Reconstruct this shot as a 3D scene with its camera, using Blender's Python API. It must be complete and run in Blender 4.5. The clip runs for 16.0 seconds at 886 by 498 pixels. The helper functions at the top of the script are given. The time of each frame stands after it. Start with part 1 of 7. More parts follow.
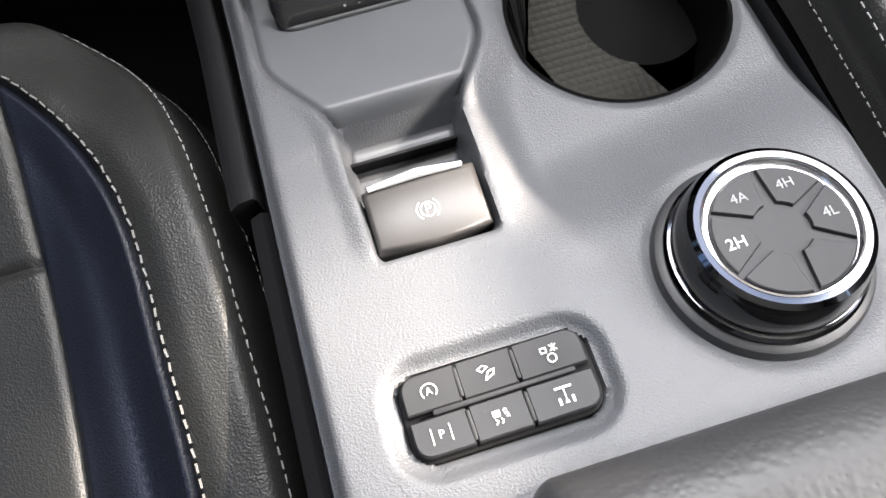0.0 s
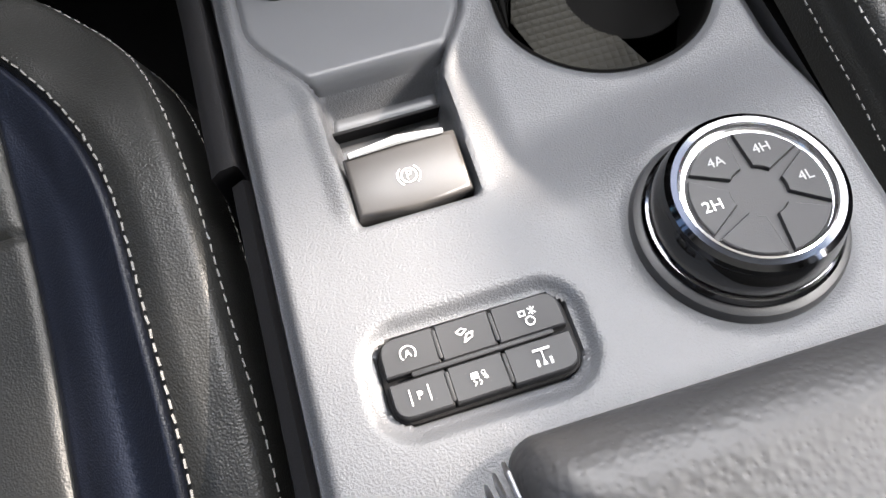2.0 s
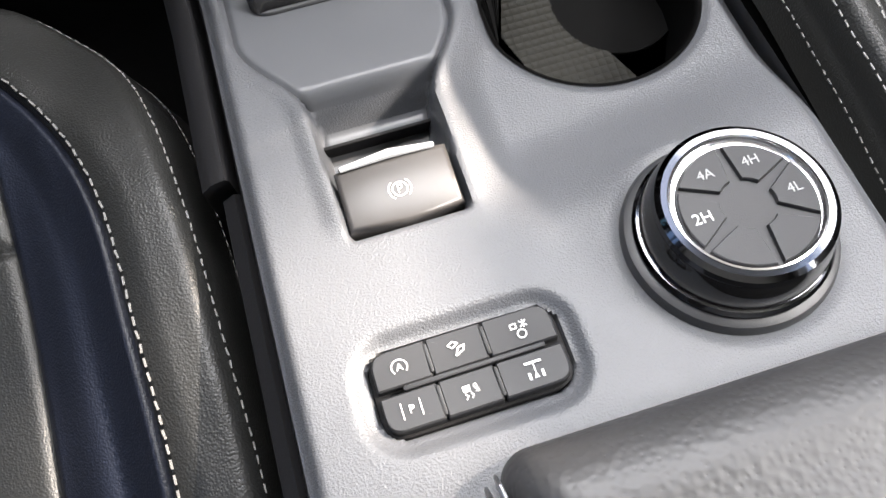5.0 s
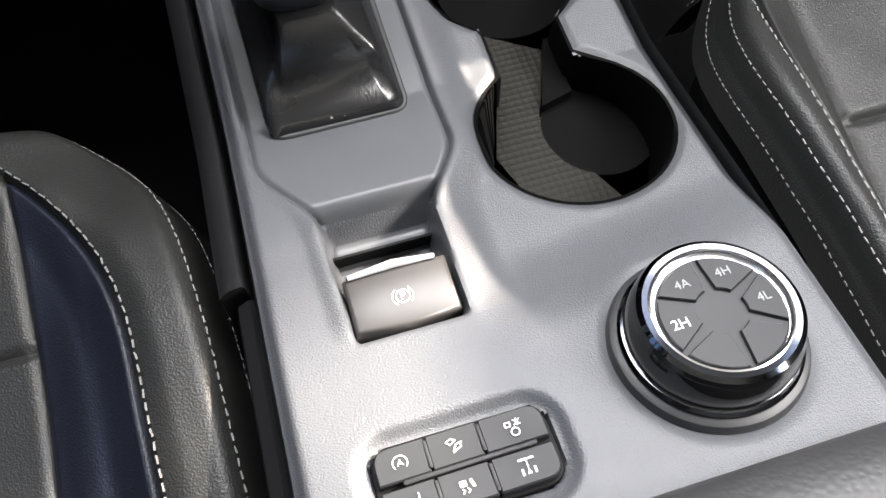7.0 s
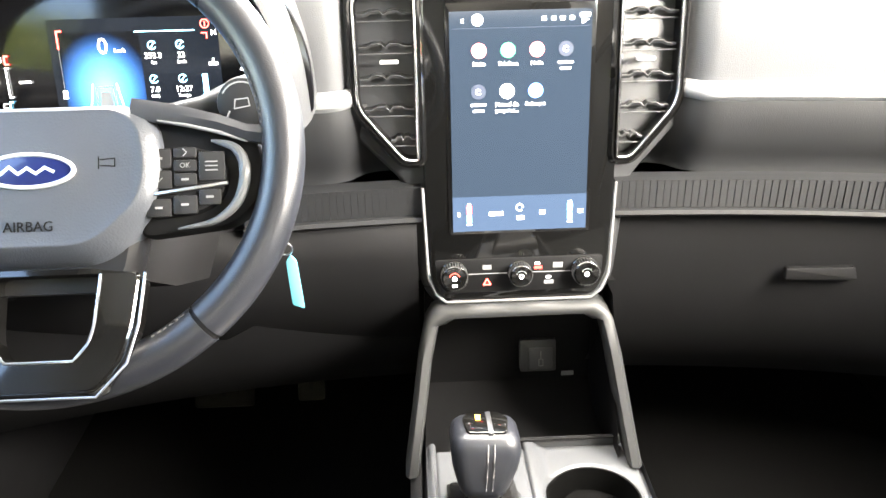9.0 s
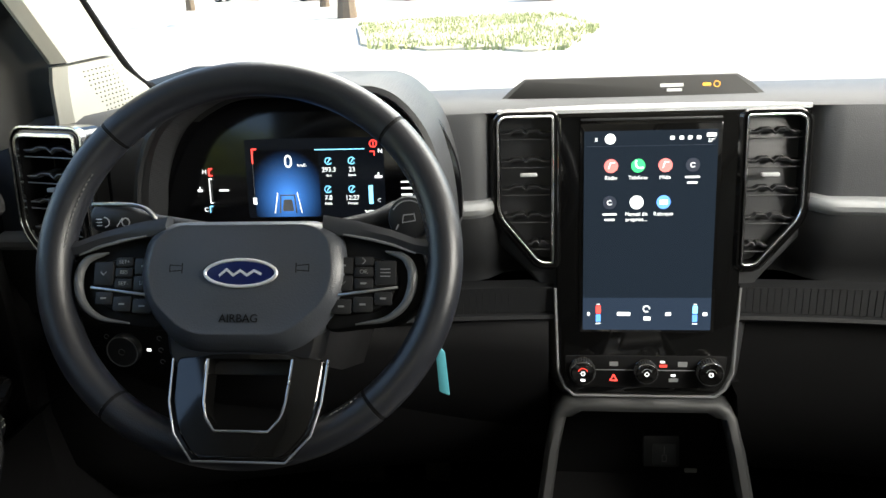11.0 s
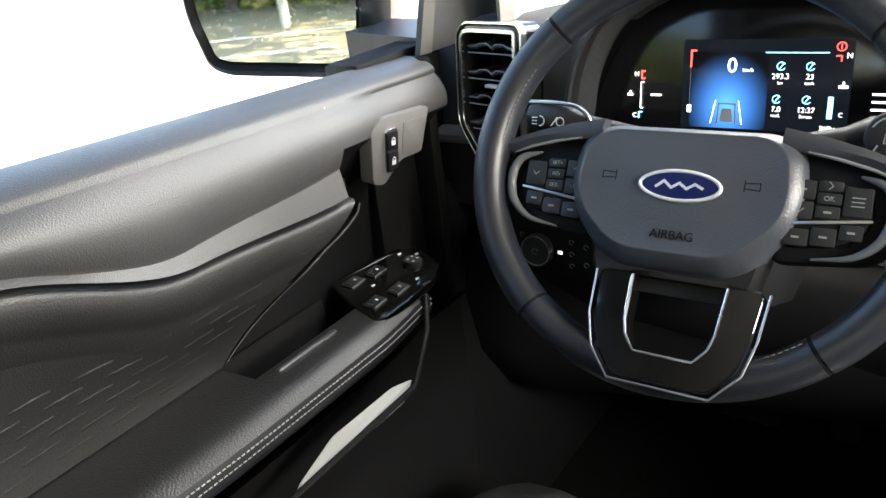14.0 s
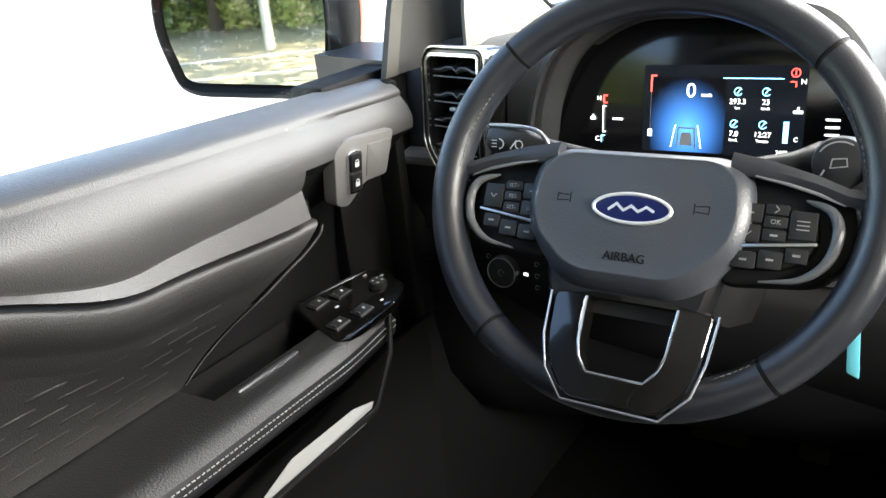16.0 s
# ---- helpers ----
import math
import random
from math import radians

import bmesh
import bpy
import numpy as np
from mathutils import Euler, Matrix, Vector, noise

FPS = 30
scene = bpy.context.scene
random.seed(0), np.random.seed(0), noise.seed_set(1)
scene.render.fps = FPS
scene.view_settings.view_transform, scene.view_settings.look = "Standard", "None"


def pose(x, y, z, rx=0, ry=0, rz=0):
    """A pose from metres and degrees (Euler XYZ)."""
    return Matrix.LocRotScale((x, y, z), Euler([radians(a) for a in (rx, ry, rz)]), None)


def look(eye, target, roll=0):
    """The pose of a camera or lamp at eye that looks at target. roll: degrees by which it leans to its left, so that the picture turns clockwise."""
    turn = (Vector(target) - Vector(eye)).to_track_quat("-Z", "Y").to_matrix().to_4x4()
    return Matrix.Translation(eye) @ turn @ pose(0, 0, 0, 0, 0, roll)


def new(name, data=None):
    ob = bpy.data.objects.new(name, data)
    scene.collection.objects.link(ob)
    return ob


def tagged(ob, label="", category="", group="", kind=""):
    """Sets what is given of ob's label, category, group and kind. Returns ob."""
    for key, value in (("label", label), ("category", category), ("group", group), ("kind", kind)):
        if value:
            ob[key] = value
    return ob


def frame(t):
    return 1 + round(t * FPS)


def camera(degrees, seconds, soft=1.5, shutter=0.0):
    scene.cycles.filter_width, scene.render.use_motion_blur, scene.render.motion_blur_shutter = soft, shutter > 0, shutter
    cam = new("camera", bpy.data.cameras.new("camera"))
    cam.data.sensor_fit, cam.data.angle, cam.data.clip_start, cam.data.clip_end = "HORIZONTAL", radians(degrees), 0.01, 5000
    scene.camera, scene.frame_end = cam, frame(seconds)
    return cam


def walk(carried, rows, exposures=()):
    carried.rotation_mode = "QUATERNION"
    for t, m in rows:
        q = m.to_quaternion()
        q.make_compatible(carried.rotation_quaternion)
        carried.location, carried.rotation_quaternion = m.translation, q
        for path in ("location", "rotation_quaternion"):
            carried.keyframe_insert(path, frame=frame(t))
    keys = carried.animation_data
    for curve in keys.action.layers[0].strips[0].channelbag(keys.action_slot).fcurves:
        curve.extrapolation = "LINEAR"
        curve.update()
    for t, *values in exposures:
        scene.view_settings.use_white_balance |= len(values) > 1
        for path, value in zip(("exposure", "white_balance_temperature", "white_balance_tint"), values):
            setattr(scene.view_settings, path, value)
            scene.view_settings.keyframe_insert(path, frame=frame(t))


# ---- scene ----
cam = camera(58.0, 16.0)
PATH = [
    (0, (-0.075, -0.504, 0.586), (0.059, 0.016, -1.34), -2.5),
    (0.5, (-0.074, -0.512, 0.583), (0.064, -0.032, -1.354), -0.8),
    (1, (-0.073, -0.513, 0.58), (0.061, -0.041, -1.359), -1.0),
    (1.5, (-0.073, -0.515, 0.583), (0.074, -0.03, -1.352), -0.0),
    (2, (-0.074, -0.518, 0.584), (0.077, -0.017, -1.346), -0.1),
    (2.5, (-0.075, -0.521, 0.583), (0.087, 0.003, -1.34), 0.3),
    (3, (-0.075, -0.52, 0.582), (0.095, 0.012, -1.339), 1.0),
    (3.5, (-0.074, -0.519, 0.583), (0.095, 0.008, -1.339), 0.9),
    (4, (-0.072, -0.516, 0.583), (0.101, 0.005, -1.34), 1.2),
    (6.5, (-0.077, -0.53, 0.597), (0.143, 0.151, -1.27), 0.8),
    (7, (-0.078, -0.533, 0.611), (0.18, 0.257, -1.208), 1.4),
    (7.5, (-0.092, -0.554, 0.658), (0.189, 0.394, -1.081), 0.8),
    (7.6, (-0.095, -0.584, 0.676), (0.202, 0.537, -0.953), 0.2),
    (7.8, (-0.102, -0.634, 0.702), (0.190, 0.643, -0.806), -0.5),
    (8, (-0.114, -0.705, 0.721), (0.156, 0.735, -0.64), -0.8),
    (8.2, (-0.119, -0.740, 0.760), (0.120, 0.831, -0.452), -1.2),
    (8.5, (-0.119, -0.799, 0.836), (0.052, 0.882, -0.234), -1.8),
    (8.8, (-0.126, -0.846, 0.877), (0.019, 0.906, -0.074), -1.2),
    (9, (-0.126, -0.888, 0.891), (-0.06, 0.913, 0.022), -1.2),
    (9.2, (-0.131, -0.908, 0.909), (-0.117, 0.919, 0.095), -0.9),
    (11.5, (-0.145, -0.969, 0.946), (-0.479, 0.89, 0.291), -3.9),
    (12, (-0.148, -0.965, 0.948), (-0.645, 0.864, 0.31), -5.1),
    (12.2, (-0.149, -0.950, 0.949), (-0.723, 0.853, 0.302), -5.7),
    (12.5, (-0.154, -0.931, 0.937), (-0.858, 0.819, 0.273), -6.2),
    (12.7, (-0.161, -0.925, 0.939), (-1.026, 0.741, 0.255), -7.9),
    (13, (-0.173, -0.913, 0.938), (-1.147, 0.678, 0.217), -8.9),
    (13.2, (-0.184, -0.916, 0.939), (-1.192, 0.642, 0.196), -8.8),
    (13.5, (-0.193, -0.922, 0.93), (-1.251, 0.59, 0.158), -8.2),
    (14, (-0.199, -0.93, 0.928), (-1.29, 0.544, 0.129), -7.1),
    (14.5, (-0.203, -0.933, 0.924), (-1.311, 0.526, 0.12), -6.9),
    (15, (-0.204, -0.931, 0.92), (-1.314, 0.526, 0.118), -6.5),
    (15.5, (-0.198, -0.931, 0.923), (-1.309, 0.528, 0.124), -6.3),
    (16, (-0.178, -0.92, 0.927), (-1.243, 0.595, 0.173), -6.4),
]
EXPOSURES = [(0, 2.5, 6500, 12), (7.0, 2.5, 6500, 12), (7.5, 3.05, 6500, 11), (7.8, 3.95, 6350, 8), (8.6, 5.15, 7300, 8), (9.2, 4.05, 7300, 10), (11.3, 1.7, 7000, 6), (12.6, 1.7, 7000, 6), (13.6, 2.62, 6900, 8), (15.5, 2.62, 6900, 8), (16, 2.85, 6900, 8)]
walk(cam, [(t, look(eye, target, roll)) for t, eye, target, roll in PATH], EXPOSURES)

# ---- light ----
world = bpy.data.worlds.new("world")
scene.world = world
world.use_nodes = True
wn = world.node_tree
sky = wn.nodes.new("ShaderNodeTexSky")
sky.sky_type, sky.sun_disc = "NISHITA", False
SUN_DIR = Vector((1.0, 0.2, 0.776)).normalized()
sky.sun_elevation = math.asin(SUN_DIR.z)
sky.sun_rotation = math.atan2(SUN_DIR.x, SUN_DIR.y)
wn.links.new(sky.outputs[0], wn.nodes["Background"].inputs[0])
wn.nodes["Background"].inputs[1].default_value = 0.20
sun = new("sun", bpy.data.lights.new("sun", "SUN"))
sun.data.energy, sun.data.angle, sun.data.color = 5.0, radians(0.5), (1.0, 0.88, 0.74)
sun.matrix_world = look((0, 0, 6), Vector((0, 0, 6)) - SUN_DIR)


def window_light(name, eye, target, w, h, power):
    """Daylight that enters by a window out of view."""
    ob = new(name, bpy.data.lights.new(name, "AREA"))
    ob.data.shape, ob.data.size, ob.data.size_y, ob.data.energy = "RECTANGLE", w, h, power
    ob.data.color = (1.0, 0.97, 0.93)
    ob.matrix_world = look(eye, target)
    return ob


window_light("daylight_passenger_window", (0.80, -0.62, 1.02), (-0.05, -0.46, 0.25), 0.5, 0.36, 6.5)
window_light("daylight_windscreen", (0.05, 0.10, 1.17), (0.0, -0.50, 0.25), 1.2, 0.40, 6.5)
window_light("daylight_rear_window", (0, -2.1, 1.1), (0, 0, 0.6), 1.1, 0.4, 0.35)

# ---- materials ----
MATS = {}


def material(name, color, rough=0.5, metal=0.0, grain=0.0, scale=400.0, vary=0.12, coat=0.0, emit=None, power=0.0, kind="noise", spec=0.5):
    """A surface with grain at two scales: fine relief, and slow drift of colour and gloss."""
    m = bpy.data.materials.new(name)
    m.use_nodes = True
    nt = m.node_tree
    b = nt.nodes["Principled BSDF"]
    b.inputs["Base Color"].default_value = (*color, 1)
    b.inputs["Roughness"].default_value = rough
    b.inputs["Metallic"].default_value = metal
    b.inputs["Coat Weight"].default_value = coat
    b.inputs["Specular IOR Level"].default_value = spec
    if emit:
        b.inputs["Emission Color"].default_value = (*emit, 1)
        b.inputs["Emission Strength"].default_value = power * 0.75
    tc = nt.nodes.new("ShaderNodeTexCoord")
    if vary:
        slow = nt.nodes.new("ShaderNodeTexNoise")
        slow.inputs["Scale"].default_value, slow.inputs["Detail"].default_value = 14.0, 5.0
        nt.links.new(tc.outputs["Object"], slow.inputs["Vector"])
        mixer = nt.nodes.new("ShaderNodeMix")
        mixer.data_type = "RGBA"
        mixer.inputs["A"].default_value = (*[c * (1 - vary) for c in color], 1)
        mixer.inputs["B"].default_value = (*[min(1, c * (1 + vary)) for c in color], 1)
        nt.links.new(slow.outputs["Fac"], mixer.inputs["Factor"])
        nt.links.new(mixer.outputs["Result"], b.inputs["Base Color"])
        rr = nt.nodes.new("ShaderNodeMapRange")
        rr.inputs["To Min"].default_value, rr.inputs["To Max"].default_value = max(0.02, rough - 0.07), min(1, rough + 0.07)
        nt.links.new(slow.outputs["Fac"], rr.inputs["Value"])
        nt.links.new(rr.outputs["Result"], b.inputs["Roughness"])
    if grain:
        bump = nt.nodes.new("ShaderNodeBump")
        bump.inputs["Strength"].default_value, bump.inputs["Distance"].default_value = min(1.0, grain), 0.0004 * max(1.0, grain)
        if kind == "leather":
            tex = nt.nodes.new("ShaderNodeTexVoronoi")
            tex.feature = "SMOOTH_F1"
            tex.inputs["Scale"].default_value = scale
            nt.links.new(tex.outputs["Distance"], bump.inputs["Height"])
        elif kind == "holes":
            tex = nt.nodes.new("ShaderNodeTexVoronoi")
            tex.feature = "F1"
            tex.inputs["Scale"].default_value, tex.inputs["Randomness"].default_value = scale, 0.0
            nt.links.new(tex.outputs["Distance"], bump.inputs["Height"])
        else:
            tex = nt.nodes.new("ShaderNodeTexNoise")
            tex.inputs["Scale"].default_value, tex.inputs["Detail"].default_value = scale, 3.0
            nt.links.new(tex.outputs["Fac"], bump.inputs["Height"])
        nt.links.new(tc.outputs["Object"], tex.inputs["Vector"])
        nt.links.new(bump.outputs["Normal"], b.inputs["Normal"])
    MATS[name] = m
    return m


material("console_plastic", (0.062, 0.065, 0.071), 0.38, grain=1.1, scale=950)
material("arch_grey", (0.024, 0.025, 0.026), 0.5, grain=0.2, scale=900)
material("pod_grey", (0.06, 0.061, 0.062), 0.5, grain=0.3, scale=900)
material("shift_plate", (0.06, 0.063, 0.069), 0.40, grain=0.25, scale=1500)
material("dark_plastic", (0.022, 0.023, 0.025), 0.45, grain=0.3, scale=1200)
material("button_plastic", (0.016, 0.0165, 0.018), 0.42, grain=0.12, scale=1800, spec=0.25)
# paler and warmer than the other buttons, to carry the sun on it
material("sunlit_brake_plastic", (0.036, 0.034, 0.033), 0.36, grain=0.12, scale=1800)
material("black_plastic", (0.006, 0.006, 0.0065), 0.6, grain=0.3, scale=900, spec=0.12)
material("shroud_plastic", (0.012, 0.0123, 0.013), 0.5, grain=0.3, scale=900)
material("dial_plastic", (0.02, 0.0205, 0.022), 0.42, grain=0.2, scale=1500, spec=0.25)
material("spoke_grey", (0.045, 0.047, 0.051), 0.4, grain=0.1, scale=900)
material("spoke_arm", (0.024, 0.026, 0.031), 0.42, grain=0.2, scale=900)
material("dash_soft", (0.037, 0.039, 0.043), 0.55, grain=0.5, scale=900, kind="leather")
material("dash_top", (0.05, 0.052, 0.057), 0.6, grain=0.5, scale=900, kind="leather")
material("perforated", (0.026, 0.0275, 0.030), 0.55, grain=0.9, scale=330, kind="holes")
material("door_soft", (0.046, 0.0455, 0.046), 0.48, grain=0.8, scale=800, kind="leather")
material("dash_low", (0.014, 0.0146, 0.016), 0.6, grain=0.5, scale=900, kind="leather", spec=0.25)
material("arm_leather", (0.0095, 0.0095, 0.010), 0.45, grain=0.9, scale=600, kind="leather")
material("door_insert", (0.0145, 0.0142, 0.0140), 0.50, grain=0.7, scale=700, kind="leather")
material("leather_black", (0.014, 0.015, 0.018), 0.40, grain=0.4, scale=900, kind="leather", spec=0.32)
material("pocket_grey", (0.24, 0.245, 0.24), 0.5, grain=0.2, scale=900)
material("plate_grey", (0.112, 0.111, 0.108), 0.4, grain=0.1, scale=900)
material("silver_trim", (0.42, 0.43, 0.44), 0.35, grain=0.1, scale=900)
# dark rails; also holds the shade of hub underside and left flank
material("dark_shade_trim", (0.010, 0.010, 0.011), 0.5, grain=0.3, scale=900, spec=0.3)
material("leather_grey", (0.0156, 0.0161, 0.0157), 0.42, grain=0.8, scale=900, kind="leather", spec=0.32)
material("leather_blue", (0.0085, 0.0105, 0.0175), 0.42, grain=0.7, scale=900, kind="leather", spec=0.32)
material("leather_rim", (0.013, 0.0145, 0.019), 0.36, grain=0.35, scale=1100, kind="leather")
material("airbag_cover", (0.045, 0.050, 0.060), 0.38, grain=0.5, scale=700, kind="leather")
material("boot_leather", (0.009, 0.009, 0.0095), 0.26, grain=0.3, scale=700, kind="leather")
material("lid_leather", (0.030, 0.030, 0.031), 0.50, grain=1.0, scale=330, kind="leather")
material("thread", (0.14, 0.14, 0.137), 0.7, vary=0.2)
material("thread_light", (0.30, 0.30, 0.29), 0.7, vary=0.2)
material("thread_dark", (0.12, 0.12, 0.12), 0.7, vary=0.2)
material("piano_black", (0.004, 0.004, 0.004), 0.06, vary=0.0, coat=0.5)
material("dark_chrome", (0.09, 0.092, 0.098), 0.07, metal=1.0, vary=0.05)
# near-zero black: the cup recess's shade is put into the colour
material("cup_shade_black", (0.0018, 0.0018, 0.0018), 0.7, grain=0.2, scale=900, spec=0.05)
material("slat_plastic", (0.018, 0.0185, 0.02), 0.28, grain=0.1, scale=900)
material("shaded_verge_soil", (0.33, 0.29, 0.18), 0.95, grain=1.0, scale=30, vary=0.5)
material("chrome", (0.78, 0.78, 0.79), 0.2, metal=1.0, vary=0.05)
material("satin_silver", (0.42, 0.43, 0.45), 0.3, metal=1.0, vary=0.06)
material("grey_trim", (0.16, 0.165, 0.17), 0.4, vary=0.1, grain=0.1, scale=900)
material("crescent_grey", (0.085, 0.088, 0.092), 0.4, grain=0.1, scale=900)
material("rubber", (0.011, 0.0108, 0.0085), 0.6, grain=4.0, scale=210, kind="holes", spec=0.15)
material("carpet", (0.006, 0.006, 0.006), 0.95, grain=1.0, scale=700, vary=0.3, spec=0.05)
material("headliner", (0.45, 0.44, 0.41), 0.9, grain=0.5, scale=900)
material("pillar_fabric", (0.36, 0.36, 0.32), 0.8, grain=0.4, scale=1200)
material("pillar_dark", (0.008, 0.008, 0.0075), 0.6, grain=0.4, scale=900)
material("chrome_soft", (0.8, 0.8, 0.81), 0.38, metal=0.6, vary=0.05)
material("seal", (0.035, 0.033, 0.027), 0.6, grain=0.2, scale=500)
material("white_print", (0.55, 0.56, 0.56), 0.5, vary=0.0)
material("print_dim", (0.20, 0.205, 0.21), 0.5, vary=0.0)
material("emblem_blue", (0.007, 0.013, 0.075), 0.15, vary=0.05, coat=0.6)
material("screen_glass", (0.006, 0.008, 0.011), 0.09, vary=0.0, emit=(0.045, 0.075, 0.125), power=0.12, coat=0.2)
material("screen_band", (0.006, 0.008, 0.011), 0.12, vary=0.0, emit=(0.06, 0.10, 0.18), power=0.22)
material("cluster_black", (0.004, 0.004, 0.005), 0.12, vary=0.0)
material("cluster_panel", (0.004, 0.004, 0.005), 0.15, vary=0.0, emit=(0.02, 0.03, 0.05), power=0.06)
material("lit_white", (0.5, 0.5, 0.5), 0.4, vary=0.0, emit=(0.9, 0.95, 1.0), power=0.8)
material("lit_red", (0.3, 0.02, 0.02), 0.4, vary=0.0, emit=(1.0, 0.06, 0.05), power=1.3)
material("lit_dim_red", (0.3, 0.02, 0.02), 0.4, vary=0.0, emit=(0.9, 0.08, 0.06), power=0.5)
material("lit_pink", (0.3, 0.1, 0.1), 0.4, vary=0.0, emit=(1.0, 0.2, 0.19), power=0.75)
material("lit_green", (0.02, 0.3, 0.1), 0.4, vary=0.0, emit=(0.05, 0.8, 0.25), power=0.65)
material("lit_blue", (0.05, 0.1, 0.3), 0.4, vary=0.0, emit=(0.10, 0.32, 1.0), power=0.9)
material("lit_cyan", (0.05, 0.2, 0.3), 0.4, vary=0.0, emit=(0.2, 0.65, 1.0), power=1.2)
material("lit_amber", (0.3, 0.2, 0.05), 0.4, vary=0.0, emit=(1.0, 0.38, 0.03), power=0.9)
material("lit_grey", (0.3, 0.3, 0.3), 0.4, vary=0.0, emit=(0.9, 0.95, 1.0), power=0.5)
material("lit_dark", (0.02, 0.02, 0.03), 0.4, vary=0.0, emit=(0.02, 0.03, 0.05), power=0.5)
material("tag_cyan", (0.10, 0.42, 0.50), 0.45)
material("key_metal", (0.6, 0.6, 0.56), 0.3, metal=0.7)
material("asphalt", (0.42, 0.41, 0.39), 0.9, grain=0.6, scale=60, vary=0.25)
material("road_paint", (0.8, 0.8, 0.78), 0.8, vary=0.15)
material("grass", (0.30, 0.34, 0.17), 0.9, vary=0.5)
material("leaf", (0.11, 0.17, 0.04), 0.7, vary=0.6)
material("leaf_light", (0.30, 0.34, 0.09), 0.7, vary=0.5)
material("bark", (0.13, 0.10, 0.075), 0.9, grain=0.8, scale=40, vary=0.4)
material("pale_trunk", (0.5, 0.48, 0.42), 0.8, vary=0.3)
material("leaf_litter", (0.48, 0.44, 0.34), 0.95, vary=0.5)
material("car_paint_red", (0.30, 0.07, 0.03), 0.25, coat=0.6)
material("car_paint_white", (0.7, 0.7, 0.7), 0.25, coat=0.5)
material("car_paint_grey", (0.45, 0.46, 0.47), 0.25, coat=0.5)
material("tyre", (0.02, 0.02, 0.02), 0.8)
material("mirror_silver", (0.93, 0.94, 0.93), 0.02, metal=1.0, vary=0.0)


def glass_material():
    m = bpy.data.materials.new("window_glass")
    m.use_nodes = True
    nt = m.node_tree
    nt.nodes.remove(nt.nodes["Principled BSDF"])
    clear, gloss, mixer = nt.nodes.new("ShaderNodeBsdfTransparent"), nt.nodes.new("ShaderNodeBsdfGlossy"), nt.nodes.new("ShaderNodeMixShader")
    clear.inputs[0].default_value = (0.93, 0.95, 0.94, 1)
    gloss.inputs["Roughness"].default_value = 0.01
    mixer.inputs[0].default_value = 0.05
    nt.links.new(clear.outputs[0], mixer.inputs[1])
    nt.links.new(gloss.outputs[0], mixer.inputs[2])
    nt.links.new(mixer.outputs[0], nt.nodes["Material Output"].inputs[0])
    MATS["window_glass"] = m


glass_material()


def cluster_blue():
    """The lit picture of the display: blue that fades to black away from its middle."""
    m = material("cluster_glow", (0.004, 0.004, 0.006), 0.15, vary=0.0, emit=(0.04, 0.17, 0.55), power=1.0)
    nt = m.node_tree
    tc, mp, gr, mu = nt.nodes.new("ShaderNodeTexCoord"), nt.nodes.new("ShaderNodeMapping"), nt.nodes.new("ShaderNodeTexGradient"), nt.nodes.new("ShaderNodeMath")
    gr.gradient_type, mu.operation = "SPHERICAL", "MULTIPLY"
    mp.inputs["Scale"].default_value = (20, 20, 17)
    mp.inputs["Location"].default_value = (0.436 * 20, 0.068 * 20, -0.690 * 17)
    po = nt.nodes.new("ShaderNodeMath")
    po.operation = "POWER"
    po.inputs[1].default_value = 1.7
    mu.inputs[1].default_value = 0.85
    nt.links.new(tc.outputs["Object"], mp.inputs["Vector"])
    nt.links.new(mp.outputs["Vector"], gr.inputs["Vector"])
    nt.links.new(gr.outputs["Fac"], po.inputs[0])
    nt.links.new(po.outputs[0], mu.inputs[0])
    nt.links.new(mu.outputs[0], nt.nodes["Principled BSDF"].inputs["Emission Strength"])


cluster_blue()

# ---- mesh helpers ----
HOME = {}


def thing(name, at, label, category, group="", kind=""):
    ob = new(name)
    ob.location = at
    HOME[ob] = Vector(at)
    return tagged(ob, label, category, group, kind)


def part(name, bm, mat, parent=None, label="", sharp=35, kind=""):
    """Links a bmesh, given in the world's metres, as one mesh object under a thing or a part."""
    me = bpy.data.meshes.new(name)
    bmesh.ops.recalc_face_normals(bm, faces=bm.faces)
    bm.to_mesh(me)
    bm.free()
    me.materials.append(MATS[mat])
    me.polygons.foreach_set("use_smooth", [True] * len(me.polygons))
    me.set_sharp_from_angle(angle=radians(sharp))
    ob = new(name, me)
    if parent is not None:
        ob.parent = parent
        if parent in HOME:
            ob.matrix_parent_inverse = Matrix.Translation(-HOME[parent])
    return tagged(ob, label, kind=kind)


def structure(name, bm, mat, label="", sharp=35):
    return tagged(part(name, bm, mat, None, label, sharp), kind="structure")


def box(center, size, bevel=0.0, m=None, segments=2):
    bm = bmesh.new()
    bmesh.ops.create_cube(bm, size=1.0)
    bmesh.ops.scale(bm, vec=size, verts=bm.verts)
    if bevel:
        bmesh.ops.bevel(bm, geom=list(bm.edges), offset=bevel, segments=segments, affect="EDGES", profile=0.5)
    bmesh.ops.translate(bm, vec=center, verts=bm.verts)
    if m is not None:
        bm.transform(m)
    return bm


def loft(rings, cap=True, closed=True, m=None):
    """Skin over rings of equally many points."""
    bm = bmesh.new()
    rows = [[bm.verts.new(p) for p in r] for r in rings]
    n = len(rows[0])
    for a, b in zip(rows, rows[1:]):
        for i in range(n if closed else n - 1):
            j = (i + 1) % n
            bm.faces.new((a[i], a[j], b[j], b[i]))
    if cap and closed:
        bm.faces.new(rows[0][::-1])
        bm.faces.new(rows[-1])
    if m is not None:
        bm.transform(m)
    return bm


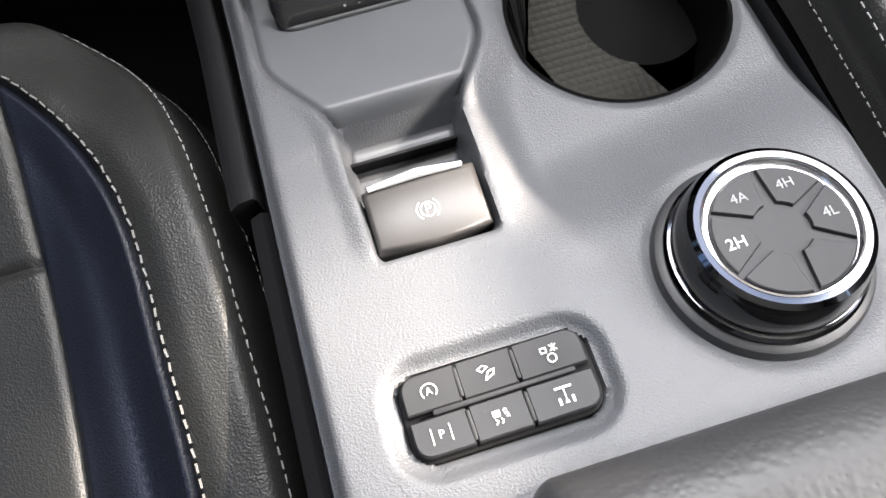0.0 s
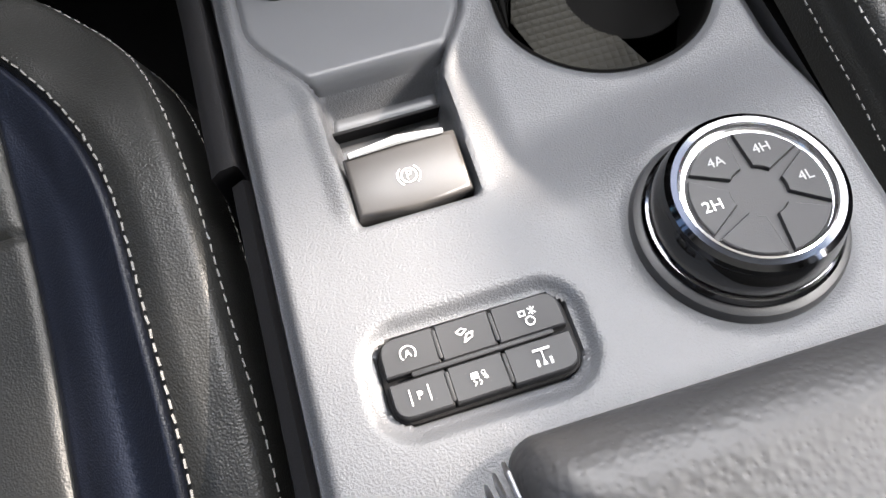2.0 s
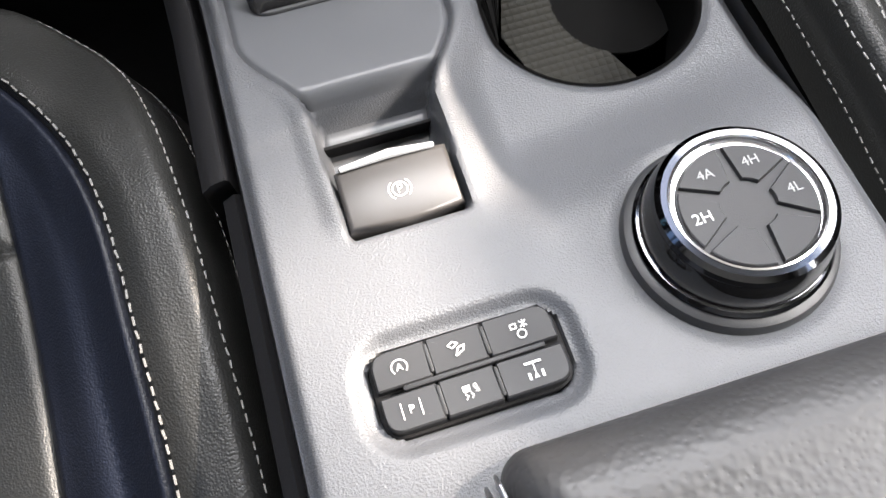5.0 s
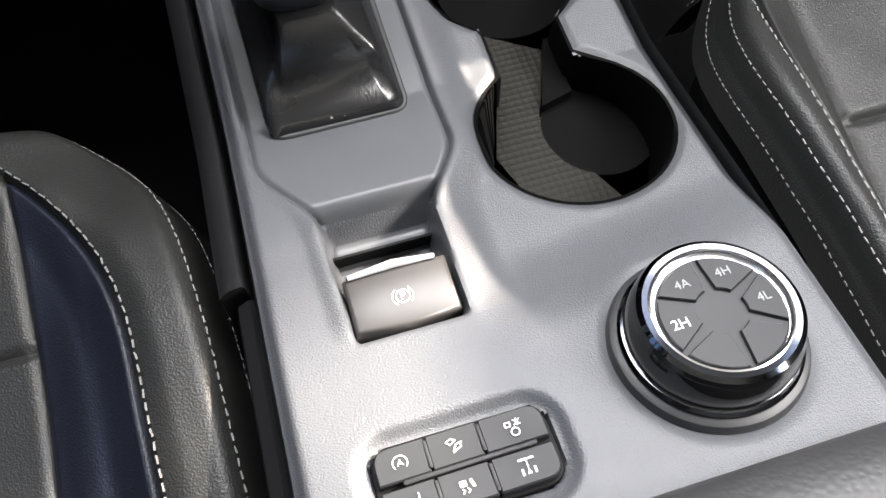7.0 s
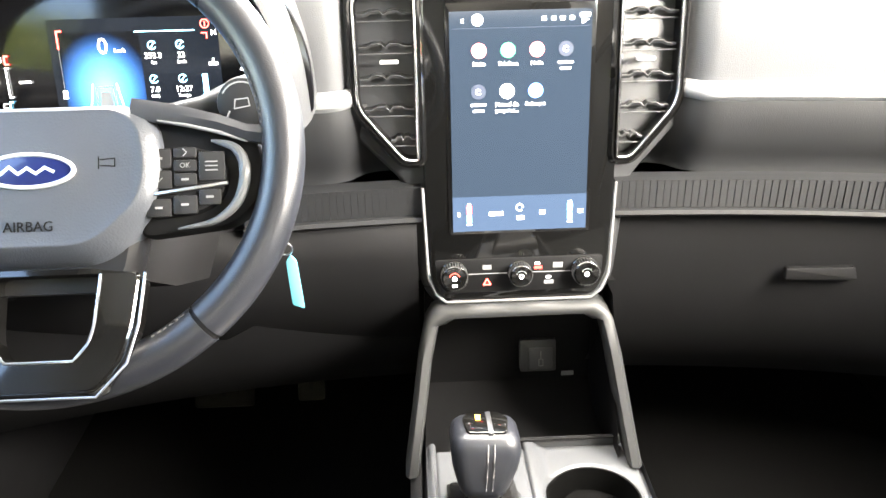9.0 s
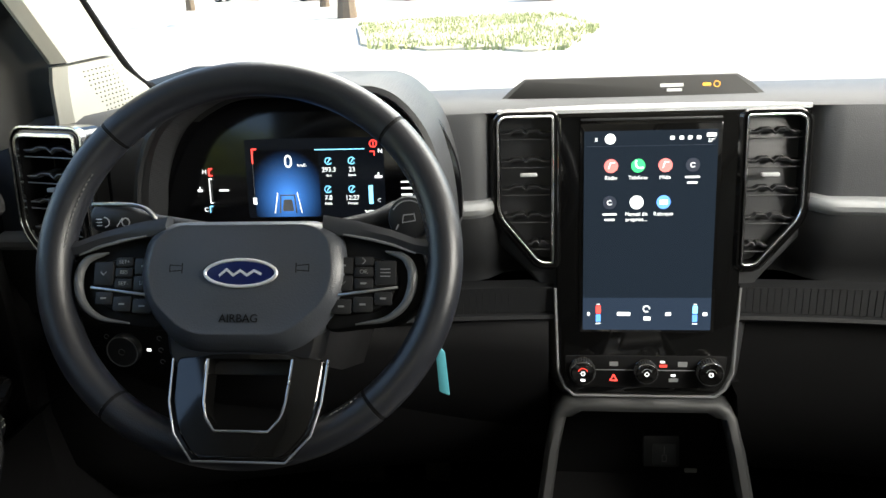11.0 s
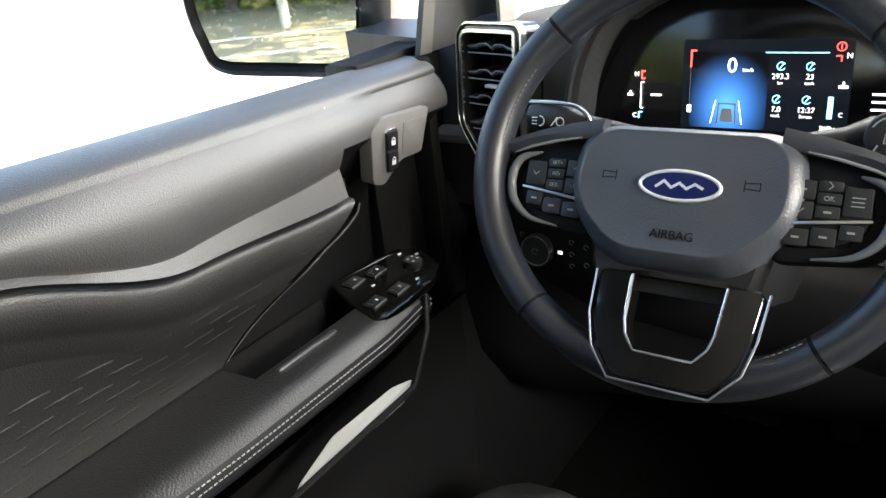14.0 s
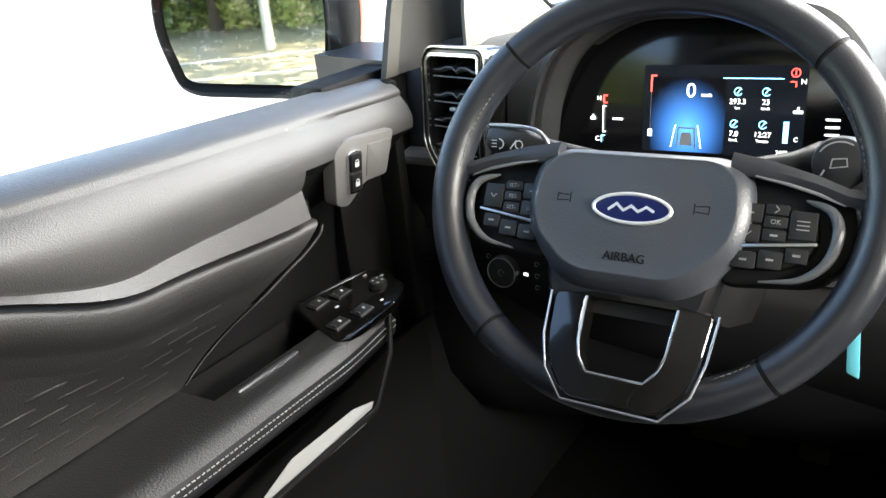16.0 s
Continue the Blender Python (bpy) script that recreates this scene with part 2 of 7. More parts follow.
def smooth_outline(points, r=0.005, n=4):
    """A closed outline with rounded corners; r one radius or one per corner."""
    out = []
    k = len(points)
    for i in range(k):
        p, a, b = Vector(points[i]), Vector(points[i - 1]), Vector(points[(i + 1) % k])
        rad = r[i] if isinstance(r, (list, tuple)) else r
        u, v = (a - p), (b - p)
        rad = min(rad, 0.48 * u.length, 0.48 * v.length)
        s, e = p + u.normalized() * rad, p + v.normalized() * rad
        for j in range(n + 1):
            t = j / n
            out.append(s * (1 - t) ** 2 + p * 2 * t * (1 - t) + e * t ** 2)
    return out


def inset(outline, d):
    """The outline moved inwards by d (outwards: minus); the outline runs anticlockwise."""
    n = len(outline)
    out = []
    for i in range(n):
        p, a, b = outline[i], outline[i - 1], outline[(i + 1) % n]
        e1, e2 = (p - a), (b - p)
        if e1.length < 1e-9:
            e1 = e2
        if e2.length < 1e-9:
            e2 = e1
        n1, n2 = Vector((-e1.y, e1.x)).normalized(), Vector((-e2.y, e2.x)).normalized()
        w = (n1 + n2)
        w = w.normalized() if w.length > 1e-6 else n1
        out.append(p + w * d / max(0.5, w.dot(n1)))
    return out


def ccw(points):
    area = sum(a[0] * b[1] - b[0] * a[1] for a, b in zip(points, points[1:] + points[:1]))
    return points if area > 0 else points[::-1]


def plate(points, z0, z1, r=0.005, bevel=0.001, m=None, n=4, crown=0.0):
    """A plate of that outline from z0 up to z1, its upper edge rounded."""
    o = smooth_outline(ccw(list(points)), r, n)
    rings = [[(p.x, p.y, z0) for p in o], [(p.x, p.y, z1 - bevel) for p in o]]
    rings.append([(p.x, p.y, z1 - bevel * 0.3) for p in inset(o, bevel * 0.3)])
    rings.append([(p.x, p.y, z1) for p in inset(o, bevel)])
    return loft(rings, m=m)


def frame_ring(outer, inner, z0, z1, m=None, bevel=0.0008):
    """A flat frame between two outlines of equally many points."""
    rings = [[(p.x, p.y, z0) for p in outer], [(p.x, p.y, z1 - bevel) for p in outer], [(p.x, p.y, z1) for p in inset(outer, bevel)],
             [(p.x, p.y, z1) for p in inset(inner, -bevel)], [(p.x, p.y, z1 - bevel) for p in inner], [(p.x, p.y, z0) for p in inner]]
    rings.append(rings[0])
    return loft(rings, cap=False, m=m)


def lathe(profile, n=48, m=None):
    """A turned body: (radius, height) pairs about the local z."""
    rings = [[(r * math.cos(2 * math.pi * i / n), r * math.sin(2 * math.pi * i / n), z) for i in range(n)] for r, z in profile]
    return loft(rings, m=m)


def tube(points, radius, n=10, closed=False, m=None, flat=1.0):
    """A bar along a line of points."""
    pts = [Vector(p) for p in points]
    k = len(pts)
    rings = []
    up = Vector((0, 0, 1))
    for i, p in enumerate(pts):
        if closed:
            d = (pts[(i + 1) % k] - pts[i - 1])
        else:
            d = pts[min(i + 1, k - 1)] - pts[max(i - 1, 0)]
        d.normalize()
        side = d.cross(up)
        if side.length < 0.05:
            side = d.cross(Vector((0, 1, 0)))
        side.normalize()
        nor = side.cross(d).normalized()
        rad = radius[i] if isinstance(radius, (list, tuple)) else radius
        rings.append([p + side * rad * math.cos(2 * math.pi * j / n) + nor * rad * flat * math.sin(2 * math.pi * j / n) for j in range(n)])
    if closed:
        rings.append(rings[0])
    return loft(rings, cap=not closed, m=m)


def curve(points, n=8):
    """Points on a smooth line through the given ones."""
    p = [Vector(q) for q in points]
    p = [2 * p[0] - p[1]] + p + [2 * p[-1] - p[-2]]
    out = []
    for i in range(1, len(p) - 2):
        for j in range(n):
            t = j / n
            out.append(0.5 * ((2 * p[i]) + (-p[i - 1] + p[i + 1]) * t + (2 * p[i - 1] - 5 * p[i] + 4 * p[i + 1] - p[i + 2]) * t * t + (-p[i - 1] + 3 * p[i] - 3 * p[i + 1] + p[i + 2]) * t ** 3))
    out.append(p[-2])
    return out


def stitches(points, length=0.0042, gap=0.0026, radius=0.0007, lift=0.0006, normal=None):
    """A row of thread stitches along a line."""
    pts = [Vector(p) for p in points]
    bm = bmesh.new()
    run, nxt = 0.0, 0.0
    for a, b in zip(pts, pts[1:]):
        seg = (b - a).length
        while nxt < run + seg:
            t = (nxt - run) / max(seg, 1e-9)
            d = (b - a).normalized()
            c = a.lerp(b, t) + Vector((0, 0, lift)) if normal is None else a.lerp(b, t) + normal * lift
            q = d.to_track_quat("X", "Z")
            mm = Matrix.Translation(c) @ q.to_matrix().to_4x4() @ pose(0, 0, 0, 0, 0, random.uniform(-9, 9))
            vs = bmesh.ops.create_cube(bm, size=1.0)["verts"]
            for v in vs:
                k = 0.55 if abs(v.co.x) > 0.1 else 1
                v.co = mm @ Vector((v.co.x * length, v.co.y * radius * 2, v.co.z * radius * 2))
            nxt += length + gap
        run += seg
    return bm


def heightfield(fn, x0, x1, y0, y1, step, skip=None):
    nx, ny = max(2, round((x1 - x0) / step)), max(2, round((y1 - y0) / step))
    verts, idx, faces = [], {}, []
    for j in range(ny + 1):
        for i in range(nx + 1):
            x, y = x0 + (x1 - x0) * i / nx, y0 + (y1 - y0) * j / ny
            verts.append(fn(x, y))
    for j in range(ny):
        for i in range(nx):
            cx, cy = x0 + (x1 - x0) * (i + 0.5) / nx, y0 + (y1 - y0) * (j + 0.5) / ny
            if skip and skip(cx, cy):
                continue
            a = j * (nx + 1) + i
            faces.append((a, a + 1, a + nx + 2, a + nx + 1))
    me = bpy.data.meshes.new("field")
    me.from_pydata(verts, [], faces)
    bm = bmesh.new()
    bm.from_mesh(me)
    bpy.data.meshes.remove(me)
    bmesh.ops.delete(bm, geom=[v for v in bm.verts if not v.link_faces], context="VERTS")
    return bm


def merge(*bms):
    out = bmesh.new()
    for b in bms:
        me = bpy.data.meshes.new("m")
        b.to_mesh(me)
        out.from_mesh(me)
        bpy.data.meshes.remove(me)
        b.free()
    return out


def writing(text, size, m, depth=0.0002, align="CENTER"):
    """Letters of the built-in font, lying in the local xy plane of m."""
    c = bpy.data.curves.new("t", "FONT")
    c.body, c.size, c.extrude, c.align_x, c.align_y, c.resolution_u = text, size, depth, align, "CENTER", 3
    ob = new("t", c)
    me = bpy.data.meshes.new_from_object(ob.evaluated_get(bpy.context.evaluated_depsgraph_get()))
    bm = bmesh.new()
    bm.from_mesh(me)
    bm.transform(m)
    bpy.data.objects.remove(ob)
    bpy.data.curves.remove(c)
    bpy.data.meshes.remove(me)
    return bm


def stroke(points, w, m, depth=0.0003):
    """A line of even width drawn in the local xy plane of m."""
    pts = [Vector((p[0], p[1])) for p in points]
    bm = bmesh.new()
    for a, b in zip(pts, pts[1:]):
        d = (b - a)
        if d.length < 1e-7:
            continue
        d.normalize()
        q = Vector((-d.y, d.x)) * w / 2
        e = d * w * 0.3
        vs = [bm.verts.new((p.x, p.y, depth)) for p in (a - q - e, b - q + e, b + q + e, a + q - e)]
        bm.faces.new(vs)
    bm.transform(m)
    return bm


def arc(cx, cy, r, a0, a1, n=14):
    return [(cx + r * math.cos(radians(a0 + (a1 - a0) * i / n)), cy + r * math.sin(radians(a0 + (a1 - a0) * i / n))) for i in range(n + 1)]


def rrect(cx, cy, w, h):
    return [(cx - w / 2, cy - h / 2), (cx + w / 2, cy - h / 2), (cx + w / 2, cy + h / 2), (cx - w / 2, cy + h / 2)]


def flat(points, z, m, r=0.0):
    """A thin printed or lit shape."""
    o = smooth_outline(ccw(list(points)), r, 4) if r else [Vector(p) for p in ccw(list(points))]
    return loft([[(p.x, p.y, z) for p in o], [(p.x, p.y, z + 0.0003) for p in o]], m=m)


def sstep(a, b, x):
    t = min(1.0, max(0.0, (x - a) / (b - a)))
    return t * t * (3 - 2 * t)


def axes(origin, ax, ay):
    """A frame from its origin and its x and y directions."""
    x = Vector(ax).normalized()
    z = x.cross(Vector(ay)).normalized()
    y = z.cross(x)
    return Matrix.Translation(origin) @ Matrix((x, y, z)).transposed().to_4x4()


# ---- the cabin's shell ----
structure("floor", box((0, -0.75, -0.13), (1.62, 3.1, 0.06), 0.01), "carpet", "black carpeted cabin floor")
structure("wall_front", box((0, 0.66, 0.271), (1.62, 0.05, 0.822), 0.005), "carpet", "black firewall below the dashboard")
structure("wall_rear", merge(box((0, -2.25, 0.37), (1.62, 0.05, 1.0), 0.005), box((-0.68, -2.25, 1.1), (0.26, 0.05, 0.5)), box((0.68, -2.25, 1.1), (0.26, 0.05, 0.5)), box((0, -2.25, 0.93), (1.2, 0.05, 0.14))), "pillar_dark", "dark rear cabin wall with a wide window")
structure("ceiling", box((0, -1.18, 1.38), (1.56, 2.2, 0.05), 0.02), "headliner", "light grey headliner")


def slanted(name, a, b, w, d, mat, label):
    """A beam between two points."""
    a, b = Vector(a), Vector(b)
    m = Matrix.Translation((a + b) / 2) @ (b - a).to_track_quat("Z", "Y").to_matrix().to_4x4()
    return structure(name, box((0, 0, 0), (w, d, (b - a).length), 0.008, m), mat, label)


for sx, nm in ((-1, "left"), (1, "right")):
    slanted(f"pillar_rear_{nm}", (sx * 0.79, -0.98, 0.3), (sx * 0.72, -0.98, 1.36), 0.07, 0.18, "pillar_dark", "dark door pillar")
    slanted(f"pillar_back_{nm}", (sx * 0.79, -2.2, 0.3), (sx * 0.72, -2.2, 1.36), 0.08, 0.12, "pillar_dark", "dark rear corner pillar")
    slanted(f"roof_rail_{nm}", (sx * 0.73, -2.25, 1.35), (sx * 0.73, -0.12, 1.35), 0.09, 0.07, "pillar_dark", "roof rail over the doors")
    # added full height, over the rear windows, to block light from behind
    structure(f"wall_side_{nm}", box((sx * 0.81, -1.6, 0.62), (0.06, 1.24, 1.50), 0.01), "door_insert", "plain dark rear side wall, windowless to cut light from behind")
for sx, nm in ((-1, "kick_left"), (1, "kick_right")):
    structure(f"wall_{nm}", box((sx * 0.815, 0.20, 0.32), (0.05, 0.90, 0.90), 0.005), "black_plastic", "black side wall of the footwell")
structure("trim_windscreen_header", box((0, -0.10, 1.37), (1.45, 0.10, 0.05), 0.015), "headliner", "light header above the windscreen")


def quad(a, b, c, d):
    bm = bmesh.new()
    bm.faces.new([bm.verts.new(p) for p in (a, b, c, d)])
    return bm


def pane(name, bm, label):
    bmesh.ops.solidify(bm, geom=list(bm.faces), thickness=0.004)
    ob = structure(name, bm, "window_glass", label)
    ob.visible_shadow = False
    return ob


pane("window_1", quad((-0.74, 0.62, 0.69), (0.74, 0.62, 0.69), (0.70, -0.09, 1.355), (-0.70, -0.09, 1.355)), "clear raked windscreen")
pane("window_2", quad((-0.80, -0.92, 0.76), (-0.80, -0.20, 0.76), (-0.745, -0.20, 1.33), (-0.735, -0.92, 1.33)), "clear side window of the driver's door")

# front pillar on the driver's side: cloth-covered with a pierced speaker cover at its foot
pillar = thing("front_pillar", (-0.74, 0.1, 0.78), "light grey cloth windscreen pillar with a pierced speaker cover", "car pillar")


def pillar_ring(z, y0, y1):
    return [(-0.722, y0 + 0.004, z), (-0.715, y0, z), (-0.702, y0 + 0.012, z), (-0.695, y1 - 0.022, z), (-0.705, y1, z), (-0.722, y1, z)]


upper = [pillar_ring(z, -0.046 - 0.84 * (z - 0.85), 0.083 - 0.84 * (z - 0.85)) for z in (0.853, 0.95, 1.1, 1.25, 1.36)]
lower = [pillar_ring(0.770, -0.056, 0.195), pillar_ring(0.800, -0.056, 0.160), pillar_ring(0.830, -0.054, 0.105), pillar_ring(0.849, -0.048, 0.084)]
part("pillar_cover", loft(upper), "pillar_fabric", pillar)
part("speaker_cover", loft(lower), "pillar_fabric", pillar, "pierced plastic speaker cover")
dots = bmesh.new()
for i in range(10):
    for j in range(8):
        y, z = 0.028 + j * 0.0100 - i * 0.0050 + (i % 2) * 0.004, 0.785 + i * 0.0060
        bmesh.ops.create_icosphere(dots, subdivisions=1, radius=0.0011, matrix=Matrix.Translation((-0.6965, y, z)))
tagged(part("speaker_holes", dots, "seal", pillar), kind="stuff")
part("glass_seal", tube(curve([(-0.71, 0.225, 0.772), (-0.706, 0.172, 0.795), (-0.704, 0.108, 0.835), (-0.704, 0.006, 0.948), (-0.704, -0.122, 1.10), (-0.704, -0.325, 1.34)]), [0.0075] * 9 + [0.0045] * 32), "black_plastic", pillar, "black windscreen seal")

pillar_p = thing("front_pillar", (0.74, 0.1, 0.78), "light grey cloth windscreen pillar on the passenger side", "car pillar")
part("pillar_cover", loft([[(-x, y, z) for x, y, z in ring] for ring in upper]), "pillar_fabric", pillar_p)
part("speaker_cover", loft([[(-x, y, z) for x, y, z in ring] for ring in lower]), "pillar_fabric", pillar_p)

# ---- the centre console ----
SLOPE_Y = -0.25


def deck(y):
    """Height of the console's upper face."""
    return 0.2065 + 0.2 * max(0.0, SLOPE_Y - y)


console = thing("centre_console", (0.015, -0.3, -0.1), "grey grained plastic centre console between the front seats", "car console")
CUP_R, CUP_F = (0.081, -0.2975, 0.0605), (0.0785, -0.1545, 0.0575)
XL, XR = -0.1235, 0.151


def cup_gap(x, y):
    """How far (x, y) lies outside the cup opening."""
    d = min(math.hypot(x - c[0], y - c[1]) - c[2] for c in (CUP_R, CUP_F))
    if -0.285 < y < -0.19:
        d = min(d, max(0.051 - x, x - 0.103))
    return d


def lane_right(y):
    """Right border of the lane that holds the lever and the brake switch."""
    if y > -0.288:
        return 0.005
    return 0.005 - 0.026 * sstep(-0.288, -0.345, y) - 0.001 * sstep(-0.345, -0.40, y)


def lane_left(y):
    if y > -0.275:
        return -0.1135
    return -0.1135 + 0.030 * sstep(-0.275, -0.335, y) + 0.003 * sstep(-0.335, -0.40, y)


def console_height(x, y):
    h = 0.0
    # the cup deck lies lower than the lane, behind a slanted flank
    flank0, flank1 = lane_right(y) + 0.003, lane_right(y) + 0.030
    low = 0.013 * sstep(flank0, flank1, x)
    reach = 1 - sstep(-0.365, -0.425, y - 0.12 * (x - 0.07))
    h -= low * reach
    h -= 0.003 * (1 - sstep(0.0, 0.006, cup_gap(x, y)))
    # the brake switch's pit and the border of the lane
    inside = min(x - lane_left(y), lane_right(y) - x)
    if -0.412 < y:
        depth = 0.007 + 0.030 * sstep(-0.318, -0.342, y) 
        depth *= 1 - sstep(-0.400, -0.409, y)
        h -= depth * sstep(-0.0005, 0.004, inside)
        h += 0.002 * sstep(-0.012, -0.002, inside) * (1 - sstep(-0.002, 0.002, inside)) * (1 - sstep(-0.34, -0.28, y)) * sstep(-0.410, -0.392, y)
    # soft dish round the row of switches
    dx, dy = max(0, abs(x + 0.047) - 0.030), max(0, abs(y + 0.4805) - 0.007)
    d = math.hypot(dx, dy)
    h -= 0.005 * (1 - sstep(0.0135, 0.0215, d))
    if d < 0.0125:
        h -= 0.006
    # shallow ring at the foot of the drive dial
    r = math.hypot(x - 0.0805, y + 0.4565)
    h -= 0.002 * (1 - sstep(0.045, 0.053, r))
    # rounded long edges
    e = min(x - XL, XR - x)
    h -= 0.006 * (1 - sstep(0.0, 0.010, e)) ** 2
    return h


part("top_panel", heightfield(lambda x, y: (x, y, deck(y) + console_height(x, y)), XL, XR, -0.60, -0.055, 0.0016,
                              skip=lambda x, y: cup_gap(x, y) < 0.0 or (lane_left(y) + 0.003 < x < lane_right(y) - 0.003 and y > -0.325)), "console_plastic", console, sharp=50)
# left flank darker than the right: the gap's shade is in its colour
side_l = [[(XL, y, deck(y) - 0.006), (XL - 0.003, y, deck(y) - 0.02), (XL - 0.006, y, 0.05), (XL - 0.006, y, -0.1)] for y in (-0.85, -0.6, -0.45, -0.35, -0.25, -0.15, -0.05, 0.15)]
part("side_panel", loft(side_l, closed=False), "dark_shade_trim", console)
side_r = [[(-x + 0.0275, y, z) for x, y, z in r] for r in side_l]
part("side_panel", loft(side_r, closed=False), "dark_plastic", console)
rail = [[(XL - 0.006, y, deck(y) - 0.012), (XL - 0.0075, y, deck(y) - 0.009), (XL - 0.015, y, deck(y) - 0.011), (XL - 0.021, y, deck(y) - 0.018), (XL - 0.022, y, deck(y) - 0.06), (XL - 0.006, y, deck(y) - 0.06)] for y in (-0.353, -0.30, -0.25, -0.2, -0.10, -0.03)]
part("side_rail", loft(rail), "dark_shade_trim", console, "raised dark rail along the console's flank")
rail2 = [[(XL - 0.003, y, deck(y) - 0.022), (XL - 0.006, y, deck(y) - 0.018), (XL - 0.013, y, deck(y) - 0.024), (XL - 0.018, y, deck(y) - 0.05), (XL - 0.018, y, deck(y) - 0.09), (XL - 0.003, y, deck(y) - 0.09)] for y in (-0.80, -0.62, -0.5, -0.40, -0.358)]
part("side_rail", loft(rail2), "dark_shade_trim", console)

# lever plate with rounded rear lip
def plate_point(x, y):
    z = deck(y) - 0.0025
    z -= 0.028 * sstep(-0.316, -0.337, y)
    e = min(x - (lane_left(y) + 0.0022), (lane_right(y) - 0.0022) - x)
    z -= 0.0025 * (1 - sstep(0.0, 0.003, e))
    return (min(max(x, lane_left(y) + 0.002), lane_right(y) - 0.002), y, z)


part("shift_plate", heightfield(plate_point, -0.114, 0.0055, -0.3435, -0.07, 0.0017, skip=lambda x, y: math.hypot(max(0, abs(x + 0.055) - 0.033), max(0, abs(y + 0.205) - 0.047)) < 0.0075), "shift_plate", console, sharp=60)
part("pit_floor", box((-0.052, -0.372, deck(-0.36) - 0.041), (0.074, 0.08, 0.004)), "dark_plastic", console)
part("pit_wall", box((-0.053, -0.3435, deck(-0.34) - 0.038), (0.062, 0.002, 0.028), 0.0005), "black_plastic", console)
part("pit_tab", box((-0.062, -0.366, deck(-0.36) - 0.017), (0.030, 0.010, 0.003), 0.001), "button_plastic", console, "small grey ledge in the pit")

# parking brake switch
brake = part("brake_switch", loft([[(-0.0795 + 0.0555 * u, y, z) for u, y, z in row] for row in [
    [(0, -0.372, 0.205), (0.5, -0.3705, 0.205), (1, -0.372, 0.205), (1, -0.403, 0.205), (0.5, -0.405, 0.205), (0, -0.403, 0.205)],
    [(0, -0.3705, 0.228), (0.5, -0.369, 0.229), (1, -0.3705, 0.228), (1, -0.4035, 0.2325), (0.5, -0.406, 0.233), (0, -0.4035, 0.2325)],
    [(0.02, -0.3715, 0.2315), (0.5, -0.370, 0.2325), (0.98, -0.3715, 0.2315), (0.98, -0.4025, 0.2355), (0.5, -0.405, 0.2362), (0.02, -0.4025, 0.2355)],
    [(0.05, -0.3735, 0.2325), (0.5, -0.372, 0.2335), (0.95, -0.3735, 0.2325), (0.95, -0.401, 0.2362), (0.5, -0.4035, 0.2368), (0.05, -0.401, 0.2362)]]]), "sunlit_brake_plastic", console, "dark grey parking brake switch, sunlight put into its colour", sharp=50)
part("switch_lip", tube([(-0.076, -0.3712, 0.2335), (-0.052, -0.3700, 0.2348), (-0.030, -0.3712, 0.2335)], [0.0014, 0.0024, 0.0014], 8), "silver_trim", brake, "bright front edge")
BM = axes((-0.0515, -0.389, 0.2354), (1, 0, 0), (0, 1, -0.11))
part("brake_symbol", merge(stroke(arc(0, 0, 0.0036, 0, 360, 20), 0.0007, BM), stroke(arc(0, 0, 0.0054, 130, 230, 9), 0.0007, BM), stroke(arc(0, 0, 0.0054, -50, 50, 9), 0.0007, BM), writing("P", 0.0062, BM @ Matrix.Translation((0, 0, 0.0003)))), "white_print", brake, "white brake symbol")

# row of six switches
SW = axes((-0.047, -0.4805, deck(-0.4805) - 0.0070), (1, 0.01, 0), (0, 1, -0.2))
panel = part("switch_panel", plate(rrect(0, 0, 0.0835, 0.0385), -0.006, 0.0012, 0.011, 0.0008, SW, 6), "black_plastic", console, "six-button switch panel")


def six(ix, iy):
    x0, x1 = (-0.0405, -0.0155, 0.0095, 0.0405)[ix], (-0.0405, -0.0148, 0.0100, 0.0405)[ix + 1]
    y0, y1 = ((-0.0178, -0.0012), (0.0012, 0.0178))[iy]
    x0, x1 = x0 + 0.0006, x1 - 0.0006
    pts = [(x0, y0), (x1, y0), (x1, y1), (x0, y1)]
    rad = [0.0012] * 4
    if ix == 0:
        rad[3 if iy else 0] = 0.009
    if ix == 2:
        rad[2 if iy else 1] = 0.009
    o = smooth_outline(pts, rad, 5)
    tilt = 0.0012 if iy else -0.0012
    rings = [[(p.x, p.y, 0.001) for p in o], [(p.x, p.y, 0.0048 + tilt * p.y / 0.018) for p in inset(o, 0.0002)], [(p.x, p.y, 0.0056 + tilt * p.y / 0.018) for p in inset(o, 0.0009)]]
    return loft(rings, m=SW)


keys6 = {}
for iy in (0, 1):
    for ix in (0, 1, 2):
        keys6[ix, iy] = part("switch_button", six(ix, iy), "button_plastic", panel)
part("divider", plate(rrect(0.002, 0, 0.062, 0.0022), 0.001, 0.0066, 0.001, 0.0004, SW), "button_plastic", panel, "thin ridge between the two rows")
for x in (-0.0152, 0.0098):
    for y in (-0.0095, 0.0095):
        part("divider", plate(rrect(x, y, 0.0016, 0.013), 0.001, 0.0064, 0.0007, 0.0003, SW), "button_plastic", panel)
TOP = SW @ Matrix.Translation((0, 0, 0.0066))


def at(m, x, y):
    return m @ Matrix.Translation((x, y, 0))


def at8(m, x, y):
    return at(m, x, y) @ Matrix.Diagonal((0.8, 0.8, 1, 1))


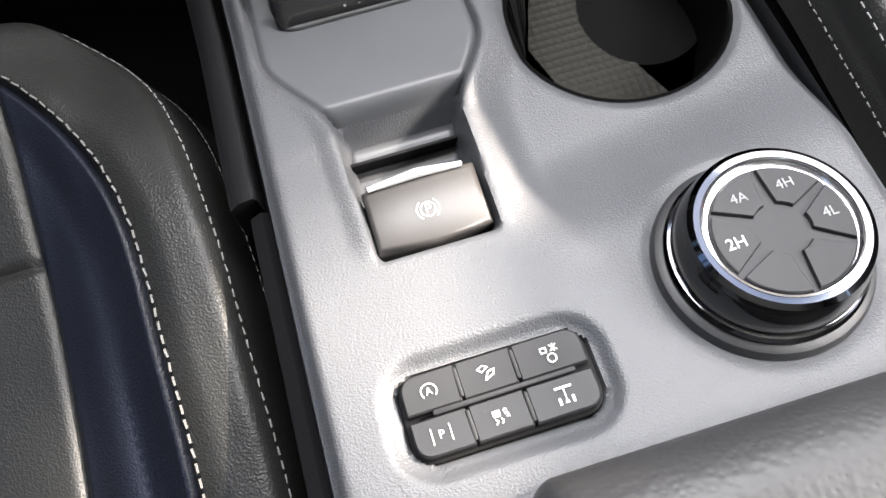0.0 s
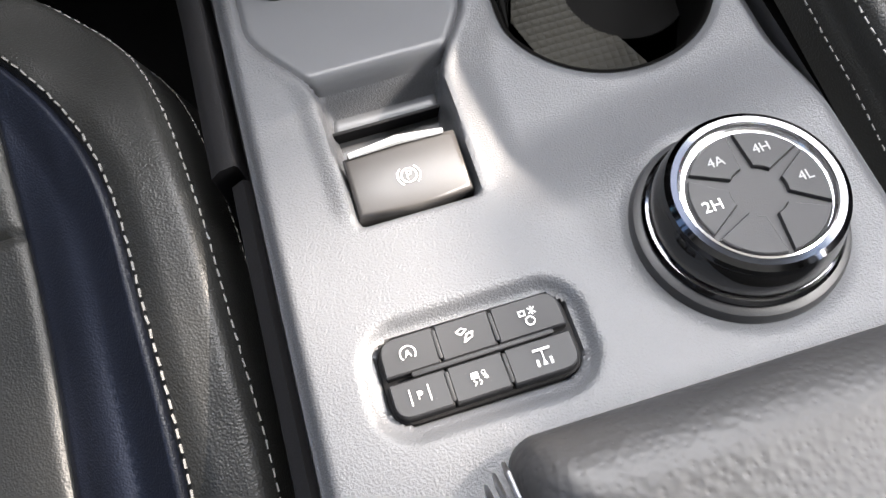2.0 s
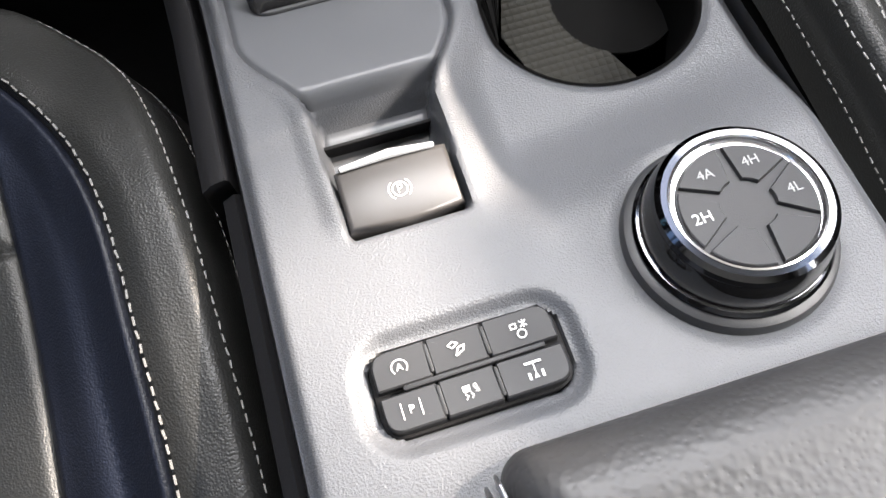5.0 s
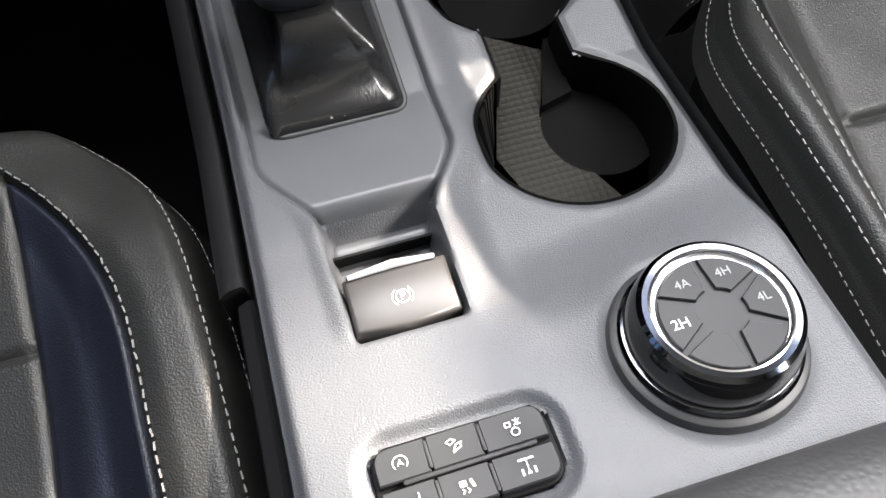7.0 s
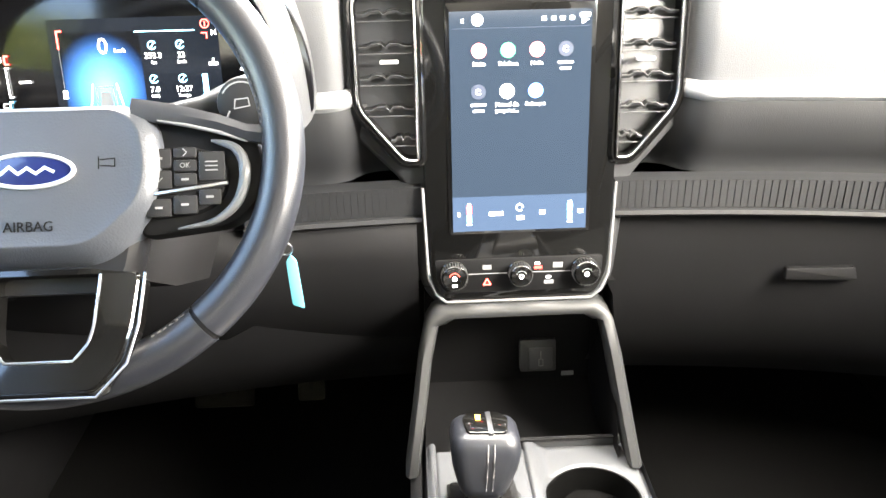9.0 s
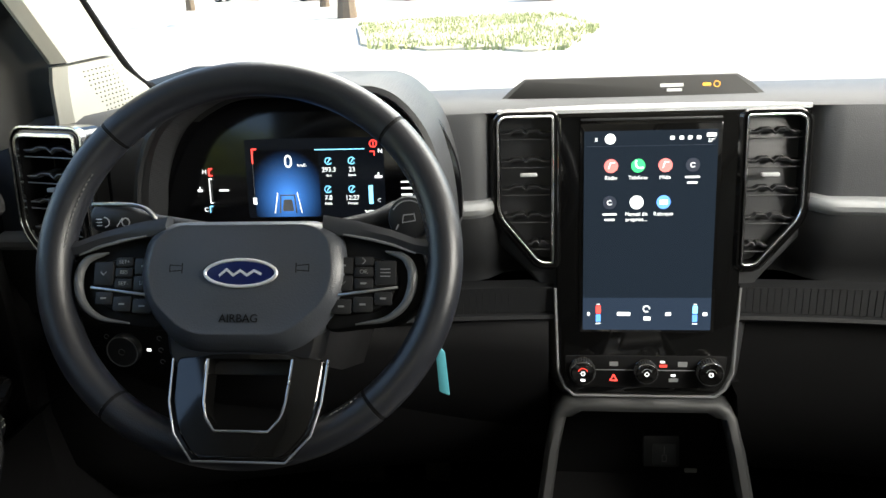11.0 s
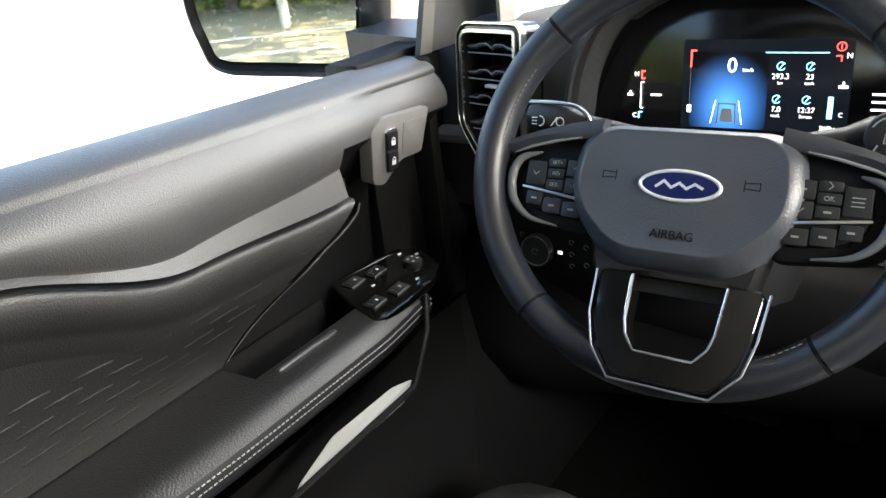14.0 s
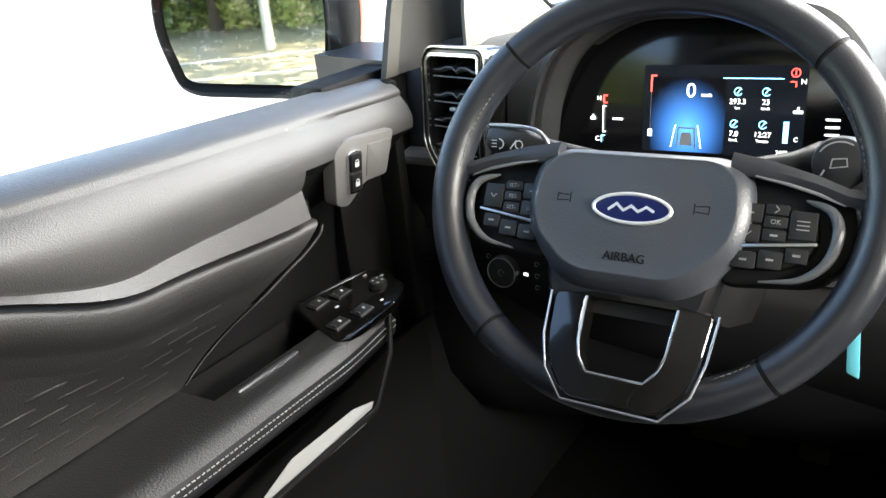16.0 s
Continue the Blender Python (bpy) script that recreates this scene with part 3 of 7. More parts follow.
a = at8(TOP, -0.028, 0.0092)
part("symbol", merge(stroke(arc(0, 0, 0.0042, -40, 220, 16), 0.0007, a), writing("A", 0.0055, a)), "white_print", keys6[0, 1])
a = at8(TOP, -0.003, 0.0092)
part("symbol", merge(stroke([(-0.004, 0.003), (-0.001, 0.0045), (0.0015, 0.003), (-0.002, 0.001), (-0.004, 0.003)], 0.0007, a), stroke([(-0.001, -0.0035), (0.0035, -0.0015), (0.0045, 0.0012), (0.001, 0.0005), (-0.001, -0.0035)], 0.0009, a)), "white_print", keys6[1, 1])
a = at8(TOP, 0.025, 0.0092)
part("symbol", merge(stroke(rrect(-0.0028, 0.0022, 0.003, 0.0026) + [(-0.0043, 0.0009)], 0.0008, a), stroke([(0.001, 0.001), (0.0045, 0.0042)], 0.0007, a), stroke([(0.001, 0.0042), (0.0045, 0.001)], 0.0007, a), stroke([(0.0028, 0.0005), (0.0028, 0.0047)], 0.0007, a), stroke(arc(0.0005, -0.0028, 0.0024, 0, 360, 10), 0.0008, a)), "white_print", keys6[2, 1])
a = at8(TOP, -0.028, -0.0095)
part("symbol", merge(stroke([(-0.005, -0.0042), (-0.005, 0.0042)], 0.0006, a), stroke([(0.005, -0.0042), (0.005, 0.0042)], 0.0006, a), writing("P", 0.0062, a)), "white_print", keys6[0, 0])
a = at8(TOP, -0.003, -0.0095)
part("symbol", merge(flat(rrect(-0.0018, 0.0012, 0.004, 0.0034), 0, a, 0.0006), stroke([(-0.003, -0.0015), (-0.0018, -0.0028), (-0.003, -0.0042)], 0.0007, a), stroke([(0.0, -0.0015), (0.001, -0.0028), (0.0, -0.0042)], 0.0007, a), writing("OFF", 0.0030, a @ pose(0.0032, 0.0005, 0, 0, 0, -78))), "white_print", keys6[1, 0])
a = at8(TOP, 0.025, -0.0095)
part("symbol", merge(stroke([(-0.0042, 0.004), (0.0042, 0.004)], 0.0013, a), stroke([(0, 0.004), (0, -0.001)], 0.0007, a), stroke([(-0.0036, -0.0045), (-0.0036, -0.0015)], 0.0014, a), stroke([(0.0036, -0.0045), (0.0036, -0.0015)], 0.0014, a), flat([(-0.0013, -0.0045), (0.0013, -0.0045), (0, -0.001)], 0, a)), "white_print", keys6[2, 0])

# drive dial
DIAL = axes((0.0805, -0.4565, deck(-0.4565) - 0.002), (1, 0.0, 0), (0, 1, -0.2))
dial = part("drive_dial", lathe([(0.0, -0.004), (0.0478, -0.004), (0.0476, 0.002), (0.0462, 0.0050), (0.0430, 0.0068), (0.0, 0.0072)], 72, DIAL), "dark_plastic", console, "four-wheel-drive selector dial")
part("dial_ring", lathe([(0.0415, 0.006), (0.0432, 0.0072), (0.0432, 0.0090), (0.0418, 0.0105), (0.038, 0.0110), (0.036, 0.006), (0.0415, 0.006)], 72, DIAL), "dark_chrome", dial, "dark chrome lower ring")
part("dial_body", lathe([(0.0, 0.008), (0.0405, 0.0102), (0.0408, 0.0140), (0.0396, 0.0215), (0.0376, 0.0262), (0.0, 0.0262)], 72, DIAL), "piano_black", dial, "glossy black dial body")
part("dial_ring", lathe([(0.0305, 0.024), (0.0376, 0.0255), (0.0382, 0.0275), (0.0374, 0.0298), (0.0350, 0.0312), (0.0322, 0.0308), (0.0310, 0.0292), (0.0305, 0.024)], 72, DIAL), "dark_chrome", dial, "dark chrome upper ring")
part("dial_ring", lathe([(0.0306, 0.0285), (0.0318, 0.0300), (0.0322, 0.0311), (0.0314, 0.0315), (0.0308, 0.0306), (0.0306, 0.0285)], 72, DIAL), "chrome", dial, "thin chrome inner line")
DIAL_F = DIAL @ Matrix.Translation((0.0, -0.0014, 0.0)) @ Matrix.Diagonal((0.965, 0.965, 1, 1))
face = part("dial_face", lathe([(0.0, 0.0255), (0.0309, 0.0255), (0.0309, 0.0282), (0.0300, 0.0290), (0.0, 0.0288)], 72, DIAL_F), "dial_plastic", dial)
for k in range(6):
    ang = radians(-30 + 60 * k)
    pts = []
    for r, s0, s1 in ((0.0122, ang + radians(13), ang + radians(47)), (0.0296, ang + radians(2.6), ang + radians(57.4))):
        row = [(r * math.cos(s0 + (s1 - s0) * i / 10), r * math.sin(s0 + (s1 - s0) * i / 10)) for i in range(11)]
        pts.append(row)
    rings = []
    for z, g in ((0.0285, 0.0), (0.0303, 0.0), (0.0309, 0.0006)):
        c = Vector((0.021 * math.cos(ang + radians(30)), 0.021 * math.sin(ang + radians(30))))
        ring = [Vector(p) for p in pts[0]] + [Vector(p) for p in reversed(pts[1])]
        rings.append([(p.x + (c.x - p.x) * g / 0.012, p.y + (c.y - p.y) * g / 0.012, z) for p in ring])
    part("dial_segment", loft(rings, m=DIAL_F), "dial_plastic", face)
FACE = DIAL_F @ Matrix.Translation((0, 0, 0.0310))
for txt, deg, mat, size in (("2H", 183, "white_print", 0.0074), ("4A", 122, "print_dim", 0.0066), ("4H", 62, "print_dim", 0.0066), ("4L", 2, "print_dim", 0.0066)):
    part("lettering", writing(txt, size, at(FACE, 0.0215 * math.cos(radians(deg)), 0.0215 * math.sin(radians(deg)))), mat, face)

# cup well
def ring_points(z, shrink, n=96):
    """The opening's border at a height, walked round by angle from a middle line."""
    out = []
    for i in range(n):
        t = 2 * math.pi * i / n
        # a border between the two round cups, found outwards from their middle line
        cy = -0.231 + 0.08 * math.sin(t)
        cx = 0.078
        dx, dy = math.cos(t), math.sin(t)
        lo_, hi_ = 0.0, 0.2
        for _ in range(30):
            mid = (lo_ + hi_) / 2
            if cup_gap(cx + dx * mid, cy + dy * mid) < -shrink:
                lo_ = mid
            else:
                hi_ = mid
        x, y = cx + dx * lo_, cy + dy * lo_
        out.append((x, y, z(x, y)))
    return out


def rim_z(x, y):
    return deck(y) + console_height(x, y)


well = [ring_points(lambda x, y: rim_z(x, y) + 0.001, -0.0012), ring_points(lambda x, y: rim_z(x, y) + 0.0008, 0.0008), ring_points(lambda x, y: rim_z(x, y) - 0.004, 0.0018), ring_points(lambda x, y: 0.150, 0.003)]
cup = part("cup_tray", loft(well, cap=False), "cup_shade_black", console, "black cup tray, its depth's shade in the colour", sharp=60)
WELL_R, WELL_F = (0.1135, -0.2775, 0.0395), (0.0885, -0.1455, 0.0480)


def mat_hole(x, y):
    """True where the strip of mat leaves the deep wells open."""
    if x > 0.0985 - 0.45 * max(0.0, -0.212 - y) and y > -0.262 or y > -0.193 - 0.65 * (x - 0.070):
        return True
    return math.hypot(x - WELL_R[0], y - WELL_R[1]) < WELL_R[2] or y < -0.290 and x > 0.094 + 0.5 * (-0.308 - y)


part("shelf_mat", heightfield(lambda x, y: (x, y, 0.160), 0.02, 0.145, -0.37, -0.17, 0.0008, skip=lambda x, y: cup_gap(x, y) > -0.002 or x < 0.0405 - 0.33 * (y + 0.292) or mat_hole(x, y)), "rubber", cup, "ribbed rubber mat", sharp=80)
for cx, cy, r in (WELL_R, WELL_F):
    part("cup_well", lathe([(r + 0.0012, 0.1575), (r + 0.0008, 0.1592), (r, 0.1585), (r - 0.004, 0.040), (r - 0.007, 0.035), (0.001, 0.035)], 48, Matrix.Translation((cx, cy, 0))), "cup_shade_black", cup, sharp=60)
part("cup_divider", loft([[(0.079, -0.258, z), (0.1025, -0.252, z), (0.1025, -0.205, z), (0.098, -0.206, z)] for z in (0.10, 0.166)]), "cup_shade_black", cup)
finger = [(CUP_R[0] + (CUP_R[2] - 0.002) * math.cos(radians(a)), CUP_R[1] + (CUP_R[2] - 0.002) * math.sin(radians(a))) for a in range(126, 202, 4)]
part("cup_finger", plate(finger, 0.185, 0.1935, 0.0, 0.001), "cup_shade_black", cup, "black rubber gripping finger")

# arch round the tray below the screen
def arch_path(off):
    pts = []
    for s in (-1, 1):
        leg = [(s * (0.150 - off), -0.105, 0.198), (s * (0.141 - off), -0.082, 0.25), (s * (0.128 - off), -0.045, 0.33)]
        pts.append(leg)
    left, right = pts
    top = [(-0.118 + off, -0.030, 0.372), (-0.110 + off, -0.026, 0.385 - off * 0.2), (-0.098 + off, -0.024, 0.392 - off * 0.4), (0.098 - off, -0.024, 0.392 - off * 0.4), (0.110 - off, -0.026, 0.385 - off * 0.2), (0.118 - off, -0.030, 0.372)]
    return left + top + right[::-1]


o, i_ = arch_path(0.0), arch_path(0.0165)
rings = []
for p, q in zip(o, i_):
    p, q = Vector(p), Vector(q)
    if abs(q.z - p.z) < 0.012 and p.z > 0.38:
        q.z = p.z - 0.0165
    rings.append([p + Vector((0, 0.03, 0)), p, p.lerp(q, 0.25) + Vector((0, -0.005, 0)), p.lerp(q, 0.8) + Vector((0, -0.004, 0)), q + Vector((0, 0.002, 0)), q + Vector((0, 0.045, 0))])
part("arch_frame", loft(rings), "arch_grey", console, "dark grey arched frame round the open tray", sharp=50)
part("tray_shell", loft([[(-0.125, y0, z0), (0.125, y1, z1)] for (y0, z0), (y1, z1) in (((-0.06, 0.158), (-0.06, 0.158)), ((0.06, 0.165), (0.06, 0.165)), ((0.105, 0.19), (0.105, 0.19)), ((0.085, 0.40), (0.085, 0.40)), ((0.0, 0.41), (0.0, 0.41)))], closed=False), "black_plastic", console, "dark open tray")
for s in (-1, 1):
    part("tray_side", loft([[(s * 0.126, -0.10, 0.15), (s * 0.126, 0.11, 0.15)], [(s * 0.118, -0.02, 0.40), (s * 0.118, 0.11, 0.40)]], closed=False), "black_plastic", console)
part("tray_ledge", box((0.05, -0.052, 0.190), (0.17, 0.01, 0.03), 0.003), "dark_plastic", console)
part("tray_lip", tube([(-0.01, -0.058, 0.2075), (0.06, -0.058, 0.2085), (0.125, -0.058, 0.2075)], 0.0022), "black_plastic", console)
USB = axes((0.044, 0.085, 0.245), (1, 0, 0), (0, 0.25, 1))
usb = part("usb_panel", plate(rrect(0, 0, 0.052, 0.048), -0.01, 0.003, 0.004, 0.001, USB), "dark_plastic", console, "socket panel with two charging ports")
part("socket", plate(rrect(0.004, -0.004, 0.034, 0.032), 0.002, 0.0042, 0.003, 0.0005, USB), "spoke_grey", usb)
part("symbol", merge(stroke(rrect(0.004, -0.010, 0.006, 0.010) + [(0.001, -0.015)], 0.0008, USB @ Matrix.Translation((0, 0, 0.0045))), stroke([(0.004, -0.003), (0.004, 0.008)], 0.0008, USB @ Matrix.Translation((0, 0, 0.0045)))), "print_dim", usb)
part("charging_label", box((0.088, 0.08, 0.215), (0.018, 0.002, 0.007), 0.0005), "print_dim", console, "small pale label")

# gear lever
lever = thing("gear_lever", (-0.055, -0.205, 0.2), "black leather gear lever with a pleated gaiter", "gear lever")
of = smooth_outline(rrect(-0.055, -0.205, 0.086, 0.116), 0.012, 6)
fz = 0.2065
part("gaiter_frame", frame_ring(of, inset(of, 0.005), fz - 0.006, fz + 0.0018), "dark_plastic", lever)
rings = []
base = inset(of, 0.0035)
for k in range(9):
    t = k / 8
    ring = []
    for p in base:
        ang = math.atan2(p.y + 0.205, p.x + 0.055)
        sink = 0.0085 * math.sin(math.pi * t ** 0.8) * (1 - 0.55 * math.cos(4 * ang))
        fold = 0.0058 * math.sin(11 * ang + 6 * t) * math.sin(math.pi * t) + 0.0034 * math.sin(5 * ang - 9 * t) * math.sin(math.pi * t)
        tx, ty = -0.0595 + 0.026 * math.cos(ang), -0.195 + 0.026 * math.sin(ang)
        x = p.x * (1 - t) + tx * t + (sink + fold) * math.cos(ang)
        y = p.y * (1 - t) + ty * t + (sink + fold) * math.sin(ang)
        ring.append((x, y, fz - 0.002 + 0.048 * t ** 1.25 + 0.003 * math.sin(7 * ang + 2) * t * (1 - t)))
    rings.append(ring)
gaiter = part("gaiter", loft(rings), "boot_leather", lever, "creased black leather gaiter", sharp=80)
for dx in (-0.004, 0.004):
    tagged(part("seam", stitches([(-0.056 + dx, -0.2575, fz + 0.004), (-0.057 + dx, -0.240, fz + 0.0125), (-0.058 + dx, -0.222, fz + 0.028)], 0.003, 0.002, 0.0006), "thread_dark", gaiter), kind="stuff")
# the grip leans forward and widens to its top
GR = axes((-0.061, -0.190, 0.258), (1, 0, -0.05), (0, 1, -0.12))


def grip_ring(z, w, d, dy, r):
    return [(p.x, p.y + dy, z) for p in smooth_outline(rrect(0, 0, w * (1.0 + 0.09 * sstep(0.0, 0.05, z)), d), r, 5)]


grip = part("grip", loft([grip_ring(-0.012, 0.030, 0.030, 0, 0.012), grip_ring(-0.006, 0.044, 0.042, 0, 0.015), grip_ring(0.000, 0.052, 0.050, 0.0, 0.017), grip_ring(0.012, 0.060, 0.060, 0.001, 0.018), grip_ring(0.035, 0.068, 0.068, 0.002, 0.018), grip_ring(0.055, 0.071, 0.070, 0.001, 0.018), grip_ring(0.066, 0.068, 0.064, 0.001, 0.018), grip_ring(0.0725, 0.060, 0.055, 0.0, 0.016), grip_ring(0.0755, 0.048, 0.043, 0.0, 0.013), grip_ring(0.0765, 0.03, 0.025, 0, 0.01)], m=GR), "leather_rim", lever, "leather grip with a flat top", sharp=70)
part("grip_cap", plate([(-0.022, -0.020), (0.022, -0.020), (0.026, 0.012), (0.016, 0.024), (-0.016, 0.024), (-0.026, 0.012)], 0.070, 0.0785, 0.006, 0.0015, GR), "piano_black", grip, "glossy black gear display")
part("cap_strip", plate(rrect(0.004, 0.0, 0.0055, 0.044), 0.078, 0.0795, 0.001, 0.0005, GR), "satin_silver", grip, "bright stripe")
part("gear_light", flat(rrect(-0.008, 0.010, 0.006, 0.012), 0.0790, GR, 0.001), "lit_amber", grip, "lit amber gear letter")
for dx in (-0.0035, 0.0035):
    part("grip_seam", tube([GR @ Vector((0.004 + dx, -0.021, 0.0765)), GR @ Vector((0.004 + dx, -0.0315, 0.066)), GR @ Vector((0.004 + dx, -0.0345, 0.05)), GR @ Vector((0.004 + dx, -0.033, 0.03)), GR @ Vector((0.004 + dx, -0.0285, 0.010))], 0.0008, 6), "thread_dark", grip)

# armrest lid behind the console
armrest = thing("armrest_lid", (0.03, -0.7, 0.25), "dark grained leather armrest lid on the console", "armrest")


def lid_ring(d, z):
    """The lid's border, d inside its edge, with rounded corners."""
    x0, x1, y0, y1 = -0.051 + d, 0.150 - d, -0.86 + d, -0.517 - d
    r = max(0.013 - d * 0.4, 0.004)
    out = []
    for cx, cy, a0 in ((x1 - r, y1 - r, 0), (x0 + r, y1 - r, 90), (x0 + r, y0 + r, 180), (x1 - r, y0 + r, 270)):
        for i in range(9):
            t = radians(a0 + 90 * i / 8)
            out.append((cx + r * math.cos(t), cy + r * math.sin(t)))
    pts = []
    for k, (p, q) in enumerate(zip(out, out[1:] + out[:1])):
        n = 12 if k % 9 == 8 else 1
        for i in range(n):
            x, y = p[0] + (q[0] - p[0]) * i / n, p[1] + (q[1] - p[1]) * i / n
            pts.append((x, y, z + 0.0008 * noise.noise(Vector((x * 45, y * 45, 1)))))
    return pts


rings = [lid_ring(0.004, 0.252), lid_ring(0.0005, 0.256), lid_ring(0.0, 0.270)]
for i in range(1, 13):
    d = 0.030 * (1 - math.cos(radians(7.5 * i)))
    rings.append(lid_ring(d, 0.2705 + 0.032 * math.sin(radians(7.5 * i))))
for d in (0.038, 0.048, 0.06, 0.075, 0.09):
    rings.append(lid_ring(d, 0.3025 + 0.010 * sstep(0.03, 0.09, d)))
part("lid_pad", loft(rings), "lid_leather", armrest, sharp=70)
part("lid_base", box((0.052, -0.70, 0.246), (0.16, 0.30, 0.02), 0.005), "dark_plastic", armrest)
for k, x in enumerate((-0.0625, -0.0585, -0.0540)):
    part("latch_rib", tube([(x + 0.001, -0.5235 - 0.003 * (2 - k), 0.2845), (x + 0.001, -0.527 - 0.003 * (2 - k), 0.2905), (x + 0.003, -0.545, 0.2985)], [0.0008, 0.0013, 0.0006], 8), "satin_silver", armrest, "small bright latch edge")

# ---- seats ----
def seat(side, name, label):
    """A front seat's cushion; side -1 is the driver's. Its inner bolster faces the console."""
    cx = -0.388 if side < 0 else 0.455
    nose = -0.157 if side < 0 else -0.148
    inner = 0.1285 if side < 0 else 0.197
    t = thing(name, (cx, -0.45, -0.1), label, "car seat", "front seats")

    def border(y):
        """Half width of the cushion at y."""
        if side > 0:
            f = min(1.0, max(0.0, (nose - y) / 0.17))
            return 0.182 + 0.084 * (1 - (1 - f) ** 2.2) - 0.004 * sstep(-0.33, -0.42, y)
        f = min(1.0, max(0.0, (nose - y) / 0.205))
        return 0.121 + 0.119 * (1 - (1 - f) ** 3.2) + 0.008 * sstep(-0.27, -0.40, y) + 0.004 * sstep(-0.38, -0.5, y)

    def seam(y):
        if side > 0:
            f = min(1.0, max(0.0, (-0.19 - y) / 0.16))
            return 0.210 + 0.020 * (1 - (1 - f) ** 2.2)
        f = min(1.0, max(0.0, (-0.215 - y) / 0.16))
        return 0.118 + 0.071 * (1 - (1 - f) ** 2.2) + 0.006 * sstep(-0.35, -0.5, y)

    def height(u, y):
        b, q = border(y), seam(y)
        au = abs(u)
        z = 0.156 + 0.026 * sstep(-0.40, -0.20, y) * (1 - sstep(inner - 0.009, inner + 0.06, au)) + (0.018 * sstep(inner - 0.004, inner + 0.036, au) + 0.020 * sstep(q - 0.03, q + 0.004, au)) * (0.25 + 0.75 * sstep(-0.185, -0.35, y))
        z -= 0.006 * math.exp(-((au - q) / 0.0022) ** 2)
        z -= 0.004 * math.exp(-((au - inner) / 0.0022) ** 2) * (1 if y < -0.225 else 0)
        z += 0.010 * sstep(-0.2, -0.3, y) * sstep(q - 0.01, q + 0.02, au)
        edge = b - au
        z -= (0.10 if side < 0 else 0.055) * (1 - sstep(-0.004, 0.030, edge)) ** 2.6
        z -= 0.0035 * math.exp(-((edge - (0.0105 if side < 0 else 0.0090)) / 0.0018) ** 2)
        front = nose + 0.001 - y
        z -= 0.11 * (1 - sstep(-0.012, 0.055, front)) ** 2
        if au < inner:
            z -= 0.006 * math.exp(-((y + 0.333) / 0.0025) ** 2) + 0.005 * math.exp(-((y + 0.50) / 0.0025) ** 2)
        z -= 0.006 * math.exp(-((y + 0.222) / 0.0025) ** 2) * (1 if au < q else 0)
        return z + (0.0 if side < 0 else 0.016) + 0.0012 * noise.noise(Vector((u * 22, y * 22, side)))

    def across(u, y):
        """Where the cushion's line u stands in x, and how far its outer bolster rises there."""
        if side > 0 or u > -0.1285:
            return cx + u, 0.0
        return cx + u + 0.44 * (u + 0.1285), 0.070 * sstep(0.10, 0.18, -u) * sstep(-0.16, -0.25, y)

    def zone(lo, hi, y0, y1):
        def fn(a, y):
            b = border(y)
            limits = {"ins": inner, "seam": seam(y), "edge": b}
            l = 0.0 if lo is None else limits[lo]
            h = limits[hi]
            if lo is None:
                u = -h + 2 * h * a
            else:
                u = l + (h - l) * a
            return u, y
        return fn

    def sheet(fn, sign, y0, y1, n, m):
        def p(a, y):
            u, yy = fn(a, y)
            x, rise = across(sign * u, yy)
            return (x, yy, height(u, yy) + rise)
        rows = [[p(i / n, y0 + (y1 - y0) * j / m) for i in range(n + 1)] for j in range(m + 1)]
        return loft(rows, closed=False)

    back = -0.80
    part("insert", sheet(zone(None, "ins", 0, 0), 1, -0.2225, back, 90, 190), "leather_grey", t, "grey leather centre panel", sharp=80)
    part("front_panel", sheet(zone(None, "seam", 0, 0), 1, nose + 0.004, -0.2225, 80, 30), "leather_black" if side < 0 else "leather_grey", t, sharp=80)
    for sign in (1, -1):
        part("inner_panel", sheet(zone("ins", "seam", 0, 0), sign, -0.2225, back, 34, 190), "leather_blue" if side < 0 else "leather_grey", t, "dark blue-black leather strip" if side < 0 else "", sharp=80)
        part("bolster", sheet(zone("seam", "edge", 0, 0), sign, nose + 0.004, back, 36, 200), "leather_grey", t, "grey-black leather bolster", sharp=80)
        ys = [nose - 0.021 - i * 0.006 for i in range(103)]
        for off, where, ln in ((0.0045, "seam", 0.0046), (-0.0150 if side < 0 else -0.0130, "edge", 0.0042), (-0.0065 if side < 0 else -0.0050, "edge", 0.0036)):
            pts = []
            for y in ys:
                u = (seam(y) if where == "seam" else border(y)) + off
                x, rise = across(sign * u, y)
                pts.append((x, y, height(u, y) + rise))
            tagged(part("stitching", stitches(pts, ln, 0.0026, 0.00052 if where == "seam" else 0.00045, 0.0004), "thread", t, "pale thread stitching"), kind="stuff")
    skirt = []
    for z, k in ((0.07, 0.985), (0.04, 1.01), (-0.07, 0.97)) if side < 0 else ((0.130, 0.965), (0.08, 0.88), (-0.07, 0.82)):
        ring = []
        for i in range(25):
            y = back + (nose - back) * i / 24
            ring.append((cx + border(y) * k, y, z))
        for i in range(24, -1, -1):
            y = back + (nose - back) * i / 24
            ring.append((across(-border(y) * k, y)[0], y, z))
        skirt.append(ring)
    part("base", loft(skirt), "black_plastic", t)
    return t


seat(-1, "driver_seat", "dark leather driver's seat cushion with pale double stitching")
seat(1, "passenger_seat", "dark leather passenger seat cushion with pale double stitching")

# ---- dashboard ----
dash = thing("dashboard", (0, 0.2, 0.1), "dark padded dashboard with a lit trim line", "car dashboard")


def bow(x, recess=0.0):
    """How far the dashboard comes towards the seats at its ends."""
    return -0.115 * (min(1.0, abs(x) / 0.74)) ** 2.2 + recess * (1 - sstep(0.175, 0.215, abs(x)))


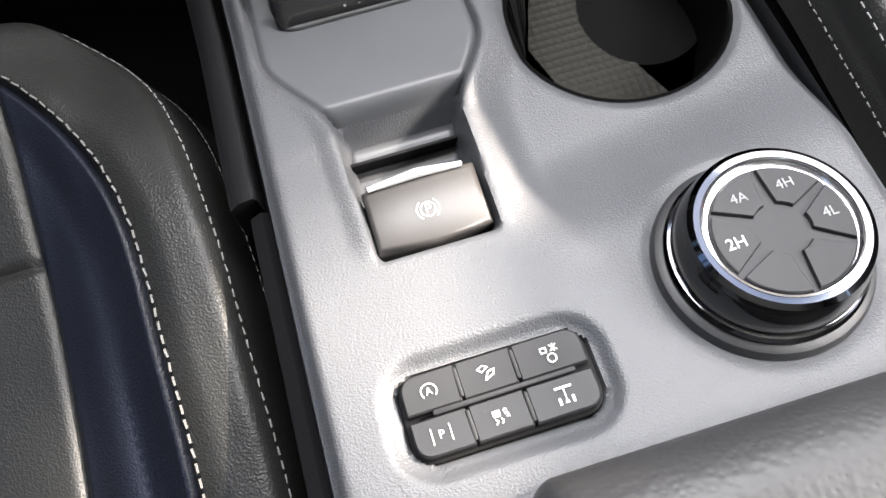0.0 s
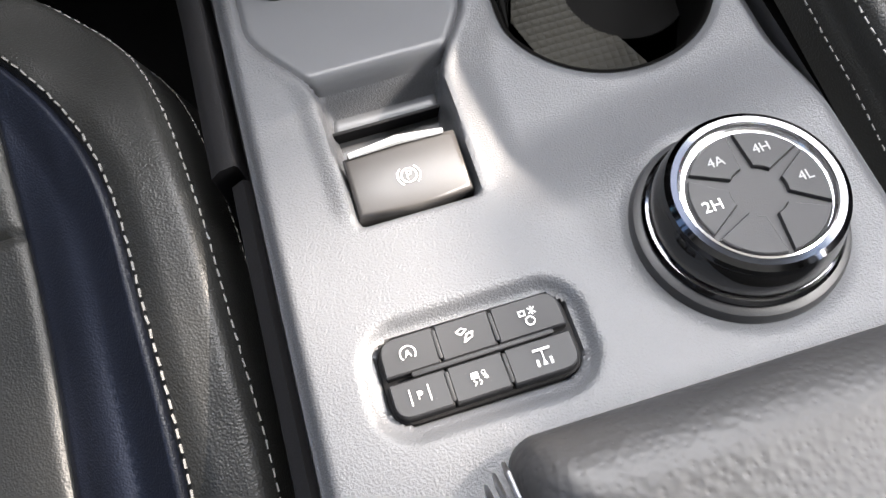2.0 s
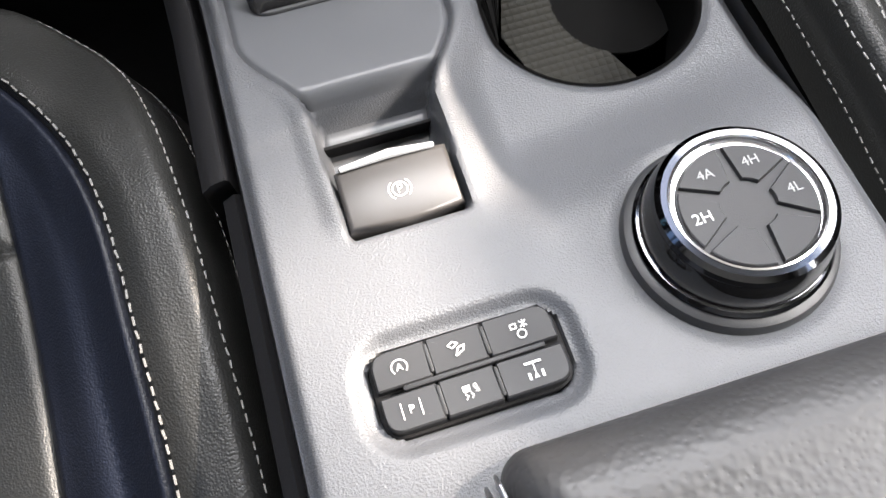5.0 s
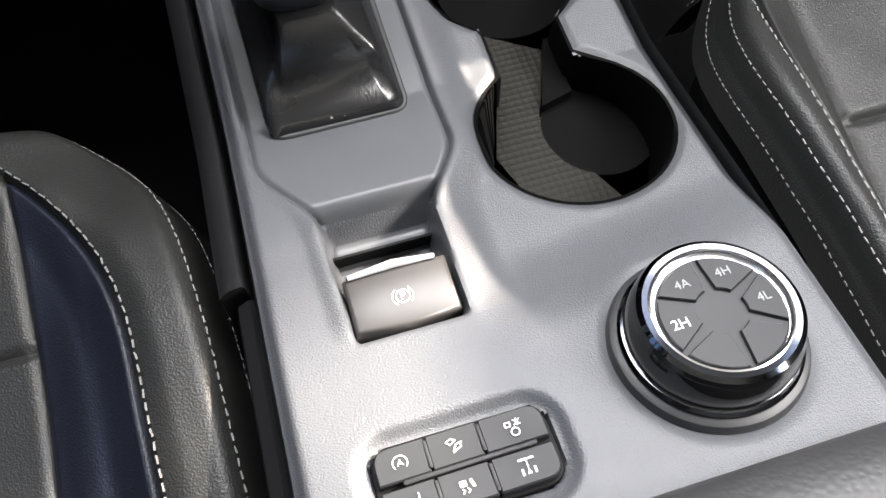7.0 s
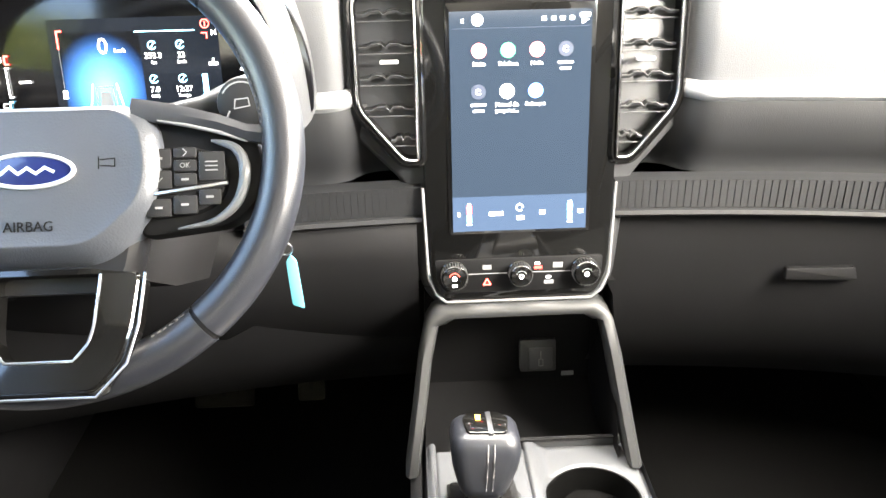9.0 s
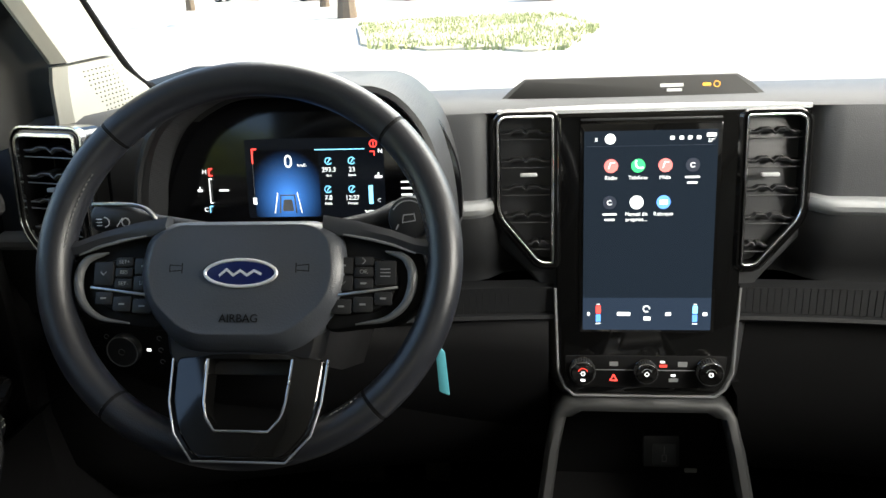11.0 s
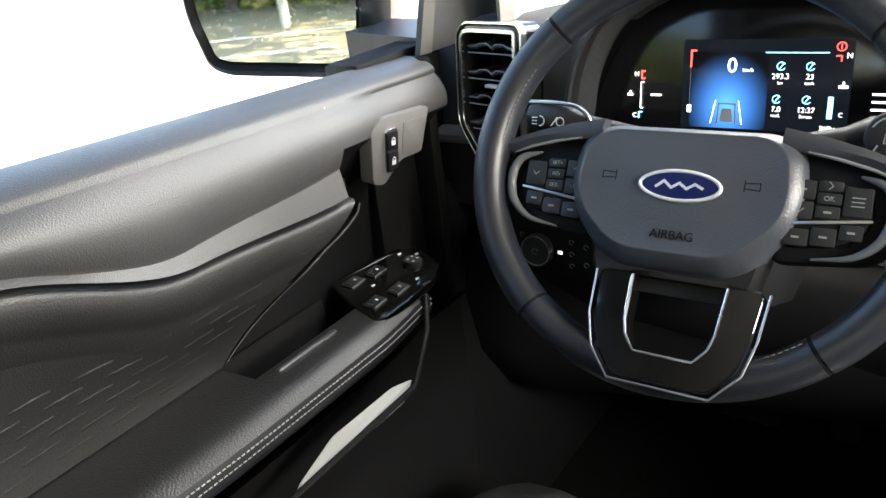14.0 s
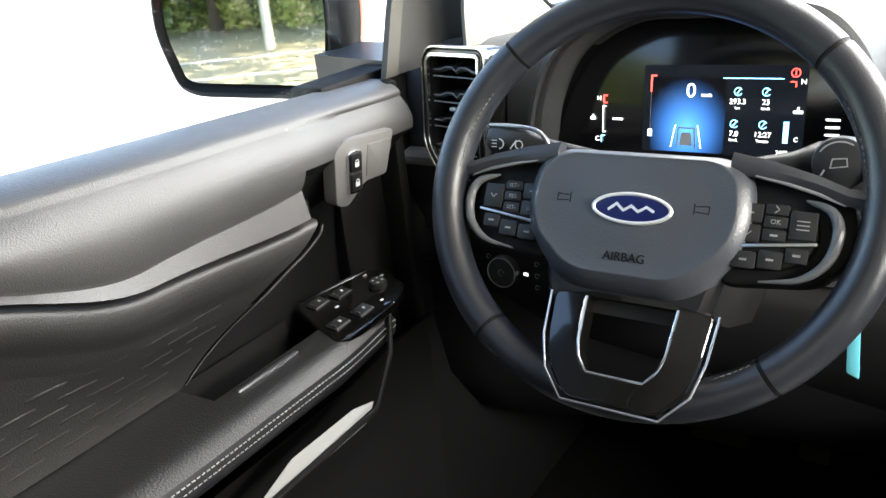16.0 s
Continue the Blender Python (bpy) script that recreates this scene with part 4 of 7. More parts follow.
def strip(name, prof, mat, x0, x1, n=40, label="", sharp=40, recess=0.0):
    rows = [[(x0 + (x1 - x0) * i / n, y + bow(x0 + (x1 - x0) * i / n, recess), z) for y, z in prof] for i in range(n + 1)]
    return part(name, loft(rows, closed=False), mat, dash, label, sharp)


part("top_pad", loft([[(x, y + bow(x) * f, z) for y, z, f in ((0.64, 0.680, 0), (0.40, 0.732, 0), (0.17, 0.778, 0.5), (0.08, 0.786, 1), (0.045, 0.779, 1), (0.034, 0.768, 1))] for x in [(-0.80 + 1.60 * i / 60) for i in range(61)]], closed=False), "dash_top", dash, sharp=50)
UP = ((0.034, 0.768), (0.028, 0.752), (0.022, 0.70), (0.018, 0.660))
TR = ((0.018, 0.660), (0.004, 0.658), (-0.002, 0.652), (-0.002, 0.646), (0.004, 0.640))
MID = ((0.004, 0.640), (0.002, 0.625), (0.008, 0.595), (0.020, 0.572), (0.030, 0.556), (0.030, 0.545))
LOW = ((0.014, 0.500), (0.03, 0.495), (0.030, 0.470), (0.026, 0.40), (0.05, 0.30), (0.12, 0.20), (0.30, 0.12))
for x0, x1 in ((-0.80, -0.19), (0.18, 0.80)):
    strip("upper_band", UP, "dash_soft", x0, x1, recess=0.035)
    strip("trim_line", TR, "grey_trim", x0, x1, label="light grey trim line", recess=0.035)
    x0, x1 = (x0, -0.118) if x0 < 0 else (0.118, x1)
    strip("middle_band", MID, "dash_low", x0, x1, recess=0.035)
    strip("lower_panel", LOW, "black_plastic", x0, x1)
    if x0 < 0:
        x0 = -0.33
    nrib = round((x1 - x0) / 0.0085)
    ribs = bmesh.new()
    for i in range(nrib):
        x = x0 + (x1 - x0) * (i + 0.5) / nrib
        y = 0.014 + bow(x)
        bmesh.ops.create_cube(ribs, size=1.0, matrix=Matrix.Translation((x, y + 0.0035, 0.523)) @ Matrix.Diagonal((0.0081, 0.011, 0.036, 1)))
    tagged(part("ribbed_strip", ribs, "dash_low", dash, "ribbed dark strip"), kind="stuff")
    strip("rib_back", ((0.030, 0.545), (0.0135, 0.541), (0.0135, 0.505), (0.014, 0.500)), "dash_low", x0, x1)
    strip("lower_edge", ((0.014, 0.5045), (0.006, 0.5035), (0.004, 0.499), (0.008, 0.495), (0.02, 0.493)), "dash_low", x0, x1)
part("glove_handle", plate([(-0.045, -0.009), (0.045, -0.009), (0.04, 0.009), (-0.045, 0.007)], 0.004, 0.012, 0.003, 0.002, axes((0.385, -0.004, 0.415), (1, -0.09, 0), (0, 0.10, 1))), "black_plastic", dash, "recessed dark latch")
KNEE_L = ((0.03, 0.552), (-0.04, 0.546), (-0.080, 0.53), (-0.086, 0.49), (-0.05, 0.40), (0.05, 0.30), (0.2, 0.22))
KNEE_R = ((0.016, 0.501), (0.008, 0.498), (-0.006, 0.490), (-0.020, 0.46), (0.0, 0.38), (0.05, 0.30), (0.2, 0.22))
part("knee_panel", loft([[(x, y, z) for y, z in prof] for x, prof in ((-0.74, KNEE_L), (-0.60, KNEE_L), (-0.45, KNEE_L), (-0.34, KNEE_R), (-0.24, KNEE_R), (-0.125, KNEE_R))], closed=False), "black_plastic", dash, sharp=60)

# ---- centre stack ----
stack = thing("touchscreen_unit", (0, 0.02, 0.4), "tall glossy black centre unit with a portrait touchscreen", "touchscreen")
ST = axes((0, 0, 0.487), (1, 0, 0), (0, 0.031, 0.257))   # local x across, y up the face, z towards the seats
part("back_shell", plate([(-0.205, 0.285), (-0.208, 0.13), (-0.135, 0.055), (-0.122, -0.075), (-0.105, -0.102), (0.105, -0.102), (0.122, -0.075), (0.135, 0.055), (0.200, 0.13), (0.197, 0.285)], -0.10, -0.012, 0.02, 0.006, ST), "dark_plastic", stack, sharp=50)
bezel = part("bezel", plate([(-0.113, 0.279), (-0.1145, 0.06), (-0.110, -0.060), (-0.094, -0.090), (0.094, -0.090), (0.110, -0.060), (0.1145, 0.06), (0.113, 0.279)], -0.02, 0.004, [0.008, 0.004, 0.02, 0.012, 0.012, 0.02, 0.004, 0.008], 0.0025, ST), "piano_black", stack, "glossy black bezel")
for s in (-1, 1):
    part("bezel_edge", tube([ST @ Vector((s * x, y, 0.003)) for x, y in ((0.1165, 0.055), (0.1125, -0.060), (0.104, -0.082), (0.092, -0.0925))], 0.002, 8), "grey_trim", stack)
part("bezel_edge", tube([ST @ Vector((x, -0.0930, 0.003)) for x in (-0.092, 0, 0.092)], 0.002, 8), "grey_trim", stack)
# sky light on the unit's upper edge is put in as pale trim
top = [[ST @ Vector((x * k, y, z)) for x in [(-0.188 + 0.376 * i / 16) for i in range(17)]] for k, y, z in ((1.0, 0.2795, 0.006), (1.0, 0.284, 0.006), (0.985, 0.2885, -0.004), (0.96, 0.292, -0.05))]
part("top_edge", loft(top, closed=False), "silver_trim", stack, "upper edge, pale for the sky light on it", sharp=60)
glass = part("screen", plate(rrect(0, 0.131, 0.172, 0.270), 0.003, 0.0052, 0.004, 0.0006, ST), "piano_black", bezel, "portrait touchscreen, lit")
part("display", flat(rrect(0.0, 0.1285, 0.1615, 0.2565), 0.0055, ST), "screen_glass", glass, "lit dark blue picture")
part("lower_bar", flat(rrect(0.0, 0.0215, 0.1615, 0.043), 0.0060, ST), "screen_band", glass)
part("top_line", flat(rrect(0.0, 0.238, 0.155, 0.0004), 0.0060, ST), "lit_dark", glass)
SC = ST @ Matrix.Translation((0, 0, 0.0064))


def disc(x, y, r, m, n=20):
    return flat([(x + r * math.cos(2 * math.pi * i / n), y + r * math.sin(2 * math.pi * i / n)) for i in range(n)], 0, m)


ICONS = (("lit_pink", -0.0475, 0.2135, "R\u00e1dio"), ("lit_green", -0.0145, 0.2135, "Telefone"), ("lit_pink", 0.0185, 0.2135, "M\u00eddia"), ("lit_dark", 0.0515, 0.2135, ""),
         ("lit_dark", -0.0485, 0.1675, ""), ("lit_white", -0.0155, 0.1675, "Manual do\npropriet..."), ("lit_blue", 0.0175, 0.1675, "Reboque"))
for mat, x, y, word in ICONS:
    icon = part("icon", disc(x, y, 0.0086, SC), mat, glass)
    a = at(SC, x, y) @ Matrix.Translation((0, 0, 0.0005))
    if word == "Telefone":
        part("symbol", stroke(arc(0.003, 0.003, 0.006, 150, 300, 8), 0.0022, a), "lit_white", icon)
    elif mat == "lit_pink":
        part("symbol", merge(stroke([(-0.003, -0.003), (-0.001, 0.004), (0.004, 0.004)], 0.0014, a)), "lit_white", icon)
    elif word == "Reboque":
        part("symbol", flat(rrect(0, 0, 0.010, 0.006), 0, a, 0.001), "lit_white", icon)
    elif not word:
        part("symbol", merge(stroke(arc(0, 0, 0.0028, 40, 320, 8), 0.0011, a)), "lit_white", icon)
    lines = word.split("\n") if word else ["", ""]
    for k, w in enumerate(lines):
        if w:
            part("caption", writing(w, 0.0066, at(SC, x, y - 0.0150 - 0.0070 * k)), "lit_white", glass)
        else:
            part("caption", flat(rrect(x, y - 0.0150 - 0.0070 * k, 0.018 - 0.005 * k, 0.0028), 0, SC, 0.001), "lit_grey", glass)
part("status_icon", disc(-0.049, 0.2470, 0.0066, SC), "lit_white", glass)
part("status_icon", merge(stroke([(-0.0675, 0.2445), (-0.0645, 0.2485)], 0.0008, SC), stroke([(-0.0675, 0.2485), (-0.0645, 0.2445)], 0.0008, SC)), "lit_white", glass)
for x in (0.026, 0.037, 0.047, 0.0575):
    part("status_icon", flat(rrect(x, 0.2470, 0.0052, 0.0046), 0, SC, 0.001), "lit_white", glass)
part("clock", flat(rrect(0.0725, 0.2500, 0.0115, 0.0048), 0, SC, 0.001), "lit_white", glass)
part("temperature", writing("27\u00b0", 0.0062, at(SC, 0.0725, 0.2430)), "lit_white", glass)
for s, m0, m1 in ((-1, "lit_red", "lit_blue"), (1, "lit_cyan", "lit_blue")):
    part("heat_bar", flat(rrect(s * 0.0610, 0.0275, 0.0062, 0.0105), 0, SC, 0.001), m0, glass)
    part("heat_bar", flat(rrect(s * 0.0610, 0.0160, 0.0062, 0.0100), 0, SC, 0.001), m1, glass)
    part("bar_mark", flat(rrect(s * 0.0610, 0.0345, 0.004, 0.001), 0, SC), "lit_white", glass)
    part("bar_mark", flat(rrect(s * 0.0610, 0.0085, 0.006, 0.0012), 0, SC), "lit_white", glass)
part("fan_symbol", merge(stroke(arc(0, 0.0285, 0.0040, 0, 300, 10), 0.0014, SC), flat(rrect(0.001, 0.0155, 0.009, 0.005), 0, SC, 0.001)), "lit_white", glass)
for x, w in ((-0.0285, 0.017), (0.0275, 0.007), (-0.0735, 0.003), (0.0735, 0.006)):
    part("bar_mark", flat(rrect(x, 0.0215, w, 0.0048), 0, SC, 0.001), "lit_white", glass)
part("sensor_strip", plate(rrect(0, 0.271, 0.17, 0.003), 0.003, 0.0055, 0.001, 0.0003, ST), "dark_plastic", bezel)

# climate row
row = part("climate_panel", plate([(-0.104, -0.036), (0.104, -0.036), (0.102, -0.064), (0.090, -0.080), (-0.090, -0.080), (-0.102, -0.064)], 0.002, 0.0062, 0.004, 0.001, ST), "black_plastic", bezel, "row of climate controls")
part("row_line", plate(rrect(0, -0.0555, 0.15, 0.0012), 0.006, 0.0068, 0.0003, 0.0002, ST), "grey_trim", row)
for k, x in enumerate((-0.081, 0.0005, 0.081)):
    r = 0.0165 if k != 1 else 0.0145
    dm = ST @ Matrix.Translation((x, -0.0545, 0.006))
    d = part("dial", lathe([(r + 0.001, 0), (r + 0.001, 0.003), (r, 0.004), (r - 0.001, 0.016), (r - 0.0025, 0.0175), (r - 0.006, 0.0172), (0.001, 0.0165)], 40, dm), "piano_black", row, "round black control dial")
    knurl = bmesh.new()
    for q in range(30):
        an = 2 * math.pi * q / 30
        bmesh.ops.create_cube(knurl, size=1.0, matrix=dm @ Matrix.Translation(((r - 0.0003) * math.cos(an), (r - 0.0003) * math.sin(an), 0.010)) @ pose(0, 0, 0, 0, 0, math.degrees(an)) @ Matrix.Diagonal((0.0012, 0.0016, 0.011, 1)))
    tagged(part("knurling", knurl, "dark_plastic", d), kind="stuff")
    part("dial_mark", stroke(arc(0, 0.001, 0.0062, 20, 160, 10), 0.0012, dm @ Matrix.Translation((0, 0, 0.0178))), "lit_dim_red" if k == 0 else "print_dim", d)
    part("dial_symbol", stroke(arc(0, 0, 0.0025, 0, 360, 10), 0.0010, dm @ Matrix.Translation((0, 0, 0.0178))), "lit_white" if k else "lit_white", d)
    # the upper rim's highlight, modelled as a chrome arc on the dial
    part("dial_highlight", tube([dm @ Vector(((r - 0.0012) * math.cos(radians(g)), (r - 0.0012) * math.sin(radians(g)), 0.0165)) for g in range(40, 151, 10)], 0.0007, 6), "chrome", d)
part("indicator", flat(rrect(-0.081, -0.0635, 0.006, 0.0032), 0.0178 + 0.0062, ST), "lit_white", row)
for x, y, w, h, mat in ((-0.040, -0.0470, 0.011, 0.006, "print_dim"), (0.0225, -0.0440, 0.006, 0.003, "lit_white"), (0.0235, -0.0495, 0.010, 0.004, "lit_dim_red"), (0.0480, -0.0470, 0.012, 0.007, "print_dim"), (0.0365, -0.0625, 0.006, 0.0032, "lit_white"), (0.0370, -0.0690, 0.012, 0.005, "print_dim")):
    part("mark", flat(rrect(x, y, w, h), 0.0064, ST, 0.0008), mat, row)
part("hazard_sign", stroke([(-0.0445, -0.0700), (-0.0355, -0.0700), (-0.040, -0.0620), (-0.0445, -0.0700)], 0.0016, ST @ Matrix.Translation((0, 0, 0.0064))), "lit_red", row, "red hazard triangle")

# warning strip on top of the dashboard
pod = thing("dash_top_pod", (0, 0.06, 0.78), "dark grey sloped pod on top of the dashboard with warning lights", "dash pod")
PD = axes((-0.019, 0.050, 0.7775), (1, 0, 0), (0, 0.35, 1))
part("pod_shell", loft([[(-0.168, 0.0, 0), (-0.150, 0.017, 0), (-0.135, 0.028, 0), (0.125, 0.028, 0), (0.142, 0.017, 0), (0.160, 0.0, 0)], [(-0.175, -0.004, -0.22), (-0.155, 0.010, -0.22), (-0.138, 0.016, -0.22), (0.128, 0.016, -0.22), (0.145, 0.010, -0.22), (0.165, -0.004, -0.22)]], m=PD), "pod_grey", pod, sharp=30)
part("pod_face", plate([(-0.160, 0.001), (0.152, 0.001), (0.123, 0.0265), (-0.133, 0.0265)], -0.001, 0.0006, 0.003, 0.0003, PD), "pillar_dark", pod)
part("airbag_notice", merge(flat(rrect(0.046, 0.0155, 0.028, 0.0042), 0, PD @ Matrix.Translation((0, 0, 0.0008))), flat(rrect(0.049, 0.0095, 0.018, 0.0036), 0, PD @ Matrix.Translation((0, 0, 0.0008)))), "white_print", pod)
part("warning_light", merge(stroke(arc(0.100, 0.0155, 0.0036, 0, 360, 14), 0.0010, PD @ Matrix.Translation((0, 0, 0.0008))), flat(rrect(0.0880, 0.0155, 0.010, 0.0036), 0, PD @ Matrix.Translation((0, 0, 0.0008)), 0.001)), "lit_amber", pod, "lit amber airbag light")


# ---- air vents ----
def vent(name, m, w, h, chamfer, label, mirror=False, line_w=0.0025):
    """An upright vent in its own plane: local x across, y up, z towards the seats; its lower outer corner is cut off."""
    t = thing(name, m.translation, label, "air vent", "dashboard air vents")
    s = -1 if mirror else 1
    pts = [(-w / 2 * s, h / 2), (-w / 2 * s, -h / 2 + chamfer), ((-w / 2 + chamfer * 0.82) * s, -h / 2), (w / 2 * s, -h / 2), (w / 2 * s, h / 2)]
    rad = [0.012, 0.014, 0.010, 0.003, 0.003]
    pts2 = ccw(pts)
    if pts2 != pts:
        rad = rad[::-1]
    o = smooth_outline(pts2, rad, 5)
    part("surround", frame_ring(inset(o, -0.011), inset(o, -0.0005), -0.03, 0.004, m, 0.004), "piano_black", t, "glossy black surround")
    part("chrome_line", frame_ring(inset(o, -line_w), inset(o, 0.0003), -0.004, 0.0065, m, 0.0007), "chrome", t, "thin chrome line")
    if line_w > 0.003:
        part("chrome_line", frame_ring(inset(o, -0.0125), inset(o, -0.0095), -0.004, 0.0050, m, 0.0007), "chrome", t, "outer chrome line")
    part("duct", loft([[(p.x, p.y, 0.002) for p in inset(o, 0.0004)], [(p.x, p.y, -0.045) for p in inset(o, 0.003)]], cap=False, m=m), "black_plastic", t)
    part("duct_back", loft([[(p.x, p.y, -0.046) for p in o], [(p.x, p.y, -0.047) for p in o]], m=m), "black_plastic", t)
    n = 5
    for k in range(n):
        y = h / 2 - (k + 0.6) * h / (n + 0.2)
        low = -h / 2 + chamfer
        cut = max(0.0, (low - y) / chamfer) * chamfer * 0.82
        x0, x1 = -w / 2 + 0.002 + cut, w / 2 - 0.002
        line = [(x0, 0), (x0 + (x1 - x0) * 0.16, 0.0), (x0 + (x1 - x0) * 0.26, 0.0035), (x0 + (x1 - x0) * 0.42, 0.0035), (x0 + (x1 - x0) * 0.5, -0.001), (x0 + (x1 - x0) * 0.58, 0.0035), (x0 + (x1 - x0) * 0.74, 0.0035), (x0 + (x1 - x0) * 0.84, 0.0), (x1, 0)]
        rows = []
        for x, dy in line:
            x *= s
            rows.append([(x, y + dy - 0.0018, -0.004), (x, y + dy + 0.0018, -0.0035), (x, y + dy + 0.0042, -0.026), (x, y + dy + 0.0010, -0.026)])
        sl = part("slat", loft(rows, m=m), "slat_plastic", t, sharp=25)
        # glints on the slat edges drawn as lines, paler in the driver's vent
        for up in (1, -1):
            pts = [m @ Vector((x * s, y + (dy + 0.0014 if up > 0 else -0.0062), -0.0030)) for x, dy in line]
            part("slat_edge_glint", tube(pts, 0.0009, 6), "grey_trim" if line_w > 0.003 else "dark_plastic", sl)
    for k in range(3):
        part("vane", box((-w / 2 * s + w * s * (k + 1) / 4, 0, -0.032), (0.0015, h * 0.86, 0.012), 0.0, m), "black_plastic", t)
    part("tab", box(((0.004) * s, 0.022 * h / 0.2, -0.001), (0.021, 0.0042, 0.009), 0.001, m), "silver_trim", t, "bright adjusting tab")
    return t


VL = ST @ Matrix.Translation((-0.1535, 0.1835, 0.004))
VR = ST @ Matrix.Translation((0.1485, 0.1795, 0.004))
vent("air_vent", VL, 0.066, 0.184, 0.062, "upright black air vent with a thin chrome line beside the touchscreen")
vent("air_vent", VR, 0.066, 0.184, 0.062, "upright black air vent with a thin chrome line beside the touchscreen", mirror=True)
VD = axes((-0.688, -0.140, 0.705), (1, -0.25, 0), (0.0, 0.10, 1))
vent("air_vent", VD, 0.082, 0.156, 0.050, "black air vent with a bright frame beside the driver's door", line_w=0.0045)

# ---- instrument cluster ----
binnacle = thing("instrument_cluster", (-0.41, -0.07, 0.68), "digital instrument cluster under a dark hood", "instrument cluster")


def hood_ring(y, k, lift=0.0):
    pts = [(-0.605, 0.655), (-0.592, 0.735), (-0.565, 0.790), (-0.50, 0.824), (-0.30, 0.822), (-0.262, 0.780), (-0.244, 0.715), (-0.240, 0.655)]
    o = smooth_outline([(p[0], p[1]) for p in pts], [0.0, 0.03, 0.03, 0.03, 0.03, 0.03, 0.03, 0.0], 5)
    c = Vector((-0.415, 0.655))
    return [(c.x + (p.x - c.x) * k, y + 0.0 * p.x, c.y + (p.y - c.y) * k + lift) for p in o]


part("hood", loft([hood_ring(-0.070, 0.93), hood_ring(-0.118, 0.985), hood_ring(-0.124, 1.0), hood_ring(-0.121, 1.03), hood_ring(-0.08, 1.06), hood_ring(0.02, 1.05, -0.005), hood_ring(0.16, 0.93, -0.02)], cap=False, closed=False), "perforated", binnacle, "pierced dark hood", sharp=50)
part("inner_shroud", loft([hood_ring(-0.119, 0.982), hood_ring(-0.055, 0.93), hood_ring(-0.055, 0.90)], cap=False, closed=False), "shroud_plastic", binnacle, sharp=60)
CL = axes((-0.40, -0.066, 0.7075), (1, 0, 0), (0, 0.15, 1))
part("cluster_face", plate([(-0.20, -0.06), (0.175, -0.06), (0.172, 0.02), (0.14, 0.088), (0.09, 0.108), (-0.09, 0.110), (-0.155, 0.085), (-0.19, 0.02)], -0.01, 0.0, 0.03, 0.001, CL), "cluster_black", binnacle)
part("display", flat(rrect(-0.0015, 0.005, 0.168, 0.094), 0.0005, CL, 0.003), "cluster_panel", binnacle, "lit digital display")
part("speed_panel", flat(rrect(-0.036, -0.001, 0.080, 0.080), 0.0010, CL, 0.004), "cluster_glow", binnacle, "glowing blue speed field")
CW = CL @ Matrix.Translation((0, 0, 0.0016))
part("speed", writing("0", 0.022, at(CW, -0.033, 0.0245)), "lit_white", binnacle)
part("speed_unit", writing("km/h", 0.0055, at(CW, -0.0165, 0.0205)), "lit_white", binnacle)
part("bar", flat(rrect(0.030, 0.0385, 0.060, 0.0010), 0, CW), "lit_cyan", binnacle)
for x, y, v, w in ((0.016, 0.0215, "293.3", "km"), (0.044, 0.0215, "23", "km/h"), (0.014, -0.0120, "7.0", "km/L"), (0.043, -0.0120, "12:27", "Tempo")):
    part("readout", writing(v, 0.0078, at(CW, x, y - 0.0070)), "lit_white", binnacle)
    part("unit", writing(w, 0.0044, at(CW, x, y - 0.0135)), "lit_white", binnacle)
    part("symbol", merge(stroke(arc(x, y + 0.0035, 0.0040, 30, 330, 10), 0.0009, CW), stroke([(x - 0.001, y + 0.0015), (x + 0.002, y + 0.006)], 0.0010, CW)), "lit_cyan", binnacle)
part("gauge", stroke([(-0.129, 0.006), (-0.132, 0.006), (-0.132, -0.023), (-0.129, -0.023)], 0.0013, CW), "lit_white", binnacle)
part("gauge", stroke([(-0.128, 0.018), (-0.1315, 0.018), (-0.1315, 0.010), (-0.128, 0.010)], 0.0018, CW), "lit_red", binnacle)
part("gauge", stroke([(-0.130, -0.0275), (-0.1335, -0.0275), (-0.1335, -0.0345)], 0.0014, CW), "lit_cyan", binnacle)
part("letter", writing("H", 0.0075, at(CW, -0.1375, 0.0145)), "lit_white", binnacle)
part("letter", writing("C", 0.0075, at(CW, -0.1385, -0.0315)), "lit_white", binnacle)
part("symbol", merge(flat(rrect(-0.1445, -0.008, 0.006, 0.003), 0, CW), flat(rrect(-0.1445, -0.0055, 0.002, 0.003), 0, CW)), "lit_white", binnacle)
part("mark", flat(rrect(-0.1145, -0.008, 0.012, 0.0022), 0, CW), "lit_white", binnacle)
part("gauge", stroke([(-0.0715, 0.0405), (-0.0765, 0.0405), (-0.0765, 0.0235)], 0.0018, CW), "lit_red", binnacle)
part("gauge", stroke([(-0.0765, 0.0225), (-0.0765, -0.020)], 0.0006, CW), "print_dim", binnacle)
part("gauge", flat(rrect(-0.0765, -0.0215, 0.0045, 0.008), 0, CW), "lit_white", binnacle)
part("gauge", flat(rrect(0.0655, -0.0155, 0.0050, 0.022), 0, CW), "lit_cyan", binnacle)
part("letter", writing("C", 0.0062, at(CW, 0.0755, -0.0225)), "lit_white", binnacle)
part("letter", writing("N", 0.0075, at(CW, 0.0785, 0.0355)), "lit_white", binnacle)
part("warning_light", merge(stroke(arc(0.0705, 0.0445, 0.0042, 0, 360, 14), 0.0011, CW), stroke([(0.0705, 0.0425), (0.0705, 0.0465)], 0.0012, CW), stroke([(0.0665, 0.0355), (0.0715, 0.0355), (0.0715, 0.0305)], 0.0013, CW)), "lit_red", binnacle, "lit red brake warning")
